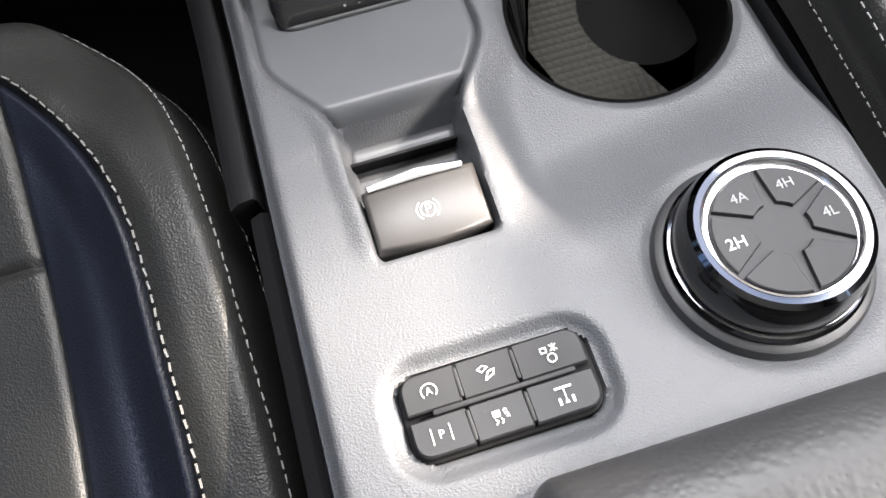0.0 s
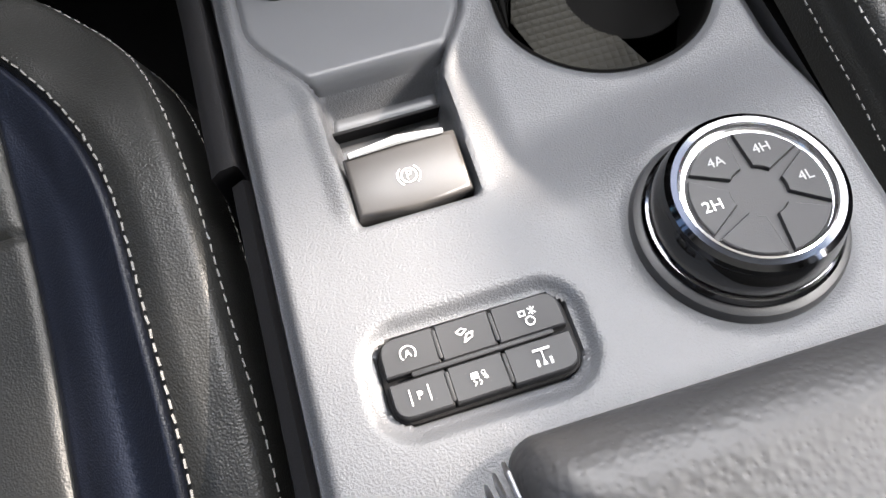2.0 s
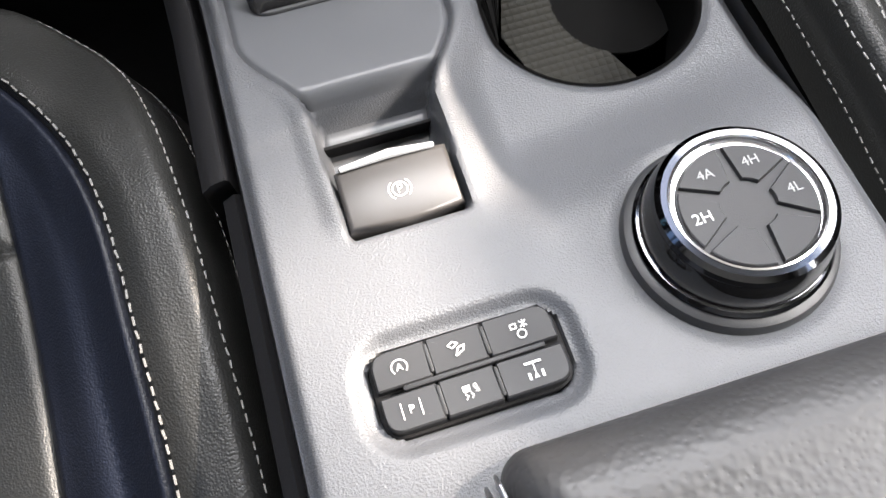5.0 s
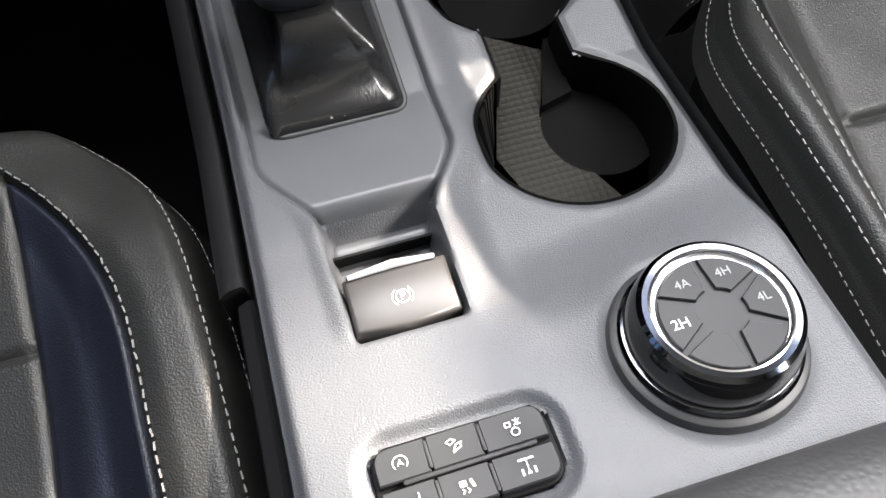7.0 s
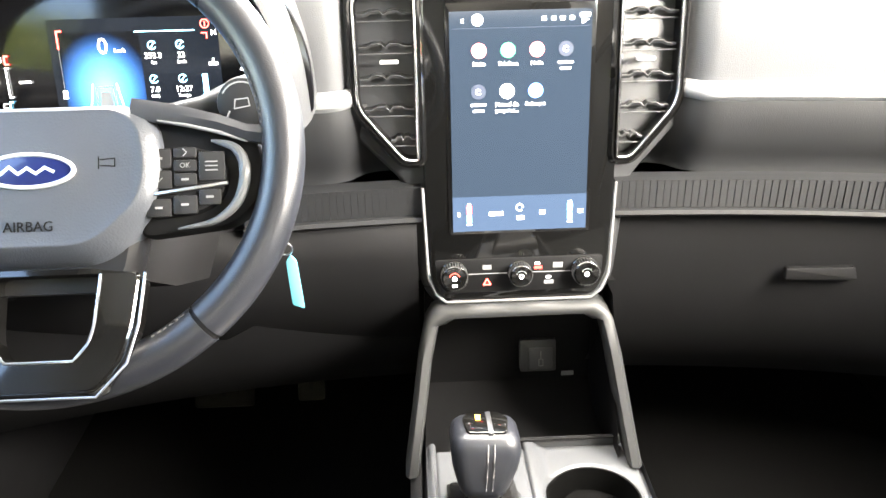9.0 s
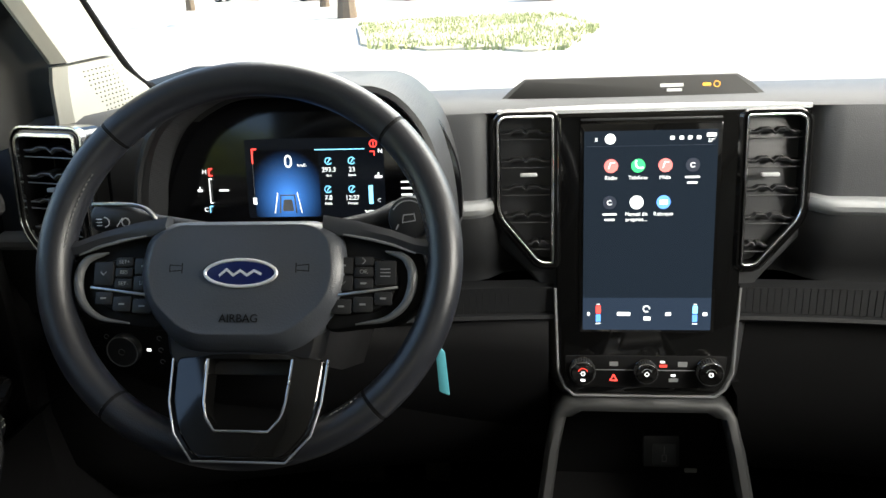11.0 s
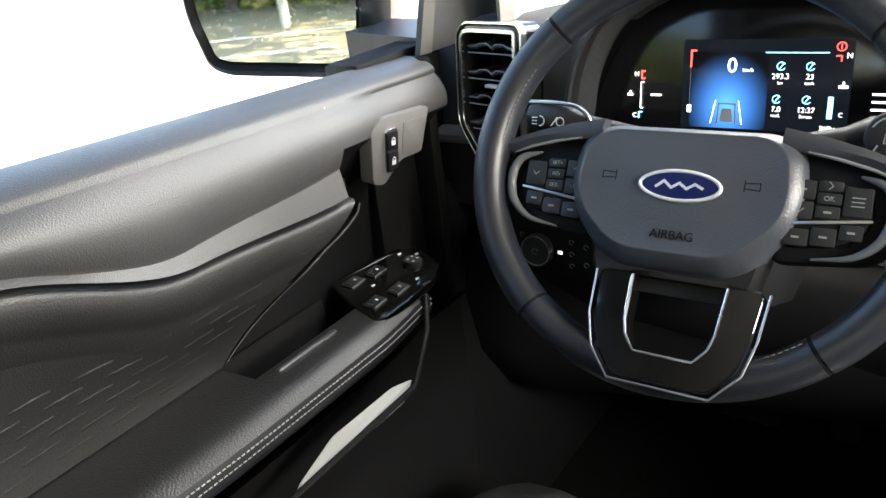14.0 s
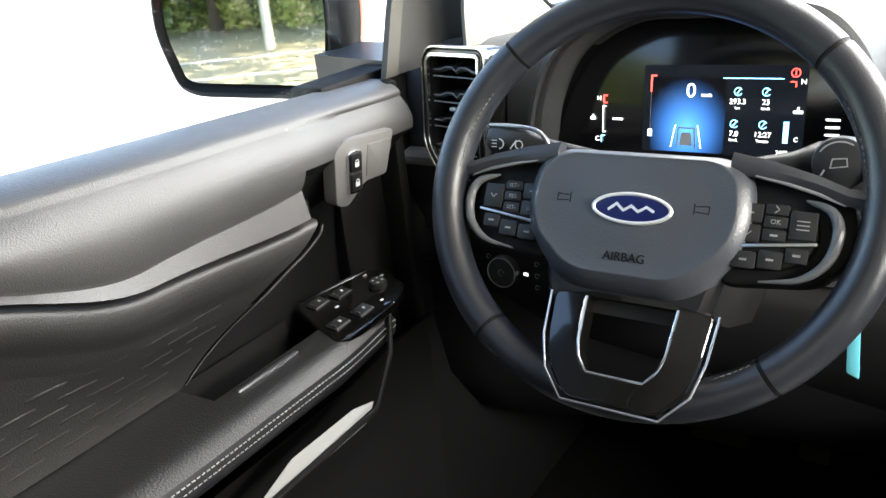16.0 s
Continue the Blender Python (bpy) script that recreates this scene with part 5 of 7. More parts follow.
part("symbol", merge(flat(rrect(0.0755, 0.0055, 0.009, 0.003), 0, CW), flat(rrect(0.0755, 0.0085, 0.002, 0.004), 0, CW)), "lit_white", binnacle)
part("range", writing("260km", 0.0066, at(CW, 0.066, -0.0365)), "lit_white", binnacle)
for s in (-1, 1):
    part("lane_mark", stroke([(-0.036 + s * 0.012, -0.012), (-0.036 + s * 0.0165, -0.036)], 0.0011, CW), "lit_white", binnacle)
part("car_picture", merge(stroke([(-0.046, -0.036), (-0.0445, -0.015), (-0.0275, -0.015), (-0.026, -0.036)], 0.0016, CW), flat([(-0.043, -0.034), (-0.029, -0.034), (-0.031, -0.020), (-0.041, -0.020)], 0, CW, 0.002)), "print_dim", binnacle, "small picture of a pickup from behind")
for k in range(4):
    part("mark", flat(rrect(0.1085, -0.001 - 0.0075 * k, 0.013, 0.0020), 0, CW), "lit_white", binnacle)

# ---- steering wheel ----
wheel = thing("steering_wheel", (-0.3922, -0.3484, 0.7135), "black leather four-spoke steering wheel with glossy trim", "steering wheel")
WH = axes((-0.3922, -0.3484, 0.7135), (1, 0, 0), (0, 0.49, 0.872))
RM, RT, OVAL = 0.1727, 0.0152, 0.94
WR = axes((-0.3902, -0.3432, 0.7130), (1, 0.019, 0), (0, 0.4665, 0.8845))


def rim_piece(a0, a1, mat, grow=1.0, n=40):
    rings = []
    for i in range(n + 1):
        an = radians(a0 + (a1 - a0) * i / n)
        c = Vector((RM * math.cos(an), OVAL * RM * math.sin(an), 0))
        out = Vector((OVAL * math.cos(an), math.sin(an), 0)).normalized()
        rings.append([c + out * RT * grow * math.cos(2 * math.pi * j / 20) + Vector((0, 0, 1)) * RT * 1.1 * grow * math.sin(2 * math.pi * j / 20) for j in range(20)])
    return loft(rings, m=WR)


for a0, a1 in ((43.6, 135.4), (136.6, 229.4), (230.6, 310.4), (311.6, 402.4)):
    part("rim_leather", rim_piece(a0, a1, ""), "leather_rim", wheel, "smooth black leather rim section", sharp=60)
for a0 in (43, 136, 230, 311):
    part("rim_joint", rim_piece(a0 - 0.7, a0 + 0.7, "", 0.955, 2), "black_plastic", wheel)
for a0, a1 in ((150, 176), (4, 30), (300, 309)):
    pts = [WR @ Vector(((RM - RT * 0.84) * math.cos(radians(a)), OVAL * (RM - RT * 0.88) * math.sin(radians(a)), RT * 0.66)) for a in [a0 + (a1 - a0) * i / 40 for i in range(41)]]
    tagged(part("rim_stitching", stitches(pts, 0.0026, 0.0022, 0.0005, 0.0), "thread_dark", wheel), kind="stuff")
# airbag cover: front face, rounded shoulder, lower face that falls away
o0 = [(-0.064, 0.034), (-0.082, 0.022), (-0.087, -0.010), (-0.081, -0.035), (-0.047, -0.066), (0.047, -0.066), (0.081, -0.035), (0.087, -0.010), (0.082, 0.022), (0.064, 0.034)]
o0 = ccw([(x * 1.065, y * 1.08) for x, y in o0])
face_o = smooth_outline(o0, 0.021, 6)


def hub_ring(k, z, drop=0.0, bulge=0.0):
    return [(p.x * k, (p.y + 0.008) * k - 0.008 - (drop if p.y < -0.03 else 0) * min(1, (-0.03 - p.y) / 0.03 if p.y < -0.03 else 0), z - 5.5 * max(0.0, p.y * k - 0.004) ** 2) for p in face_o]


cover = part("airbag_cover", loft([hub_ring(1.0, -0.045, 0.004), hub_ring(1.01, -0.018, 0.008), hub_ring(1.005, -0.010, 0.006), hub_ring(0.985, -0.003, 0.003), hub_ring(0.955, 0.0008, 0.001), hub_ring(0.885, 0.0058), hub_ring(0.872, 0.0062), hub_ring(0.858, 0.0060), hub_ring(0.80, 0.0050), hub_ring(0.5, 0.0058), hub_ring(0.2, 0.0065)], m=WH), "airbag_cover", wheel, "grained black airbag cover", sharp=60)
# the airbag cover's downward facet, its shade put in as black
part("shaded_underside", loft([[(x * k, y, z) for x, y in ((-0.072, -0.050), (0.072, -0.050), (0.066, -0.078), (0.056, -0.096), (-0.056, -0.096), (-0.066, -0.078))] for k, z in ((0.97, -0.045), (1.02, -0.030), (1.0, -0.016), (0.93, -0.010))], m=WH), "dark_shade_trim", wheel, "smooth underside of the airbag cover, shade put in as black", sharp=30)
EM = WH @ Matrix.Translation((0.0025, -0.0115, 0.0064))
ell = [Vector((0.0325 * math.cos(2 * math.pi * i / 48), 0.0128 * math.sin(2 * math.pi * i / 48))) for i in range(48)]
part("emblem_rim", frame_ring(ell, inset(ell, 0.0028), -0.003, 0.0024, EM), "chrome_soft", cover, "chrome oval rim")
part("emblem", loft([[(p.x, p.y, -0.002) for p in inset(ell, 0.002)], [(p.x, p.y, 0.0012) for p in inset(ell, 0.002)], [(p.x * 0.5, p.y * 0.5, 0.0018) for p in inset(ell, 0.002)]], m=EM), "emblem_blue", cover, "blue oval emblem")
part("emblem_mark", stroke([(-0.018, -0.002), (-0.012, 0.003), (-0.006, -0.002), (0.0, 0.002), (0.006, -0.002), (0.012, 0.002), (0.018, -0.001)], 0.0022, EM @ Matrix.Translation((0, 0, 0.0016))), "chrome_soft", cover, "plain silver flourish")
part("airbag_word", writing("AIRBAG", 0.0098, WH @ Matrix.Translation((0.002, -0.0500, 0.0053)), 0.0007), "black_plastic", cover)
for s in (-1, 1):
    hm = WH @ Matrix.Translation((s * 0.056, -0.007, 0.0056))
    part("horn_symbol", merge(stroke([(-0.006 * s, 0.004), (-0.006 * s, -0.004)], 0.0009, hm), stroke([(-0.005 * s, 0.002), (0.005 * s, 0.0028), (0.005 * s, -0.0028), (-0.005 * s, -0.002)], 0.0008, hm)), "black_plastic", cover)


WP = WH @ Matrix.Translation((0, 0, -0.016))


def spoke(s):
    pod_o = ccw([(s * 0.078, 0.004), (s * 0.108, 0.006), (s * 0.129, 0.000), (s * 0.138, -0.014), (s * 0.133, -0.034), (s * 0.118, -0.0435), (s * 0.078, -0.0475)])
    body = part("spoke", plate([(s * 0.07, 0.030), (s * 0.12, 0.022), (s * 0.158, 0.010), (s * 0.161, -0.028), (s * 0.14, -0.052), (s * 0.07, -0.060)], -0.012, 0.007, 0.012, 0.006, WP), "black_plastic", wheel, "side spoke with thumb controls")
    part("spoke_trim", loft([[(s * x, y + dy * k, z) for dy, z in ((-0.0055, 0.008), (-0.006, 0.014), (0.0005, 0.0175), (0.007, 0.014), (0.008, 0.002), (-0.005, 0.002))] for x, y, k in ((0.070, 0.031, 1.25), (0.10, 0.0265, 1.1), (0.13, 0.0195, 0.95), (0.150, 0.0125, 0.9), (0.166, 0.010, 1.1))], m=WP), "spoke_arm", wheel, "dark satin spoke arm", sharp=50)
    part("arm_line", tube([WP @ Vector((s * x, y, z)) for x, y, z in ((0.088, 0.0225, 0.0150), (0.11, 0.0185, 0.0148), (0.132, 0.0128, 0.0145), (0.150, 0.0062, 0.0130))], [0.0008, 0.0014, 0.0014, 0.0006], 8), "grey_trim", body)
    so = smooth_outline(pod_o, 0.010, 5)
    path = curve([(s * 0.124, 0.0085, 0.010), (s * 0.1415, 0.002, 0.0125), (s * 0.1480, -0.013, 0.013), (s * 0.1435, -0.034, 0.013), (s * 0.127, -0.0485, 0.012), (s * 0.100, -0.0535, 0.010)], 5)
    wide = [0.0008 + 0.0034 * math.sin(math.pi * (i / (len(path) - 1)) ** 0.8) for i in range(len(path))]
    part("pod_rim", tube([WP @ p for p in path], wide, 10), "crescent_grey", body, "satin grey crescent round the switches")
    pad = part("switch_pad", loft([[(p.x, p.y, 0.006) for p in so], [(p.x, p.y, 0.0115) for p in inset(so, 0.002)], [(p.x, p.y, 0.0122) for p in inset(so, 0.004)]], m=WP), "black_plastic", body)
    Z = 0.0122
    part("pad_line", plate([(s * 0.079, -0.0285), (s * 0.136, -0.0215), (s * 0.136, -0.0235), (s * 0.079, -0.0310)], 0.012, 0.0150, 0.0004, 0.0003, WP), "satin_silver", pad, "bright dividing line")
    cells = [((0.116, 0.134), (-0.0205, 0.000)), ((0.0985, 0.1145), (-0.004, 0.0035)), ((0.0985, 0.1145), (-0.0135, -0.0055)), ((0.0985, 0.1145), (-0.0235, -0.0150)), ((0.0795, 0.097), (-0.011, 0.003)), ((0.0795, 0.097), (-0.0255, -0.0125))]
    cells += [((0.0795, 0.0965), (-0.0450, -0.0325)), ((0.098, 0.1145), (-0.0435, -0.0305)), ((0.116, 0.131), (-0.0375, -0.0265))]
    for (x0, x1), (y0, y1) in cells:
        key = part("wheel_button", plate([(s * x0, y0), (s * x1, y0), (s * x1, y1), (s * x0, y1)], Z - 0.001, Z + 0.0018, 0.0018, 0.0006, WP), "button_plastic", pad)
        cx, cy = s * (x0 + x1) / 2, (y0 + y1) / 2
        wm = WP @ Matrix.Translation((cx, cy, Z + 0.0020))
        if s < 0 and abs(x0 - 0.0985) < 1e-6:
            word = {-0.004: "SET+", -0.0135: "RES", -0.0235: "SET-"}.get(round(y0, 4), "")
            if word:
                part("lettering", writing(word, 0.0046, wm), "print_dim", key)
            else:
                part("lettering", flat(rrect(0, 0, 0.008, 0.003), 0, wm), "print_dim", key)
        elif s < 0 and abs(x0 - 0.0795) < 1e-6 and -0.02 > y0 > -0.03:
            part("lettering", writing("LIM", 0.0046, wm), "print_dim", key)
        elif s > 0 and abs(x0 - 0.0985) < 1e-6 and abs(y0 + 0.0135) < 1e-6:
            part("lettering", writing("OK", 0.0050, wm), "print_dim", key)
        elif s > 0 and y1 > -0.001 and x0 > 0.115:
            part("symbol", merge(*[stroke([(-0.004, 0.003 * k), (0.004, 0.003 * k)], 0.0009, wm) for k in (-1, 0, 1)]), "print_dim", key)
        else:
            kind_of = round(abs(x0) * 1000 + y0 * 3000) % 3
            shape = ([stroke([(-0.0026, 0.0012), (0, -0.0014), (0.0026, 0.0012)], 0.0008, wm)], [flat(rrect(0, 0, 0.0052, 0.0016), 0, wm)], [stroke([(-0.0012, -0.0026), (0.0014, 0), (-0.0012, 0.0026)], 0.0008, wm)])[kind_of]
            part("symbol", merge(*shape), "print_dim", key)
    return body


spoke(-1)
spoke(1)
# glossy lower spoke with thin bright lines
outer = ccw([(-0.064, -0.080), (-0.061, -0.118), (-0.053, -0.142), (-0.036, -0.163), (0.038, -0.163), (0.055, -0.142), (0.061, -0.118), (0.064, -0.080)])
inner = ccw([(-0.036, -0.080), (-0.034, -0.118), (-0.031, -0.130), (-0.022, -0.141), (0.022, -0.141), (0.031, -0.130), (0.034, -0.118), (0.036, -0.080)])
oo, ii = smooth_outline(outer, 0.008, 4), smooth_outline(inner, 0.006, 4)
LS_ = WH @ pose(0.014, -0.084, -0.006, -13, 0, 0) @ Matrix.Translation((0, 0.08, 0))
low = part("lower_spoke", frame_ring(oo, ii, -0.010, 0.0115, LS_, 0.002), "piano_black", wheel, "glossy black lower spoke")
part("spoke_line", tube([LS_ @ Vector((x, y, 0.0108)) for x, y in [(-0.0665, -0.082), (-0.064, -0.118), (-0.056, -0.144), (-0.0375, -0.1655), (0.0395, -0.1655), (0.058, -0.144), (0.064, -0.118), (0.0665, -0.082)]], 0.0010, 8), "satin_silver", low, "thin bright outer line")
part("spoke_line", tube([LS_ @ Vector((x, y, 0.0105)) for x, y in ((-0.0365, -0.082), (-0.0345, -0.118), (-0.0315, -0.130), (-0.0225, -0.1415), (0.0225, -0.1415), (0.0315, -0.130), (0.0345, -0.118), (0.0365, -0.082))], 0.0013, 8), "satin_silver", low, "thin bright inner line")

# ---- column and stalks ----
column = thing("steering_column", (-0.39, -0.2, 0.62), "black plastic steering column with two stalks", "steering column")
part("cowl", loft([[WH @ Vector((x * k, y * k - 0.01, z)) for x, y in ((-0.055, 0.03), (0.055, 0.03), (0.065, -0.02), (0.05, -0.075), (-0.05, -0.075), (-0.065, -0.02))] for k, z in ((0.8, -0.035), (1.0, -0.05), (1.05, -0.16), (0.9, -0.30))]), "black_plastic", column, sharp=40)
for s, p0, p1 in ((-1, (-0.44, -0.272, 0.715), (-0.566, -0.262, 0.728)), (1, (-0.34, -0.272, 0.715), (-0.247, -0.235, 0.722))):
    p0, p1 = Vector(p0), Vector(p1)
    arm = part("stalk", tube([p0, p0.lerp(p1, 0.5), p0.lerp(p1, 0.62), p0.lerp(p1, 0.7), p1.lerp(p0, 0.04), p1], [0.007, 0.009, 0.0125, 0.0150, 0.0150, 0.0120], 14, flat=1.0), "button_plastic", column, "dark control stalk")
    sm = axes(p0.lerp(p1, 0.80) + Vector((0, -0.0152, 0.002)), (1, 0, 0), (0, 0.2, 1))
    part("stalk_symbol", merge(stroke(arc(-0.009, 0, 0.0045, -90, 90, 8), 0.0011, sm), *[stroke([(-0.017, 0.003 * k), (-0.012, 0.003 * k)], 0.0009, sm) for k in (-1, 0, 1)], stroke([(0.003, -0.004), (0.009, 0.004)], 0.0011, sm), stroke(arc(0.012, 0, 0.004, 0, 360, 8), 0.0011, sm)), "white_print", arm)
part("stalk_edge", tube(curve([(-0.566, -0.266, 0.7415), (-0.540, -0.268, 0.7420), (-0.515, -0.270, 0.7395), (-0.503, -0.272, 0.730), (-0.500, -0.272, 0.714)], 5), 0.0021, 8), "satin_silver", column, "bright upper edge of the stalk")
KN = axes((-0.258, -0.262, 0.7235), (1, 0, 0), (0, 0.25, 1))
knob = part("stalk_knob", lathe([(0.020, -0.03), (0.021, 0.0), (0.0195, 0.006), (0.015, 0.008), (0.001, 0.008)], 32, KN), "button_plastic", column, "round wiper switch at the stalk's end")
part("knob_mark", merge(stroke(arc(0, 0, 0.0165, 60, 150, 8), 0.0012, KN @ Matrix.Translation((0, 0, 0.0078))), stroke([(-0.006, -0.004), (0.006, -0.002), (0.005, 0.004), (-0.005, 0.003), (-0.006, -0.004)], 0.0010, KN @ Matrix.Translation((0, 0, 0.0085))), stroke([(-0.012, -0.010), (-0.010, -0.006)], 0.0014, KN @ Matrix.Translation((0, 0, 0.0082)))), "print_dim", knob)
part("stalk_end", tube([(-0.235, -0.262, 0.715), (-0.224, -0.262, 0.712), (-0.2195, -0.262, 0.711)], [0.015, 0.016, 0.012], 14, flat=1.4), "spoke_grey", column, "grey stalk tip")
key = thing("ignition_key", (-0.232, -0.262, 0.61), "metal ignition key with a turquoise plastic tag", "car key")
part("key_head", plate([(-0.006, -0.013), (0.006, -0.013), (0.008, 0.010), (-0.007, 0.012)], -0.004, 0.004, 0.003, 0.001, axes((-0.249, -0.235, 0.600), (0.5, -0.5, 0.4), (0, 0.2, 1))), "key_metal", key)
part("key_ring", tube([(-0.243 + 0.006 * math.cos(t), -0.238, 0.583 + 0.006 * math.sin(t)) for t in [i * 0.5236 for i in range(12)]], 0.0008, 6, closed=True), "satin_silver", key)
part("tag", plate([(-0.006, -0.05), (0.0045, -0.056), (0.0045, -0.006), (0, 0.0), (-0.005, -0.006)], -0.001, 0.001, 0.002, 0.0005, axes((-0.239, -0.240, 0.578), (1, 0.1, 0.06), (-0.06, 0, 1))), "tag_cyan", key, "turquoise plastic tag")
switchp = thing("light_switch", (-0.632, -0.09, 0.50), "black headlight switch panel with a round dial", "light switch")
LS = axes((-0.632, -0.096, 0.500), (1, 0, 0), (0, 0.05, 1))
part("panel", plate(rrect(0, 0, 0.13, 0.07), -0.01, 0.003, 0.01, 0.001, LS), "black_plastic", switchp)
part("dial", lathe([(0.021, 0.0), (0.021, 0.008), (0.019, 0.012), (0.001, 0.012)], 32, LS @ Matrix.Translation((-0.028, 0.002, 0.003))), "dark_plastic", switchp)
part("dial_line", lathe([(0.0205, 0.0118), (0.0205, 0.0126), (0.0192, 0.0126), (0.0192, 0.0118), (0.0205, 0.0118)], 32, LS @ Matrix.Translation((-0.028, 0.002, 0.003))), "print_dim", switchp)
part("symbol", stroke(arc(-0.028, 0.002, 0.004, 0, 300, 10), 0.0012, LS @ Matrix.Translation((0, 0, 0.0155))), "print_dim", switchp)
part("indicator", flat(rrect(0.002, 0.000, 0.006, 0.004), 0.0035, LS), "lit_white", switchp)
for x, y in ((0.018, 0.016), (0.018, 0.0), (0.018, -0.016), (0.038, 0.012), (0.038, -0.012), (-0.052, 0.018)):
    part("symbol", stroke(arc(x, y, 0.003, 0, 280, 7), 0.0012, LS @ Matrix.Translation((0, 0, 0.0035))), "print_dim", switchp)
for nm, x, z, w, h in (("brake_pedal", -0.335, 0.0, 0.05, 0.045), ("clutch_rest", -0.50, -0.01, 0.11, 0.04)):
    p = thing(nm, (x, 0.37, z), "black rubber foot pedal in the dark footwell", "pedal")
    pm = axes((x, 0.372, z), (1, 0, 0), (0, 0.55, 0.83))
    part("pad", plate(rrect(0, 0, w, h), -0.012, 0.0, 0.008, 0.003, pm), "rubber", p)
    part("arm", tube([pm @ Vector((0, 0.0, -0.008)), (x, 0.45, z + 0.12), (x, 0.5, z + 0.3)], 0.009, 8), "black_plastic", p)

# ---- driver's door ----
door = thing("car_door", (-0.77, -0.55, 0.3), "dark padded driver's door with armrest and window switches", "car door")


def sheet_rows(fn, ys, n):
    return loft([[fn(y, k / n) for k in range(n + 1)] for y in ys], closed=False)


YS = [-0.95 + (0.95 - 0.165) * i / 70 for i in range(71)]


def sill(y):
    return 0.762 + 0.045 * max(0.0, -0.18 - y)


def crease(y):
    """Lower border of the upper pad: it dips, then climbs towards the rear."""
    return 0.655 + 0.012 * sstep(-0.36, -0.56, y) + 0.058 * sstep(-0.55, -0.74, y)


def lip(y):
    """Height of the slanted ledge under the pad; it tapers off towards the rear."""
    return 0.006 + 0.027 * min(1.0, max(0.0, (y + 0.66) / 0.30))


def upper_pad(y, t):
    top, low = sill(y), crease(y) + lip(y)
    if t < 0.2:
        a = t / 0.2 * math.pi / 2
        return (-0.800 + 0.052 * math.sin(a), y, top - 0.018 * (1 - math.cos(a)))
    s = (t - 0.2) / 0.8
    z = (top - 0.018) * (1 - s) + low * s
    return (-0.748 + 0.014 * math.sin(math.pi * min(1, s * 1.02)) ** 0.9 + 0.006 * s, y, z)


part("upper_pad", sheet_rows(upper_pad, [y for y in YS if y < -0.345], 40), "door_soft", door, "grained dark upper pad", sharp=60)


def pad_x(y, z):
    """How far the pad stands in at a height, carried on below its lower border."""
    top, low = sill(y) - 0.018, crease(y) + lip(y)
    s = (top - z) / (top - low)
    return -0.748 + 0.014 * math.sin(math.pi * min(1, max(0.0, s) * 1.02)) ** 0.9 + 0.006 * s if s < 0.97 else -0.742 - 0.05 * (s - 0.97)


def front_upper(y, t):
    if t < 0.2:
        return upper_pad(y, t)
    z = (sill(y) - 0.018) - ((sill(y) - 0.018) - 0.600) * (t - 0.2) / 0.8
    return (pad_x(y, z) - 0.004 * sstep(-0.345, -0.26, y), y, z)


Y0 = max(y for y in YS if y < -0.345)
FY = [Y0 + (-0.160 - Y0) * i / 24 for i in range(25)]
part("front_pad", sheet_rows(lambda y, t: front_upper(y, 0.42 * t), FY, 20), "door_soft", door, sharp=60)


def front_low(y, t):
    x, yy, z = front_upper(y, 0.42 + 0.58 * t)
    return (x - 0.012 * sstep(0.0, 0.12, t), yy, z)


part("front_cover", sheet_rows(front_low, FY, 24), "black_plastic", door, sharp=60)
part("sill_seal", box((-0.806, -0.555, 0.748), (0.016, 0.80, 0.014), 0.004, pose(0, 0, 0, 0, 0, 0)), "black_plastic", door)


def ledge(y, t):
    """The slanted face under the pad, down to the shadow gap."""
    z0, z1 = crease(y) + lip(y), crease(y)
    return (-0.742 + 0.006 * min(1.0, t * 1.12) - (0.010 * (t - 0.9) / 0.1 if t > 0.9 else 0), y, z0 + (z1 - z0) * t)


part("ledge", sheet_rows(ledge, [y for y in YS if y < -0.345], 20), "door_soft", door, sharp=60)


part("gap_back", sheet_rows(lambda y, t: (-0.758, y, crease(y) + 0.015 - 0.05 * t), [y for y in YS if y < -0.332], 3), "black_plastic", door)


ROLL = 0.066


def insert_front(z):
    """The border of shoulder and insert at the front runs down and back."""
    return -0.338 - max(0.0, 0.640 - z) * 1.55


def bolster(y, t):
    """The broad rounded shoulder over the recessed insert; its height falls evenly with t."""
    z = crease(y) - 0.004
    if t < 0.1:
        return (-0.756 + 0.014 * math.sin(math.pi * 0.5 * t / 0.1), y, z - 0.004 * (t / 0.1) ** 2)
    u = (t - 0.1) / 0.9
    return (-0.742 + 0.004 * math.sin(math.pi * min(1.0, u * 1.6)) - 0.026 * u ** 1.5, y, z - 0.004 - (ROLL - 0.004) * u)


rows = []
for i in range(70):
    row = []
    for k in range(19):
        t = k / 18
        y1 = insert_front(0.645 - ROLL * t)
        row.append(bolster(-0.95 + (y1 + 0.95) * i / 69, t))
    rows.append(row)
part("rolled_edge", loft(rows, closed=False), "door_insert", door, "rolled edge over the insert", sharp=60)


def bottom_of_roll(y):
    return bolster(y, 1.0)


def insert(y, t):
    x0, _, z0 = bottom_of_roll(y)
    z = z0 + (0.528 - z0) * t
    return (x0 - 0.030 * math.sin(math.pi * 0.5 * t), y, z)


def door_face(y, z):
    """The shoulder or the insert at a height."""
    top, low = crease(y) - 0.008, crease(y) - 0.004 - ROLL
    if z > low:
        return bolster(y, 0.1 + 0.9 * min(1.0, max(0.0, (top - z) / (top - low))))
    return insert(y, min(1.0, (low - z) / (low - 0.528)))


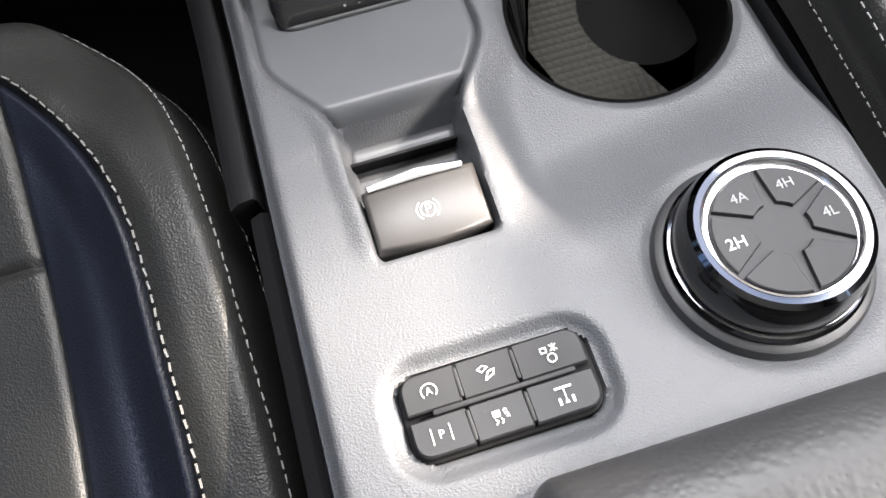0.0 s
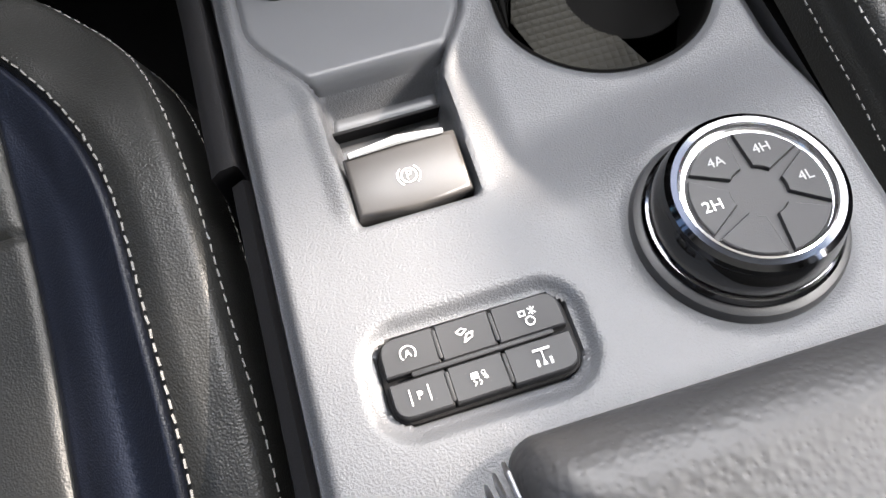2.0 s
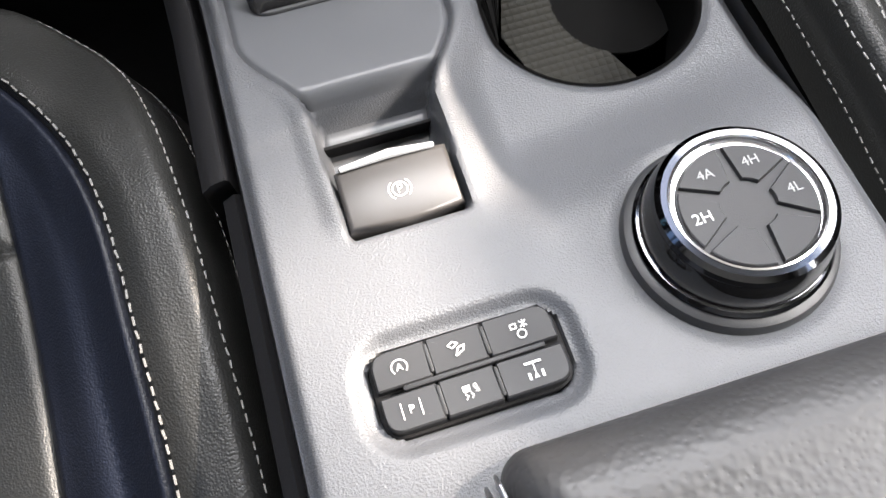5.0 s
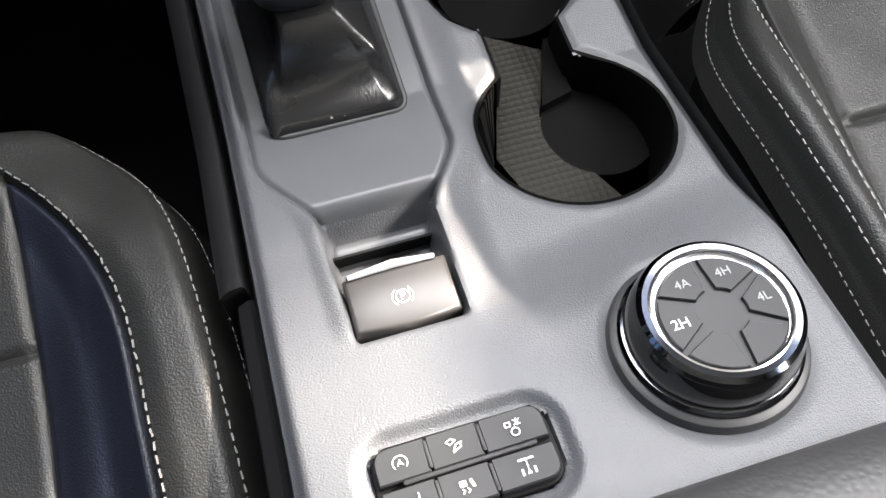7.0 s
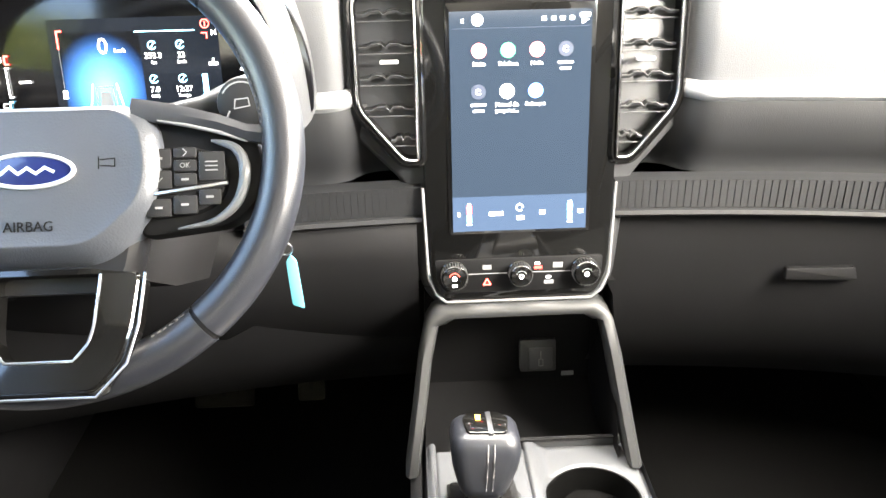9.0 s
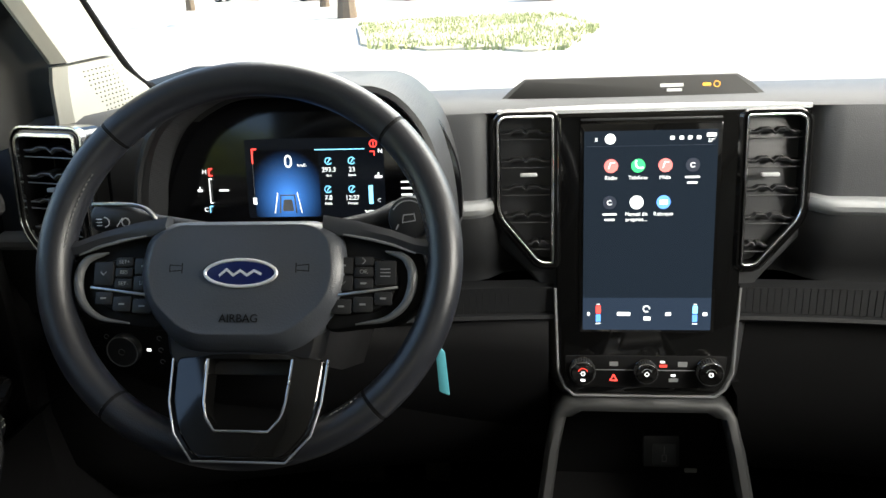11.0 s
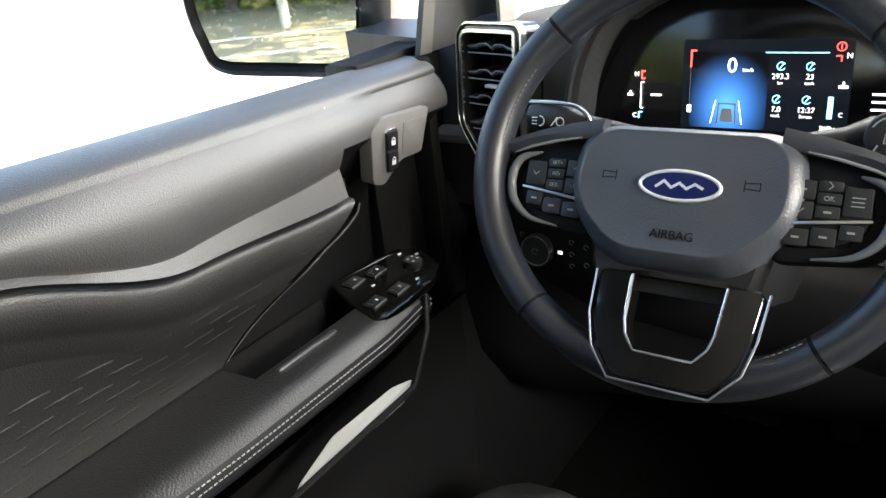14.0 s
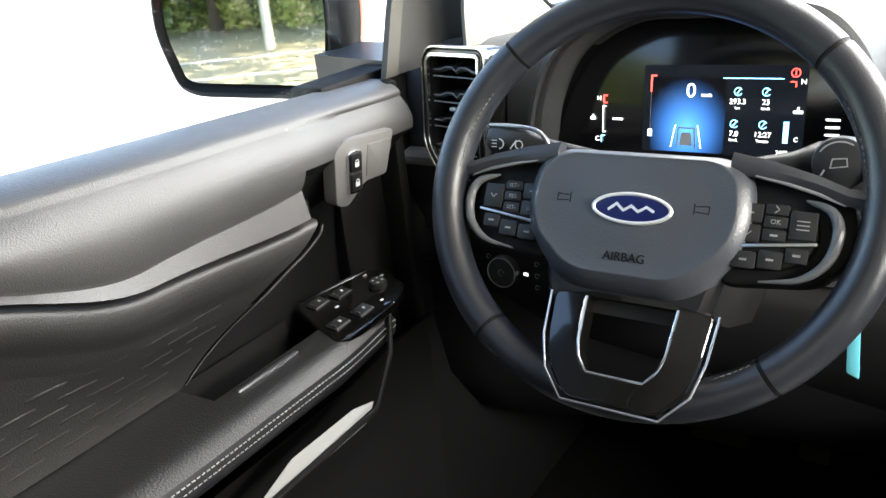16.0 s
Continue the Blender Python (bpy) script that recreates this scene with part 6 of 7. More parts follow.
rows = []
for i in range(60):
    row = []
    for k in range(21):
        t = k / 20
        y1 = insert_front(0.585 - 0.057 * t)
        row.append(insert(-0.95 + (y1 + 0.95) * i / 59, t))
    rows.append(row)
ins = part("insert", loft(rows, closed=False), "door_insert", door, "dark insert with a moulded dash pattern", sharp=60)
for r in range(6):
    for c in range(9):
        y = -0.47 - 0.052 * c - 0.026 * (r % 2)
        z = 0.612 - 0.0135 * r
        if y > insert_front(z) - 0.03:
            continue
        p, q = Vector(door_face(y, z)), Vector(door_face(y - 0.040, z - 0.002))
        sink = Vector((-0.0033, 0, 0))
        part("moulded_dash", tube([p + sink * 0.8, p.lerp(q, 0.10) + sink, p.lerp(q, 0.90) + sink, q + sink * 0.8], [0.0012, 0.0036, 0.0036, 0.0012], 10), "door_insert", ins)
edge = []
for k in range(14):
    z = 0.645 - 0.115 * k / 13
    edge.append(Vector(door_face(insert_front(z), z)) + Vector((0.001, 0.002, 0)))
part("insert_edge", tube(edge, [0.0016] * 7 + [0.0009] * 7, 8), "door_insert", door, "rounded front edge of the insert")
part("insert_side", loft([[p, p + Vector((-0.035, 0.004, 0))] for p in edge], closed=False), "black_plastic", door)
part("front_lower", loft([[(-0.790, y, 0.70), (-0.803, y, 0.60), (-0.808, y, 0.54), (-0.808, y, 0.50)] for y in (-0.60, -0.45, -0.35, -0.25, -0.155)], closed=False), "black_plastic", door, sharp=60)
part("door_end", box((-0.79, -0.157, 0.45), (0.06, 0.02, 0.62), 0.006), "black_plastic", door)


def arm_x(y):
    return -0.693 - 0.009 * sstep(-0.56, -0.80, y) - 0.014 * sstep(-0.40, -0.25, y)


def arm_top(y, t):
    """The armrest pad, from the insert to its stitched inner edge."""
    x0, x1 = -0.800, arm_x(y)
    x = x0 + (x1 - x0) * t
    z = 0.527 - 0.010 * sstep(-0.36, -0.30, y) * 0
    z -= 0.010 * max(0, (t - 0.80) / 0.20) ** 2
    z += 0.003 * math.sin(math.pi * t)
    return (x, y, z)


ya = [-0.95 + (0.95 - 0.515) * i / 40 for i in range(41)]
arm = part("armrest", sheet_rows(arm_top, ya, 16), "arm_leather", door, "padded leather armrest", sharp=60)
yb = [-0.515 + (0.515 - 0.285) * i / 24 for i in range(25)]
part("armrest_front", loft([[arm_top(y, 0.50 + 0.5 * k / 10) for k in range(11)] for y in yb], closed=False), "arm_leather", arm, sharp=60)


def arm_face(y, t):
    x, _, z = arm_top(y, 1.0)
    return (x + 0.006 * math.sin(math.pi * t) - 0.02 * t * t, y, z - 0.040 * t)


part("armrest_face", sheet_rows(arm_face, ya + yb[1:], 8), "leather_black", arm, sharp=60)
part("armrest_nose", loft([[arm_top(-0.285, 0.5 + 0.5 * k / 10) for k in range(11)], [(-0.735 + 0.028 * k / 10, -0.277, 0.505) for k in range(11)]], closed=False), "leather_black", arm, sharp=60)
for off in (0.0045, 0.0115):
    pts = [Vector(arm_top(y, 1.0)) + Vector((0.003, 0, -off)) for y in ya + yb[1:]]
    tagged(part("stitching", stitches(pts, 0.0034, 0.0020, 0.00050, 0.0003), "thread_light", arm, "pale double stitching"), kind="stuff")
part("pull_cup", loft([[(-0.800, y, 0.53), (-0.795, y, 0.47), (-0.742, y, 0.47), (-0.738, y, 0.527)] for y in (-0.515, -0.36)], closed=False), "black_plastic", door)
part("pull_edge", box((-0.7365, -0.452, 0.5295), (0.006, 0.085, 0.005), 0.002), "satin_silver", door, "bright pull edge")
part("lower_face", loft([[(arm_x(y) - 0.012, y, 0.472), (arm_x(y) - 0.045, y, 0.45), (-0.75, y, 0.30), (-0.755, y, 0.0), (-0.78, y, -0.1)] for y in ya + yb[1:] + [-0.16]], closed=False), "black_plastic", door, sharp=60)
# map pocket with a pale inner plate
PK = axes((-0.684, -0.462, 0.462), (0.10, 1, 0.13), (-0.72, 0, 0.69))
part("pocket_plate", plate([(-0.095, -0.016), (0.060, -0.020), (0.085, -0.008), (0.060, 0.000), (-0.025, 0.004), (-0.080, -0.008)], -0.002, 0.002, 0.003, 0.0008, PK), "pocket_grey", door, "pale plate in the door pocket")
part("pocket_rim", tube([PK @ Vector(p) for p in ((-0.10, -0.014, 0.003), (0.08, -0.016, 0.003), (0.10, -0.004, 0.003), (0.14, 0.02, 0.003), (0.17, 0.05, 0.003))], 0.0035, 8), "black_plastic", door)
# window switches
SWD = axes((-0.762, -0.292, 0.540), (0.035, 1, 0.07), (-1, 0.035, 0.10))
bank = part("switch_bank", plate([(-0.084, -0.054), (-0.072, -0.061), (0.013, -0.064), (0.047, -0.050), (0.064, -0.004), (0.052, 0.014), (-0.044, 0.035), (-0.054, 0.028)], -0.008, 0.0, 0.006, 0.002, SWD), "piano_black", door, "glossy window switch panel")
part("bank_edge", tube([SWD @ Vector(p) for p in ((-0.044, 0.036, 0), (0.052, 0.015, 0))], 0.0008, 8), "dark_chrome", bank)
part("bank_edge", tube([SWD @ Vector(p) for p in ((-0.072, -0.062, 0), (0.013, -0.065, 0), (0.047, -0.051, 0))], 0.0010, 8), "dark_chrome", bank)
for x, y in ((-0.036, 0.014), (-0.056, -0.034), (-0.006, 0.006), (-0.022, -0.040)):
    sw = part("window_switch", loft([[(x + dx * 0.0115 * k, y + dy * 0.0085 * k, z) for dx, dy in ((-1, -1), (1, -1), (1, 1), (-1, 1))] for z, k in ((0.0, 1), (0.0018, 1), (0.0026, 0.88))], m=SWD), "button_plastic", bank)
    part("switch_edge", box((x - 0.008, y, 0.0030), (0.0016, 0.0080, 0.0012), 0.0004, SWD), "satin_silver", sw)
    part("symbol", flat(rrect(x + 0.003, y, 0.0025, 0.004), 0.0028, SWD), "white_print", sw)
mk = part("mirror_knob", lathe([(0.011, 0), (0.011, 0.004), (0.0095, 0.007), (0.001, 0.007)], 28, SWD @ Matrix.Translation((0.030, -0.022, 0))), "button_plastic", bank)
for dx, dy in ((0.004, 0.004), (-0.004, 0.004), (0.004, -0.004), (-0.004, -0.004)):
    part("symbol", flat(rrect(0.030 + dx, -0.022 + dy, 0.0025, 0.0025), 0.0074, SWD), "white_print", mk)
for x, y in ((-0.030, -0.010), (0.006, -0.046), (0.050, -0.012), (0.040, 0.006)):
    part("symbol", flat(rrect(x, y, 0.005, 0.003), 0.0004, SWD), "white_print", bank)
# lock switch plate
LK = axes((-0.7375, -0.262, 0.690), (0.06, 1, -0.05), (0.10, 0.03, 1))
plate_l = part("lock_plate", plate([(-0.048, 0.022), (-0.030, 0.034), (0.050, 0.030), (0.036, -0.020), (0.000, -0.020), (-0.030, -0.042), (-0.048, -0.036)], -0.012, 0.006, 0.006, 0.002, LK), "plate_grey", door, "grey switch plate")
part("plate_recess", plate([(0.004, 0.022), (0.044, 0.020), (0.032, -0.015), (0.000, -0.015)], 0.004, 0.0068, 0.003, 0.0005, LK), "plate_grey", plate_l)
part("rocker_rim", plate(rrect(-0.019, -0.004, 0.022, 0.048), 0.005, 0.0085, 0.006, 0.0012, LK), "chrome", plate_l)
for y in (0.007, -0.015):
    rk = part("rocker", plate(rrect(-0.019, y, 0.0175, 0.0205), 0.006, 0.0108, 0.003, 0.001, LK), "black_plastic", plate_l, "black lock rocker")
    part("symbol", merge(flat(rrect(-0.019, y - 0.002, 0.006, 0.005), 0.0110, LK), stroke(arc(-0.019, y + 0.001, 0.0025, 0, 180, 8), 0.0010, LK @ Matrix.Translation((0, 0, 0.0110)))), "white_print", rk)
# window frame: upright post and dark corner panel
part("window_post", loft([[(-0.774, y0, z), (-0.766, y0, z), (-0.763, y0 + 0.020, z), (-0.774, y0 + 0.022, z)] for y0, z in ((-0.161, 0.762), (-0.138, 0.83), (-0.108, 0.907), (-0.118, 0.925))]), "seal", door, "brown-grey window post")
part("corner_panel", loft([[(-0.774, y0, z), (-0.766, y0, z), (-0.752, y1, z), (-0.774, y1 + 0.01, z)] for y0, y1, z in ((-0.139, 0.05, 0.762), (-0.118, 0.055, 0.83), (-0.098, 0.012, 0.90), (-0.100, -0.002, 0.912))]), "pillar_dark", door, "dark corner panel by the mirror", sharp=50)
part("window_frame", loft([[(-0.774, y0, z), (-0.766, y0 - 0.002, z), (-0.748, y0 + 0.02, z), (-0.738, y0 + 0.115, z), (-0.774, y0 + 0.12, z)] for y0, z in ((-0.108, 0.908), (-0.154, 0.965), (-0.265, 1.10), (-0.37, 1.23), (-0.455, 1.335))]), "pillar_dark", door, "black raked window frame beside the pillar", sharp=40)
part("frame_line", tube([(-0.766, -0.106, 0.908), (-0.766, -0.125, 0.93), (-0.766, -0.155, 0.965), (-0.766, -0.266, 1.10), (-0.766, -0.456, 1.335)], 0.004, 8), "seal", door, "brown-grey rubber seal")
part("window_top", box((-0.745, -0.56, 1.335), (0.04, 0.76, 0.03), 0.01), "black_plastic", door)
part("inner_shell", box((-0.832, -0.55, 0.34), (0.02, 0.78, 0.76), 0.004), "black_plastic", door)
part("outer_skin", box((-0.868, -0.55, 0.30), (0.03, 0.80, 0.80), 0.012), "car_paint_red", door, "orange-red painted outer skin")

# passenger door, plain
door_p = thing("passenger_door", (0.79, -0.55, 0.3), "dark padded passenger door", "car door")
part("panel", box((0.775, -0.55, 0.3375), (0.14, 0.78, 0.895), 0.012), "door_insert", door_p)
part("armrest", box((0.735, -0.62, 0.50), (0.09, 0.5, 0.06), 0.02), "door_soft", door_p)
part("corner_panel", loft([[(0.775, -0.160, 0.762), (0.760, -0.160, 0.762), (0.735, 0.02, 0.79), (0.775, 0.03, 0.79)], [(0.775, -0.160, 0.86), (0.760, -0.160, 0.86), (0.735, -0.02, 0.86), (0.775, -0.0, 0.86)], [(0.775, -0.162, 0.97), (0.760, -0.162, 0.97), (0.738, -0.105, 0.97), (0.775, -0.09, 0.97)], [(0.775, -0.17, 1.06), (0.762, -0.17, 1.06), (0.76, -0.135, 1.06), (0.775, -0.135, 1.06)]]), "pillar_dark", door_p, "dark corner panel by the window", sharp=50)

# ---- outside mirror ----
mirror = thing("side_mirror", (-1.0, -0.08, 0.8), "black door mirror reflecting trees and a parking area", "side mirror")
MI = axes((-1.062, -0.100, 0.820), (1, 0.33, 0.0), (0.02, 0.02, 1))
shell = [(-0.124, 0.088), (-0.136, 0.0), (-0.114, -0.080), (-0.086, -0.092), (0.105, -0.106), (0.135, -0.090), (0.150, 0.0), (0.150, 0.075), (0.125, 0.100), (-0.095, 0.100)]
so = smooth_outline(ccw(shell), 0.03, 5)
part("housing", loft([[(p.x, p.y, 0.0) for p in inset(so, 0.0145)], [(p.x, p.y, 0.012) for p in inset(so, 0.006)], [(p.x, p.y, 0.0) for p in inset(so, -0.004)], [(p.x, p.y, -0.03) for p in inset(so, -0.010)], [(p.x * 0.98 + 0.006, p.y * 0.98, -0.085) for p in so]], m=MI), "black_plastic", mirror, "black plastic housing", sharp=50)
part("mirror_cap", loft([[(p.x * 0.985 + 0.006, p.y * 0.985, -0.084) for p in so], [(p.x * 0.97 + 0.012, p.y * 0.96, -0.125) for p in so], [(p.x * 0.85 + 0.02, p.y * 0.85, -0.155) for p in so], [(p.x * 0.5 + 0.03, p.y * 0.5, -0.172) for p in so]], m=MI), "car_paint_red", mirror, "orange-red painted outer cap", sharp=50)
go = inset(so, 0.017)
part("mirror_glass", loft([[(p.x, p.y, -0.002) for p in go], [(p.x, p.y, 0.0035) for p in go]], m=MI), "mirror_silver", mirror, "clear mirror glass", sharp=30)
part("mirror_arm", loft([[(-0.93, -0.10, 0.72), (-0.93, 0.0, 0.72), (-0.93, 0.0, 0.78), (-0.93, -0.10, 0.78)], [(-0.80, -0.12, 0.70), (-0.80, 0.02, 0.70), (-0.80, 0.02, 0.775), (-0.80, -0.12, 0.775)]]), "dark_plastic", mirror)

# ---- outside ----
GZ = -0.72
structure("ground", heightfield(lambda x, y: (x, y, GZ), -900, 900, -900, 900, 150), "asphalt", "pale sunlit asphalt of a parking area")
# soil sheet over the asphalt; its darker colour carries the tree shade
structure("verge", heightfield(lambda x, y: (x + 1.5 * noise.noise(Vector((x * 0.3, y * 0.3, 4))), y + 1.5 * noise.noise(Vector((x * 0.3, y * 0.3, 8))), GZ + 0.003), -16, 3.0, -40, -5.5, 0.8), "shaded_verge_soil", "dry soil and leaf litter, darkened for the trees' shade")
lines = bmesh.new()
for k in range(5):
    bmesh.ops.create_cube(lines, size=1.0, matrix=Matrix.Translation((-4.4, -4.0 - 2.6 * k, GZ + 0.010)) @ Matrix.Diagonal((4.6, 0.12, 0.008, 1)))
tagged(part("parking_lines", lines, "road_paint", None, "white painted bay lines on asphalt"), kind="structure")


def blades(area, n, h, name, mat, label):
    bm = bmesh.new()
    verts, faces = [], []
    for _ in range(n):
        x, y = area()
        a, l = random.uniform(0, 6.28), h * random.uniform(0.5, 1.2)
        w = 0.03 * random.uniform(0.6, 1.6)
        dx, dy = math.cos(a) * w, math.sin(a) * w
        k = len(verts)
        lean = (random.uniform(-0.5, 0.5) * l, random.uniform(-0.5, 0.5) * l)
        verts += [(x - dx, y - dy, GZ), (x + dx, y + dy, GZ), (x + lean[0], y + lean[1], GZ + l)]
        faces.append((k, k + 1, k + 2))
    me = bpy.data.meshes.new(name)
    me.from_pydata(verts, [], faces)
    me.materials.append(MATS[mat])
    return tagged(new(name, me), label, kind="stuff")


BED = [(-3.7, 16.4), (0.5, 14.8), (1.6, 20.0), (0.6, 26.5), (-5.6, 24.5)]


def island():
    while True:
        x, y = random.uniform(-6, 2), random.uniform(14.5, 27)
        ins = [(b[0] - a[0]) * (y - a[1]) - (b[1] - a[1]) * (x - a[0]) > 0.3 for a, b in zip(BED, BED[1:] + BED[:1])]
        if all(ins) and noise.noise(Vector((x * 0.7, y * 0.4, 2))) > random.uniform(-0.6, 0.45):
            return x, y


soil = [p + Vector((noise.noise(Vector((p.x, p.y, 3))), 0.9 * noise.noise(Vector((p.x, p.y, 9))))) * 0.8 for p in smooth_outline(ccw(BED), 1.6, 9)]
structure("planting_bed", loft([[(p.x, p.y, GZ - 0.02) for p in soil], [(p.x, p.y, GZ + 0.05) for p in soil], [(p.x, p.y, GZ + 0.07) for p in inset(soil, 0.1)]]), "leaf_litter", "low bed with leaf litter")
blades(island, 6000, 0.16, "island_grass", "grass", "patchy green grass on the planted island")


def tree(x, y, h, r, crown_r, name="tree", trunk="bark", leaf="leaf", n=900, label="broad leafy tree with a rough brown trunk", low=0.45):
    t = thing(name, (x, y, GZ), label, "tree", "trees round the parking area")
    lean = random.uniform(-0.3, 0.3)
    tp = [Vector((x + lean * k * k * 0.3, y, GZ + h * k)) for k in (0, 0.1, 0.25, 0.4, 0.6, 0.8, 1)]
    limbs = [tube(tp, [r * 1.25, r, r * 0.9, r * 0.8, r * 0.55, r * 0.3, r * 0.08], 9)]
    tips = [tp[-1], tp[-2]]
    for _ in range(7):
        k = random.uniform(low, 0.85)
        b = Vector((x + lean * k * k * 0.3, y, GZ + h * k))
        a = random.uniform(0, 6.28)
        e = b + Vector((math.cos(a) * crown_r * 0.8, math.sin(a) * crown_r * 0.8, h * random.uniform(0.05, 0.25)))
        limbs.append(tube([b, b.lerp(e, 0.5) + Vector((0, 0, 0.2)), e], [r * 0.35, r * 0.22, r * 0.06], 6))
        tips += [e, b.lerp(e, 0.6)]
    part("trunk", merge(*limbs), trunk, t)
    verts, faces = [], []
    for _ in range(n):
        c = random.choice(tips) + Vector((random.gauss(0, 1), random.gauss(0, 1), random.gauss(0, 0.7))) * crown_r * 0.36
        s = random.uniform(0.10, 0.26) * (0.6 + crown_r * 0.12)
        q = Euler((random.uniform(-1, 1), random.uniform(-1, 1), random.uniform(0, 6.28))).to_matrix()
        k = len(verts)
        for px, py in ((-1, 0), (0, -0.45), (1, 0), (0, 0.45)):
            verts.append(c + q @ Vector((px * s, py * s, 0.12 * s * (px * px))))
        faces.append((k, k + 1, k + 2, k + 3))
    me = bpy.data.meshes.new("crown")
    me.from_pydata(verts, [], faces)
    me.materials.append(MATS[leaf])
    ob = new("crown", me)
    ob.parent = t
    ob.matrix_parent_inverse = Matrix.Translation(-HOME[t])
    return t


random.seed(5)
tree(-6.8, 28.5, 8.5, 0.30, 3.0, low=0.55)
for k in range(8):
    tree(-9.8 + 1.15 * k + 0.6 * (k % 2), -22.0 - 3.0 * (k % 3), 7.0 + (k * 37 % 5) * 0.6, 0.15, 2.6, leaf="leaf" if k % 3 else "leaf_light", n=6500, low=0.05, label="dense leafy tree beside the parking area")
for k in range(5):
    tree(-9.5 - 0.7 * (k % 2), -8.0 - 3.4 * k, 7.0, 0.16, 2.6, n=4500, low=0.15, leaf="leaf_light" if k % 2 else "leaf", label="dense leafy tree beside the parking area")
# five trees added to shade the ground that the mirror shows
for k, (x, y) in enumerate(((-3.0, -9.5), (-5.5, -13.0), (-1.2, -15.0), (-4.6, -18.5), (0.8, -20.0))):
    tree(x + 6.5, y, 8.5, 0.13, 3.6, n=2600, low=0.5, leaf="leaf_light" if k % 2 else "leaf", label="tall tree added to shade the ground behind the car")
for k in range(4):
    tree(-14.0 + 4.5 * k, -38.0 - (k % 2) * 4, 9.0, 0.2, 3.8, n=2200, low=0.10, leaf="leaf_light" if k % 2 else "leaf")
for k, (x, y) in enumerate(((-3.4, -15.5), (-7.2, -21.0))):
    post = thing("pale_trunk", (x, y, GZ), "slender pale trunk at the edge of the parking area", "tree trunk")
    part("trunk", tube([(x, y, GZ), (x + 0.05, y, 2), (x - 0.1, y, 5)], [0.10, 0.08, 0.06], 9), "pale_trunk", post)


def bush(x, y, h, r, leaf):
    """A dense bush that leafs from the ground up."""
    t = thing("bush", (x, y, GZ), "dense yellow-green bush at the edge of the parking area", "bush", "hedge behind the bays")
    stems = [tube([(x, y, GZ), (x + 0.3 * math.cos(a), y + 0.3 * math.sin(a), GZ + h * 0.4), (x + r * 0.6 * math.cos(a), y + r * 0.6 * math.sin(a), GZ + h * 0.8)], [0.05, 0.035, 0.01], 6) for a in (0.3, 1.9, 3.4, 5.0)]
    part("stems", merge(*stems), "bark", t)
    verts, faces = [], []
    for _ in range(3200):
        a, k = random.uniform(0, 6.28), random.random() ** 0.5
        z = random.random()
        rr = r * (0.55 + 0.6 * math.sin(math.pi * (0.15 + 0.75 * z))) * (1 + 0.3 * noise.noise(Vector((3 * math.cos(a) + x, 3 * math.sin(a), z * 4))))
        c = Vector((x + rr * k * math.cos(a), y + rr * k * math.sin(a), GZ + 0.05 + h * z))
        s = random.uniform(0.05, 0.12)
        q = Euler((random.uniform(-1.2, 1.2), random.uniform(-1.2, 1.2), random.uniform(0, 6.28))).to_matrix()
        i = len(verts)
        for px, py in ((-1, 0), (0, -0.5), (1, 0), (0, 0.5)):
            verts.append(c + q @ Vector((px * s, py * s, 0.12 * s * px * px)))
        faces.append((i, i + 1, i + 2, i + 3))
    me = bpy.data.meshes.new("foliage")
    me.from_pydata(verts, [], faces)
    me.materials.append(MATS[leaf])
    ob = new("foliage", me)
    ob.parent = t
    ob.matrix_parent_inverse = Matrix.Translation(-HOME[t])


random.seed(8)
for k in range(10):
    bush(-7.4 + 0.92 * k + random.uniform(-0.2, 0.2), -24.0 + 0.75 * k + random.uniform(-0.5, 0.5), random.uniform(3.2, 5.0), random.uniform(0.9, 1.3), "leaf_light" if k % 2 else "leaf")


def litter():
    return random.uniform(-10, 1.0), random.uniform(-32, -13)


blades(litter, 1500, 0.05, "fallen_leaves", "leaf_litter", "dry leaves and weeds along the edge of the asphalt")


def far_car(x, y, turn, paint, label):
    """A parked car far off: body, cabin, windows, four wheels."""
    t = thing("parked_car", (x, y, GZ), label, "car", "parked cars")
    m = pose(x, y, GZ, 0, 0, turn)
    body = [[(-2.1, s * w, 0.35), (-2.15, s * w, 0.75), (-1.3, s * w, 0.90), (1.0, s * w, 0.88), (2.0, s * w, 0.70), (2.1, s * w, 0.35)] for s, w in ((-1, 0.78), (-1, 0.86), (1, 0.86), (1, 0.78))]
    part("body", loft(body, m=m), paint, t)
    cab = [[(-1.5, s * w, 0.88), (-1.1, s * w * 0.82, 1.42), (0.2, s * w * 0.82, 1.44), (1.0, s * w, 0.88)] for s, w in ((-1, 0.80), (1, 0.80))]
    part("cabin", loft(cab, m=m), paint, t)
    for s in (-1, 1):
        part("side_window", loft([[(-1.25, s * 0.80, 0.95), (-1.0, s * 0.70, 1.34), (0.15, s * 0.70, 1.36), (0.75, s * 0.80, 0.95)], [(-1.25, s * 0.81, 0.95), (-1.0, s * 0.71, 1.34), (0.15, s * 0.71, 1.36), (0.75, s * 0.81, 0.95)]], m=m), "piano_black", t)
    for wx in (-1.3, 1.3):
        for s in (-1, 1):
            wm = m @ Matrix.Translation((wx, s * 0.80, 0.32)) @ pose(0, 0, 0, 90, 0, 0)
            w = part("wheel", lathe([(0.20, -0.1), (0.31, -0.1), (0.32, -0.06), (0.32, 0.06), (0.31, 0.1), (0.20, 0.1)], 20, wm), "tyre", t)
            part("rim", lathe([(0.001, -0.104), (0.2, -0.104), (0.2, 0.104), (0.001, 0.104)], 16, wm), "satin_silver", w)


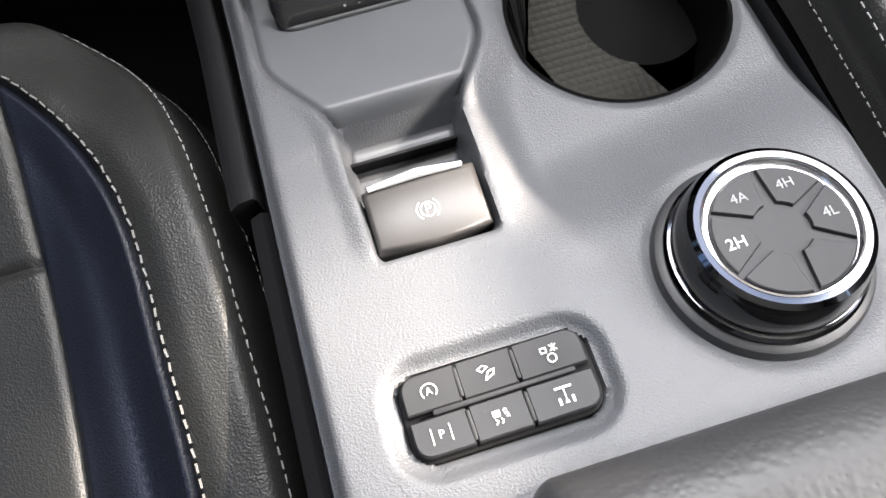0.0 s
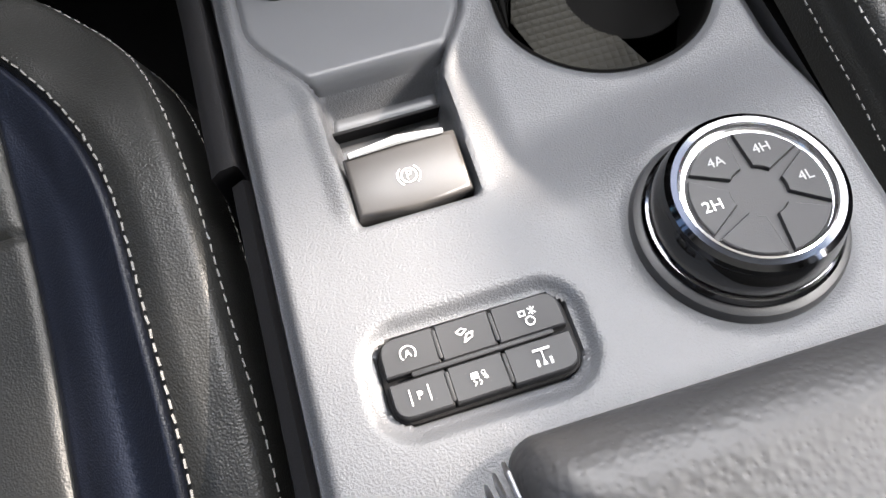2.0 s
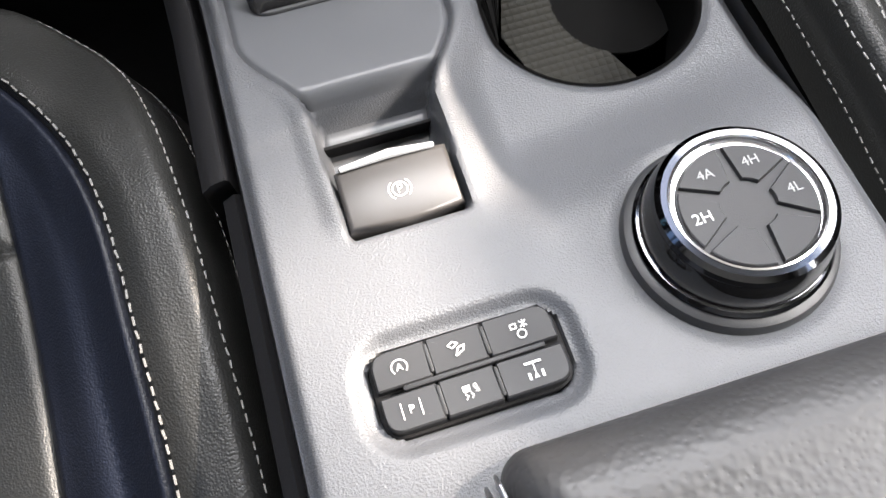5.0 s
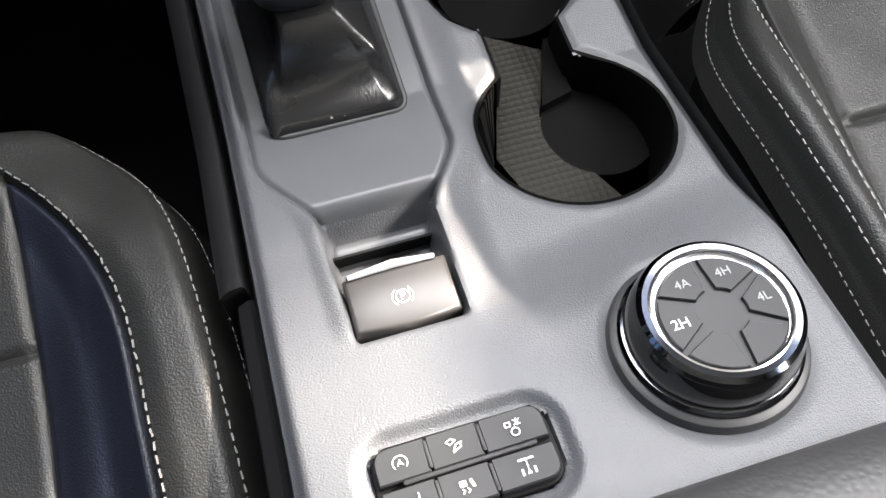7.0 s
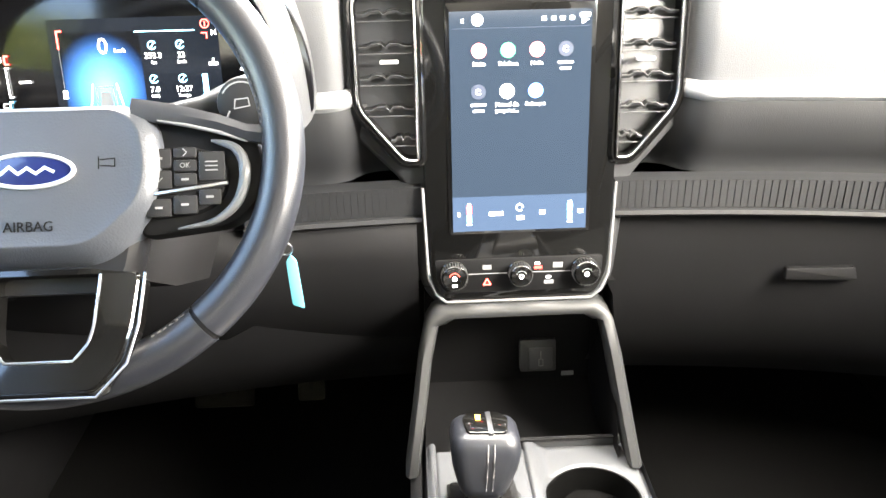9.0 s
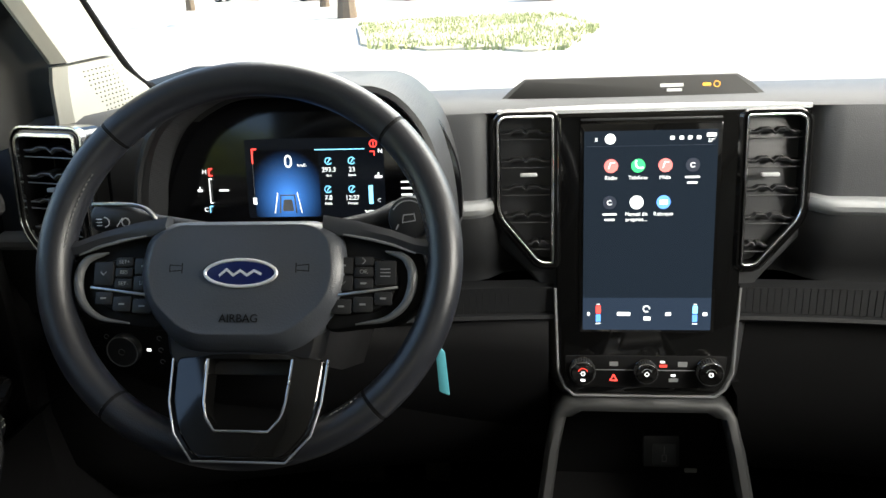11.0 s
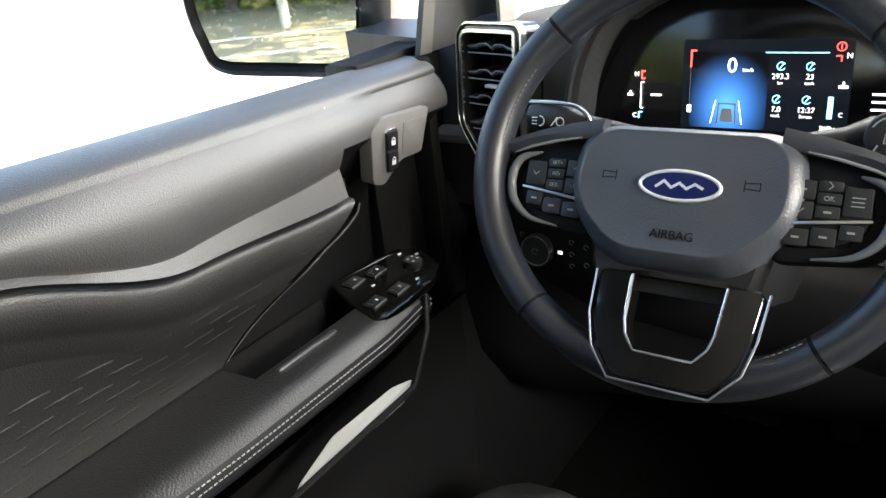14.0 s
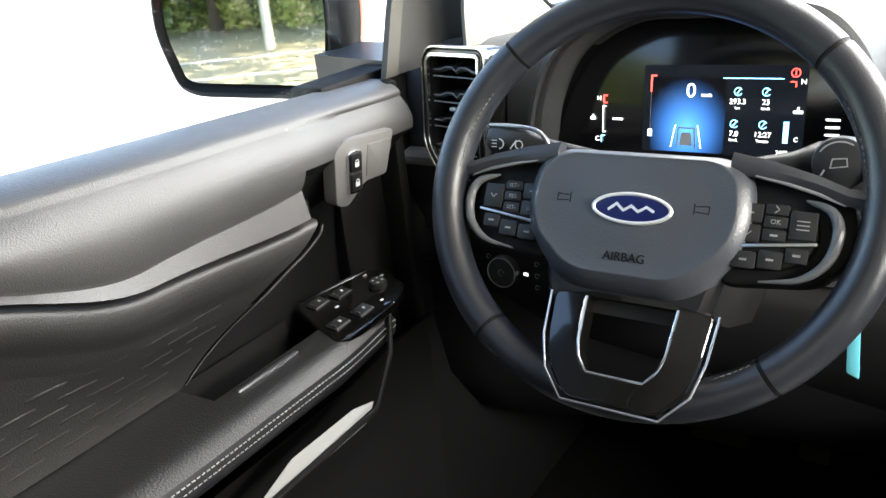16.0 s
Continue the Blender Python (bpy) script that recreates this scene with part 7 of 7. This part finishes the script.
for x, y, turn, paint in ((1.8, 36, 4, "car_paint_white"), (8.0, 35, -3, "car_paint_grey"), (-5.2, 42, 0, "car_paint_grey"), (-12.0, 47, 2, "car_paint_white"), (-19.0, 52, 0, "car_paint_grey"), (14.5, 34, 0, "car_paint_white")):
    far_car(x, y, turn, paint, "parked car across the sunlit lot")
for x, y in ((-17.5, 40.0), (-10.0, 38.0), (14.0, 40.0)):
    tree(x, y, 8.0, 0.2, 3.2, low=0.6)


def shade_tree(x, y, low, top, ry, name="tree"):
    """Tall unseen tree to shade the cabin; wide crown begins well above the roofs."""
    t = thing(name, (x, y, GZ), "unseen tall tree, its wide dense crown added to shade the cabin", "tree", "trees round the parking area")
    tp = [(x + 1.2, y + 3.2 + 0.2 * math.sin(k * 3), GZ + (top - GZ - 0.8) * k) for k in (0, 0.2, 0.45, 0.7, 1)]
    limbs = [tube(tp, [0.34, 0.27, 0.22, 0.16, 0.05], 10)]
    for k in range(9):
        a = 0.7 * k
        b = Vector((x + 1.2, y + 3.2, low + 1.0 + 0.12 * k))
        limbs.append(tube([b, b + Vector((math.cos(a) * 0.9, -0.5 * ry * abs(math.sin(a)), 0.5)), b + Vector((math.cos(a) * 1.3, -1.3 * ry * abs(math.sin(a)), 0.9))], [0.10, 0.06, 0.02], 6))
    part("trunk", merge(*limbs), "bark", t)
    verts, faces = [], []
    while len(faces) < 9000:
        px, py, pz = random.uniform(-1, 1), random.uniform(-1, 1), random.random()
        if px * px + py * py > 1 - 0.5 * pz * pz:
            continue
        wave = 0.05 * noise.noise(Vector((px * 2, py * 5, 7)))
        # the underside follows the sun's slope, to bound the patch of sun
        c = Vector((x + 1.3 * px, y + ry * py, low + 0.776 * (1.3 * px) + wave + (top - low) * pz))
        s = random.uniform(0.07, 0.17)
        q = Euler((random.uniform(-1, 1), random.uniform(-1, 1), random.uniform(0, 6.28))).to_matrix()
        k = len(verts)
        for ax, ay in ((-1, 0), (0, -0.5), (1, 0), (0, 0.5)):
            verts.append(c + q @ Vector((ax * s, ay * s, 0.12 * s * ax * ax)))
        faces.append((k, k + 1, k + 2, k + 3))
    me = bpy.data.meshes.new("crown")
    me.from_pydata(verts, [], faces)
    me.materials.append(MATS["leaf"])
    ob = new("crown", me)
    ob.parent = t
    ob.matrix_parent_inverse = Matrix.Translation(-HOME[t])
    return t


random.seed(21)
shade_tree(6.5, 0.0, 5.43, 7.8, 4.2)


def shade_round_tree(x, y, z, rx, ry, rz):
    """A lower unseen tree, added so its full round crown cuts the sun patch."""
    t = thing("tree", (x, y, GZ), "unseen round leafy tree, added to cut the sun on the console", "tree", "trees round the parking area")
    limbs = [tube([(x, y, GZ), (x + 0.05, y, GZ + 1.0), (x - 0.04, y + 0.1, z), (x, y, z + 0.6 * rz)], [0.2, 0.16, 0.11, 0.03], 9)]
    for k in range(8):
        a = 0.8 * k
        limbs.append(tube([(x, y, z - 0.7 * rz + 0.1 * k), (x + 0.4 * rx * math.cos(a), y + 0.4 * ry * math.sin(a), z - 0.2 * rz + 0.12 * k), (x + 0.8 * rx * math.cos(a), y + 0.8 * ry * math.sin(a), z + 0.1 * k)], [0.07, 0.045, 0.012], 6))
    part("trunk", merge(*limbs), "bark", t)
    verts, faces = [], []
    while len(faces) < 8000:
        d = Vector((random.gauss(0, 1), random.gauss(0, 1), random.gauss(0, 1))).normalized()
        r = random.random() ** 0.28 * (0.97 + 0.05 * noise.noise(d * 3.1))
        c = Vector((x + rx * r * d.x, y + ry * r * d.y, z + rz * r * d.z))
        s = random.uniform(0.05, 0.12)
        q = Euler((random.uniform(-1, 1), random.uniform(-1, 1), random.uniform(0, 6.28))).to_matrix()
        k = len(verts)
        for ax, ay in ((-1, 0), (0, -0.5), (1, 0), (0, 0.5)):
            verts.append(c + q @ Vector((ax * s, ay * s, 0.12 * s * ax * ax)))
        faces.append((k, k + 1, k + 2, k + 3))
    me = bpy.data.meshes.new("crown")
    me.from_pydata(verts, [], faces)
    me.materials.append(MATS["leaf"])
    ob = new("crown", me)
    ob.parent = t
    ob.matrix_parent_inverse = Matrix.Translation(-HOME[t])


random.seed(4)
shade_round_tree(3.0, -0.50, 1.73, 0.5, 1.0, 1.03)
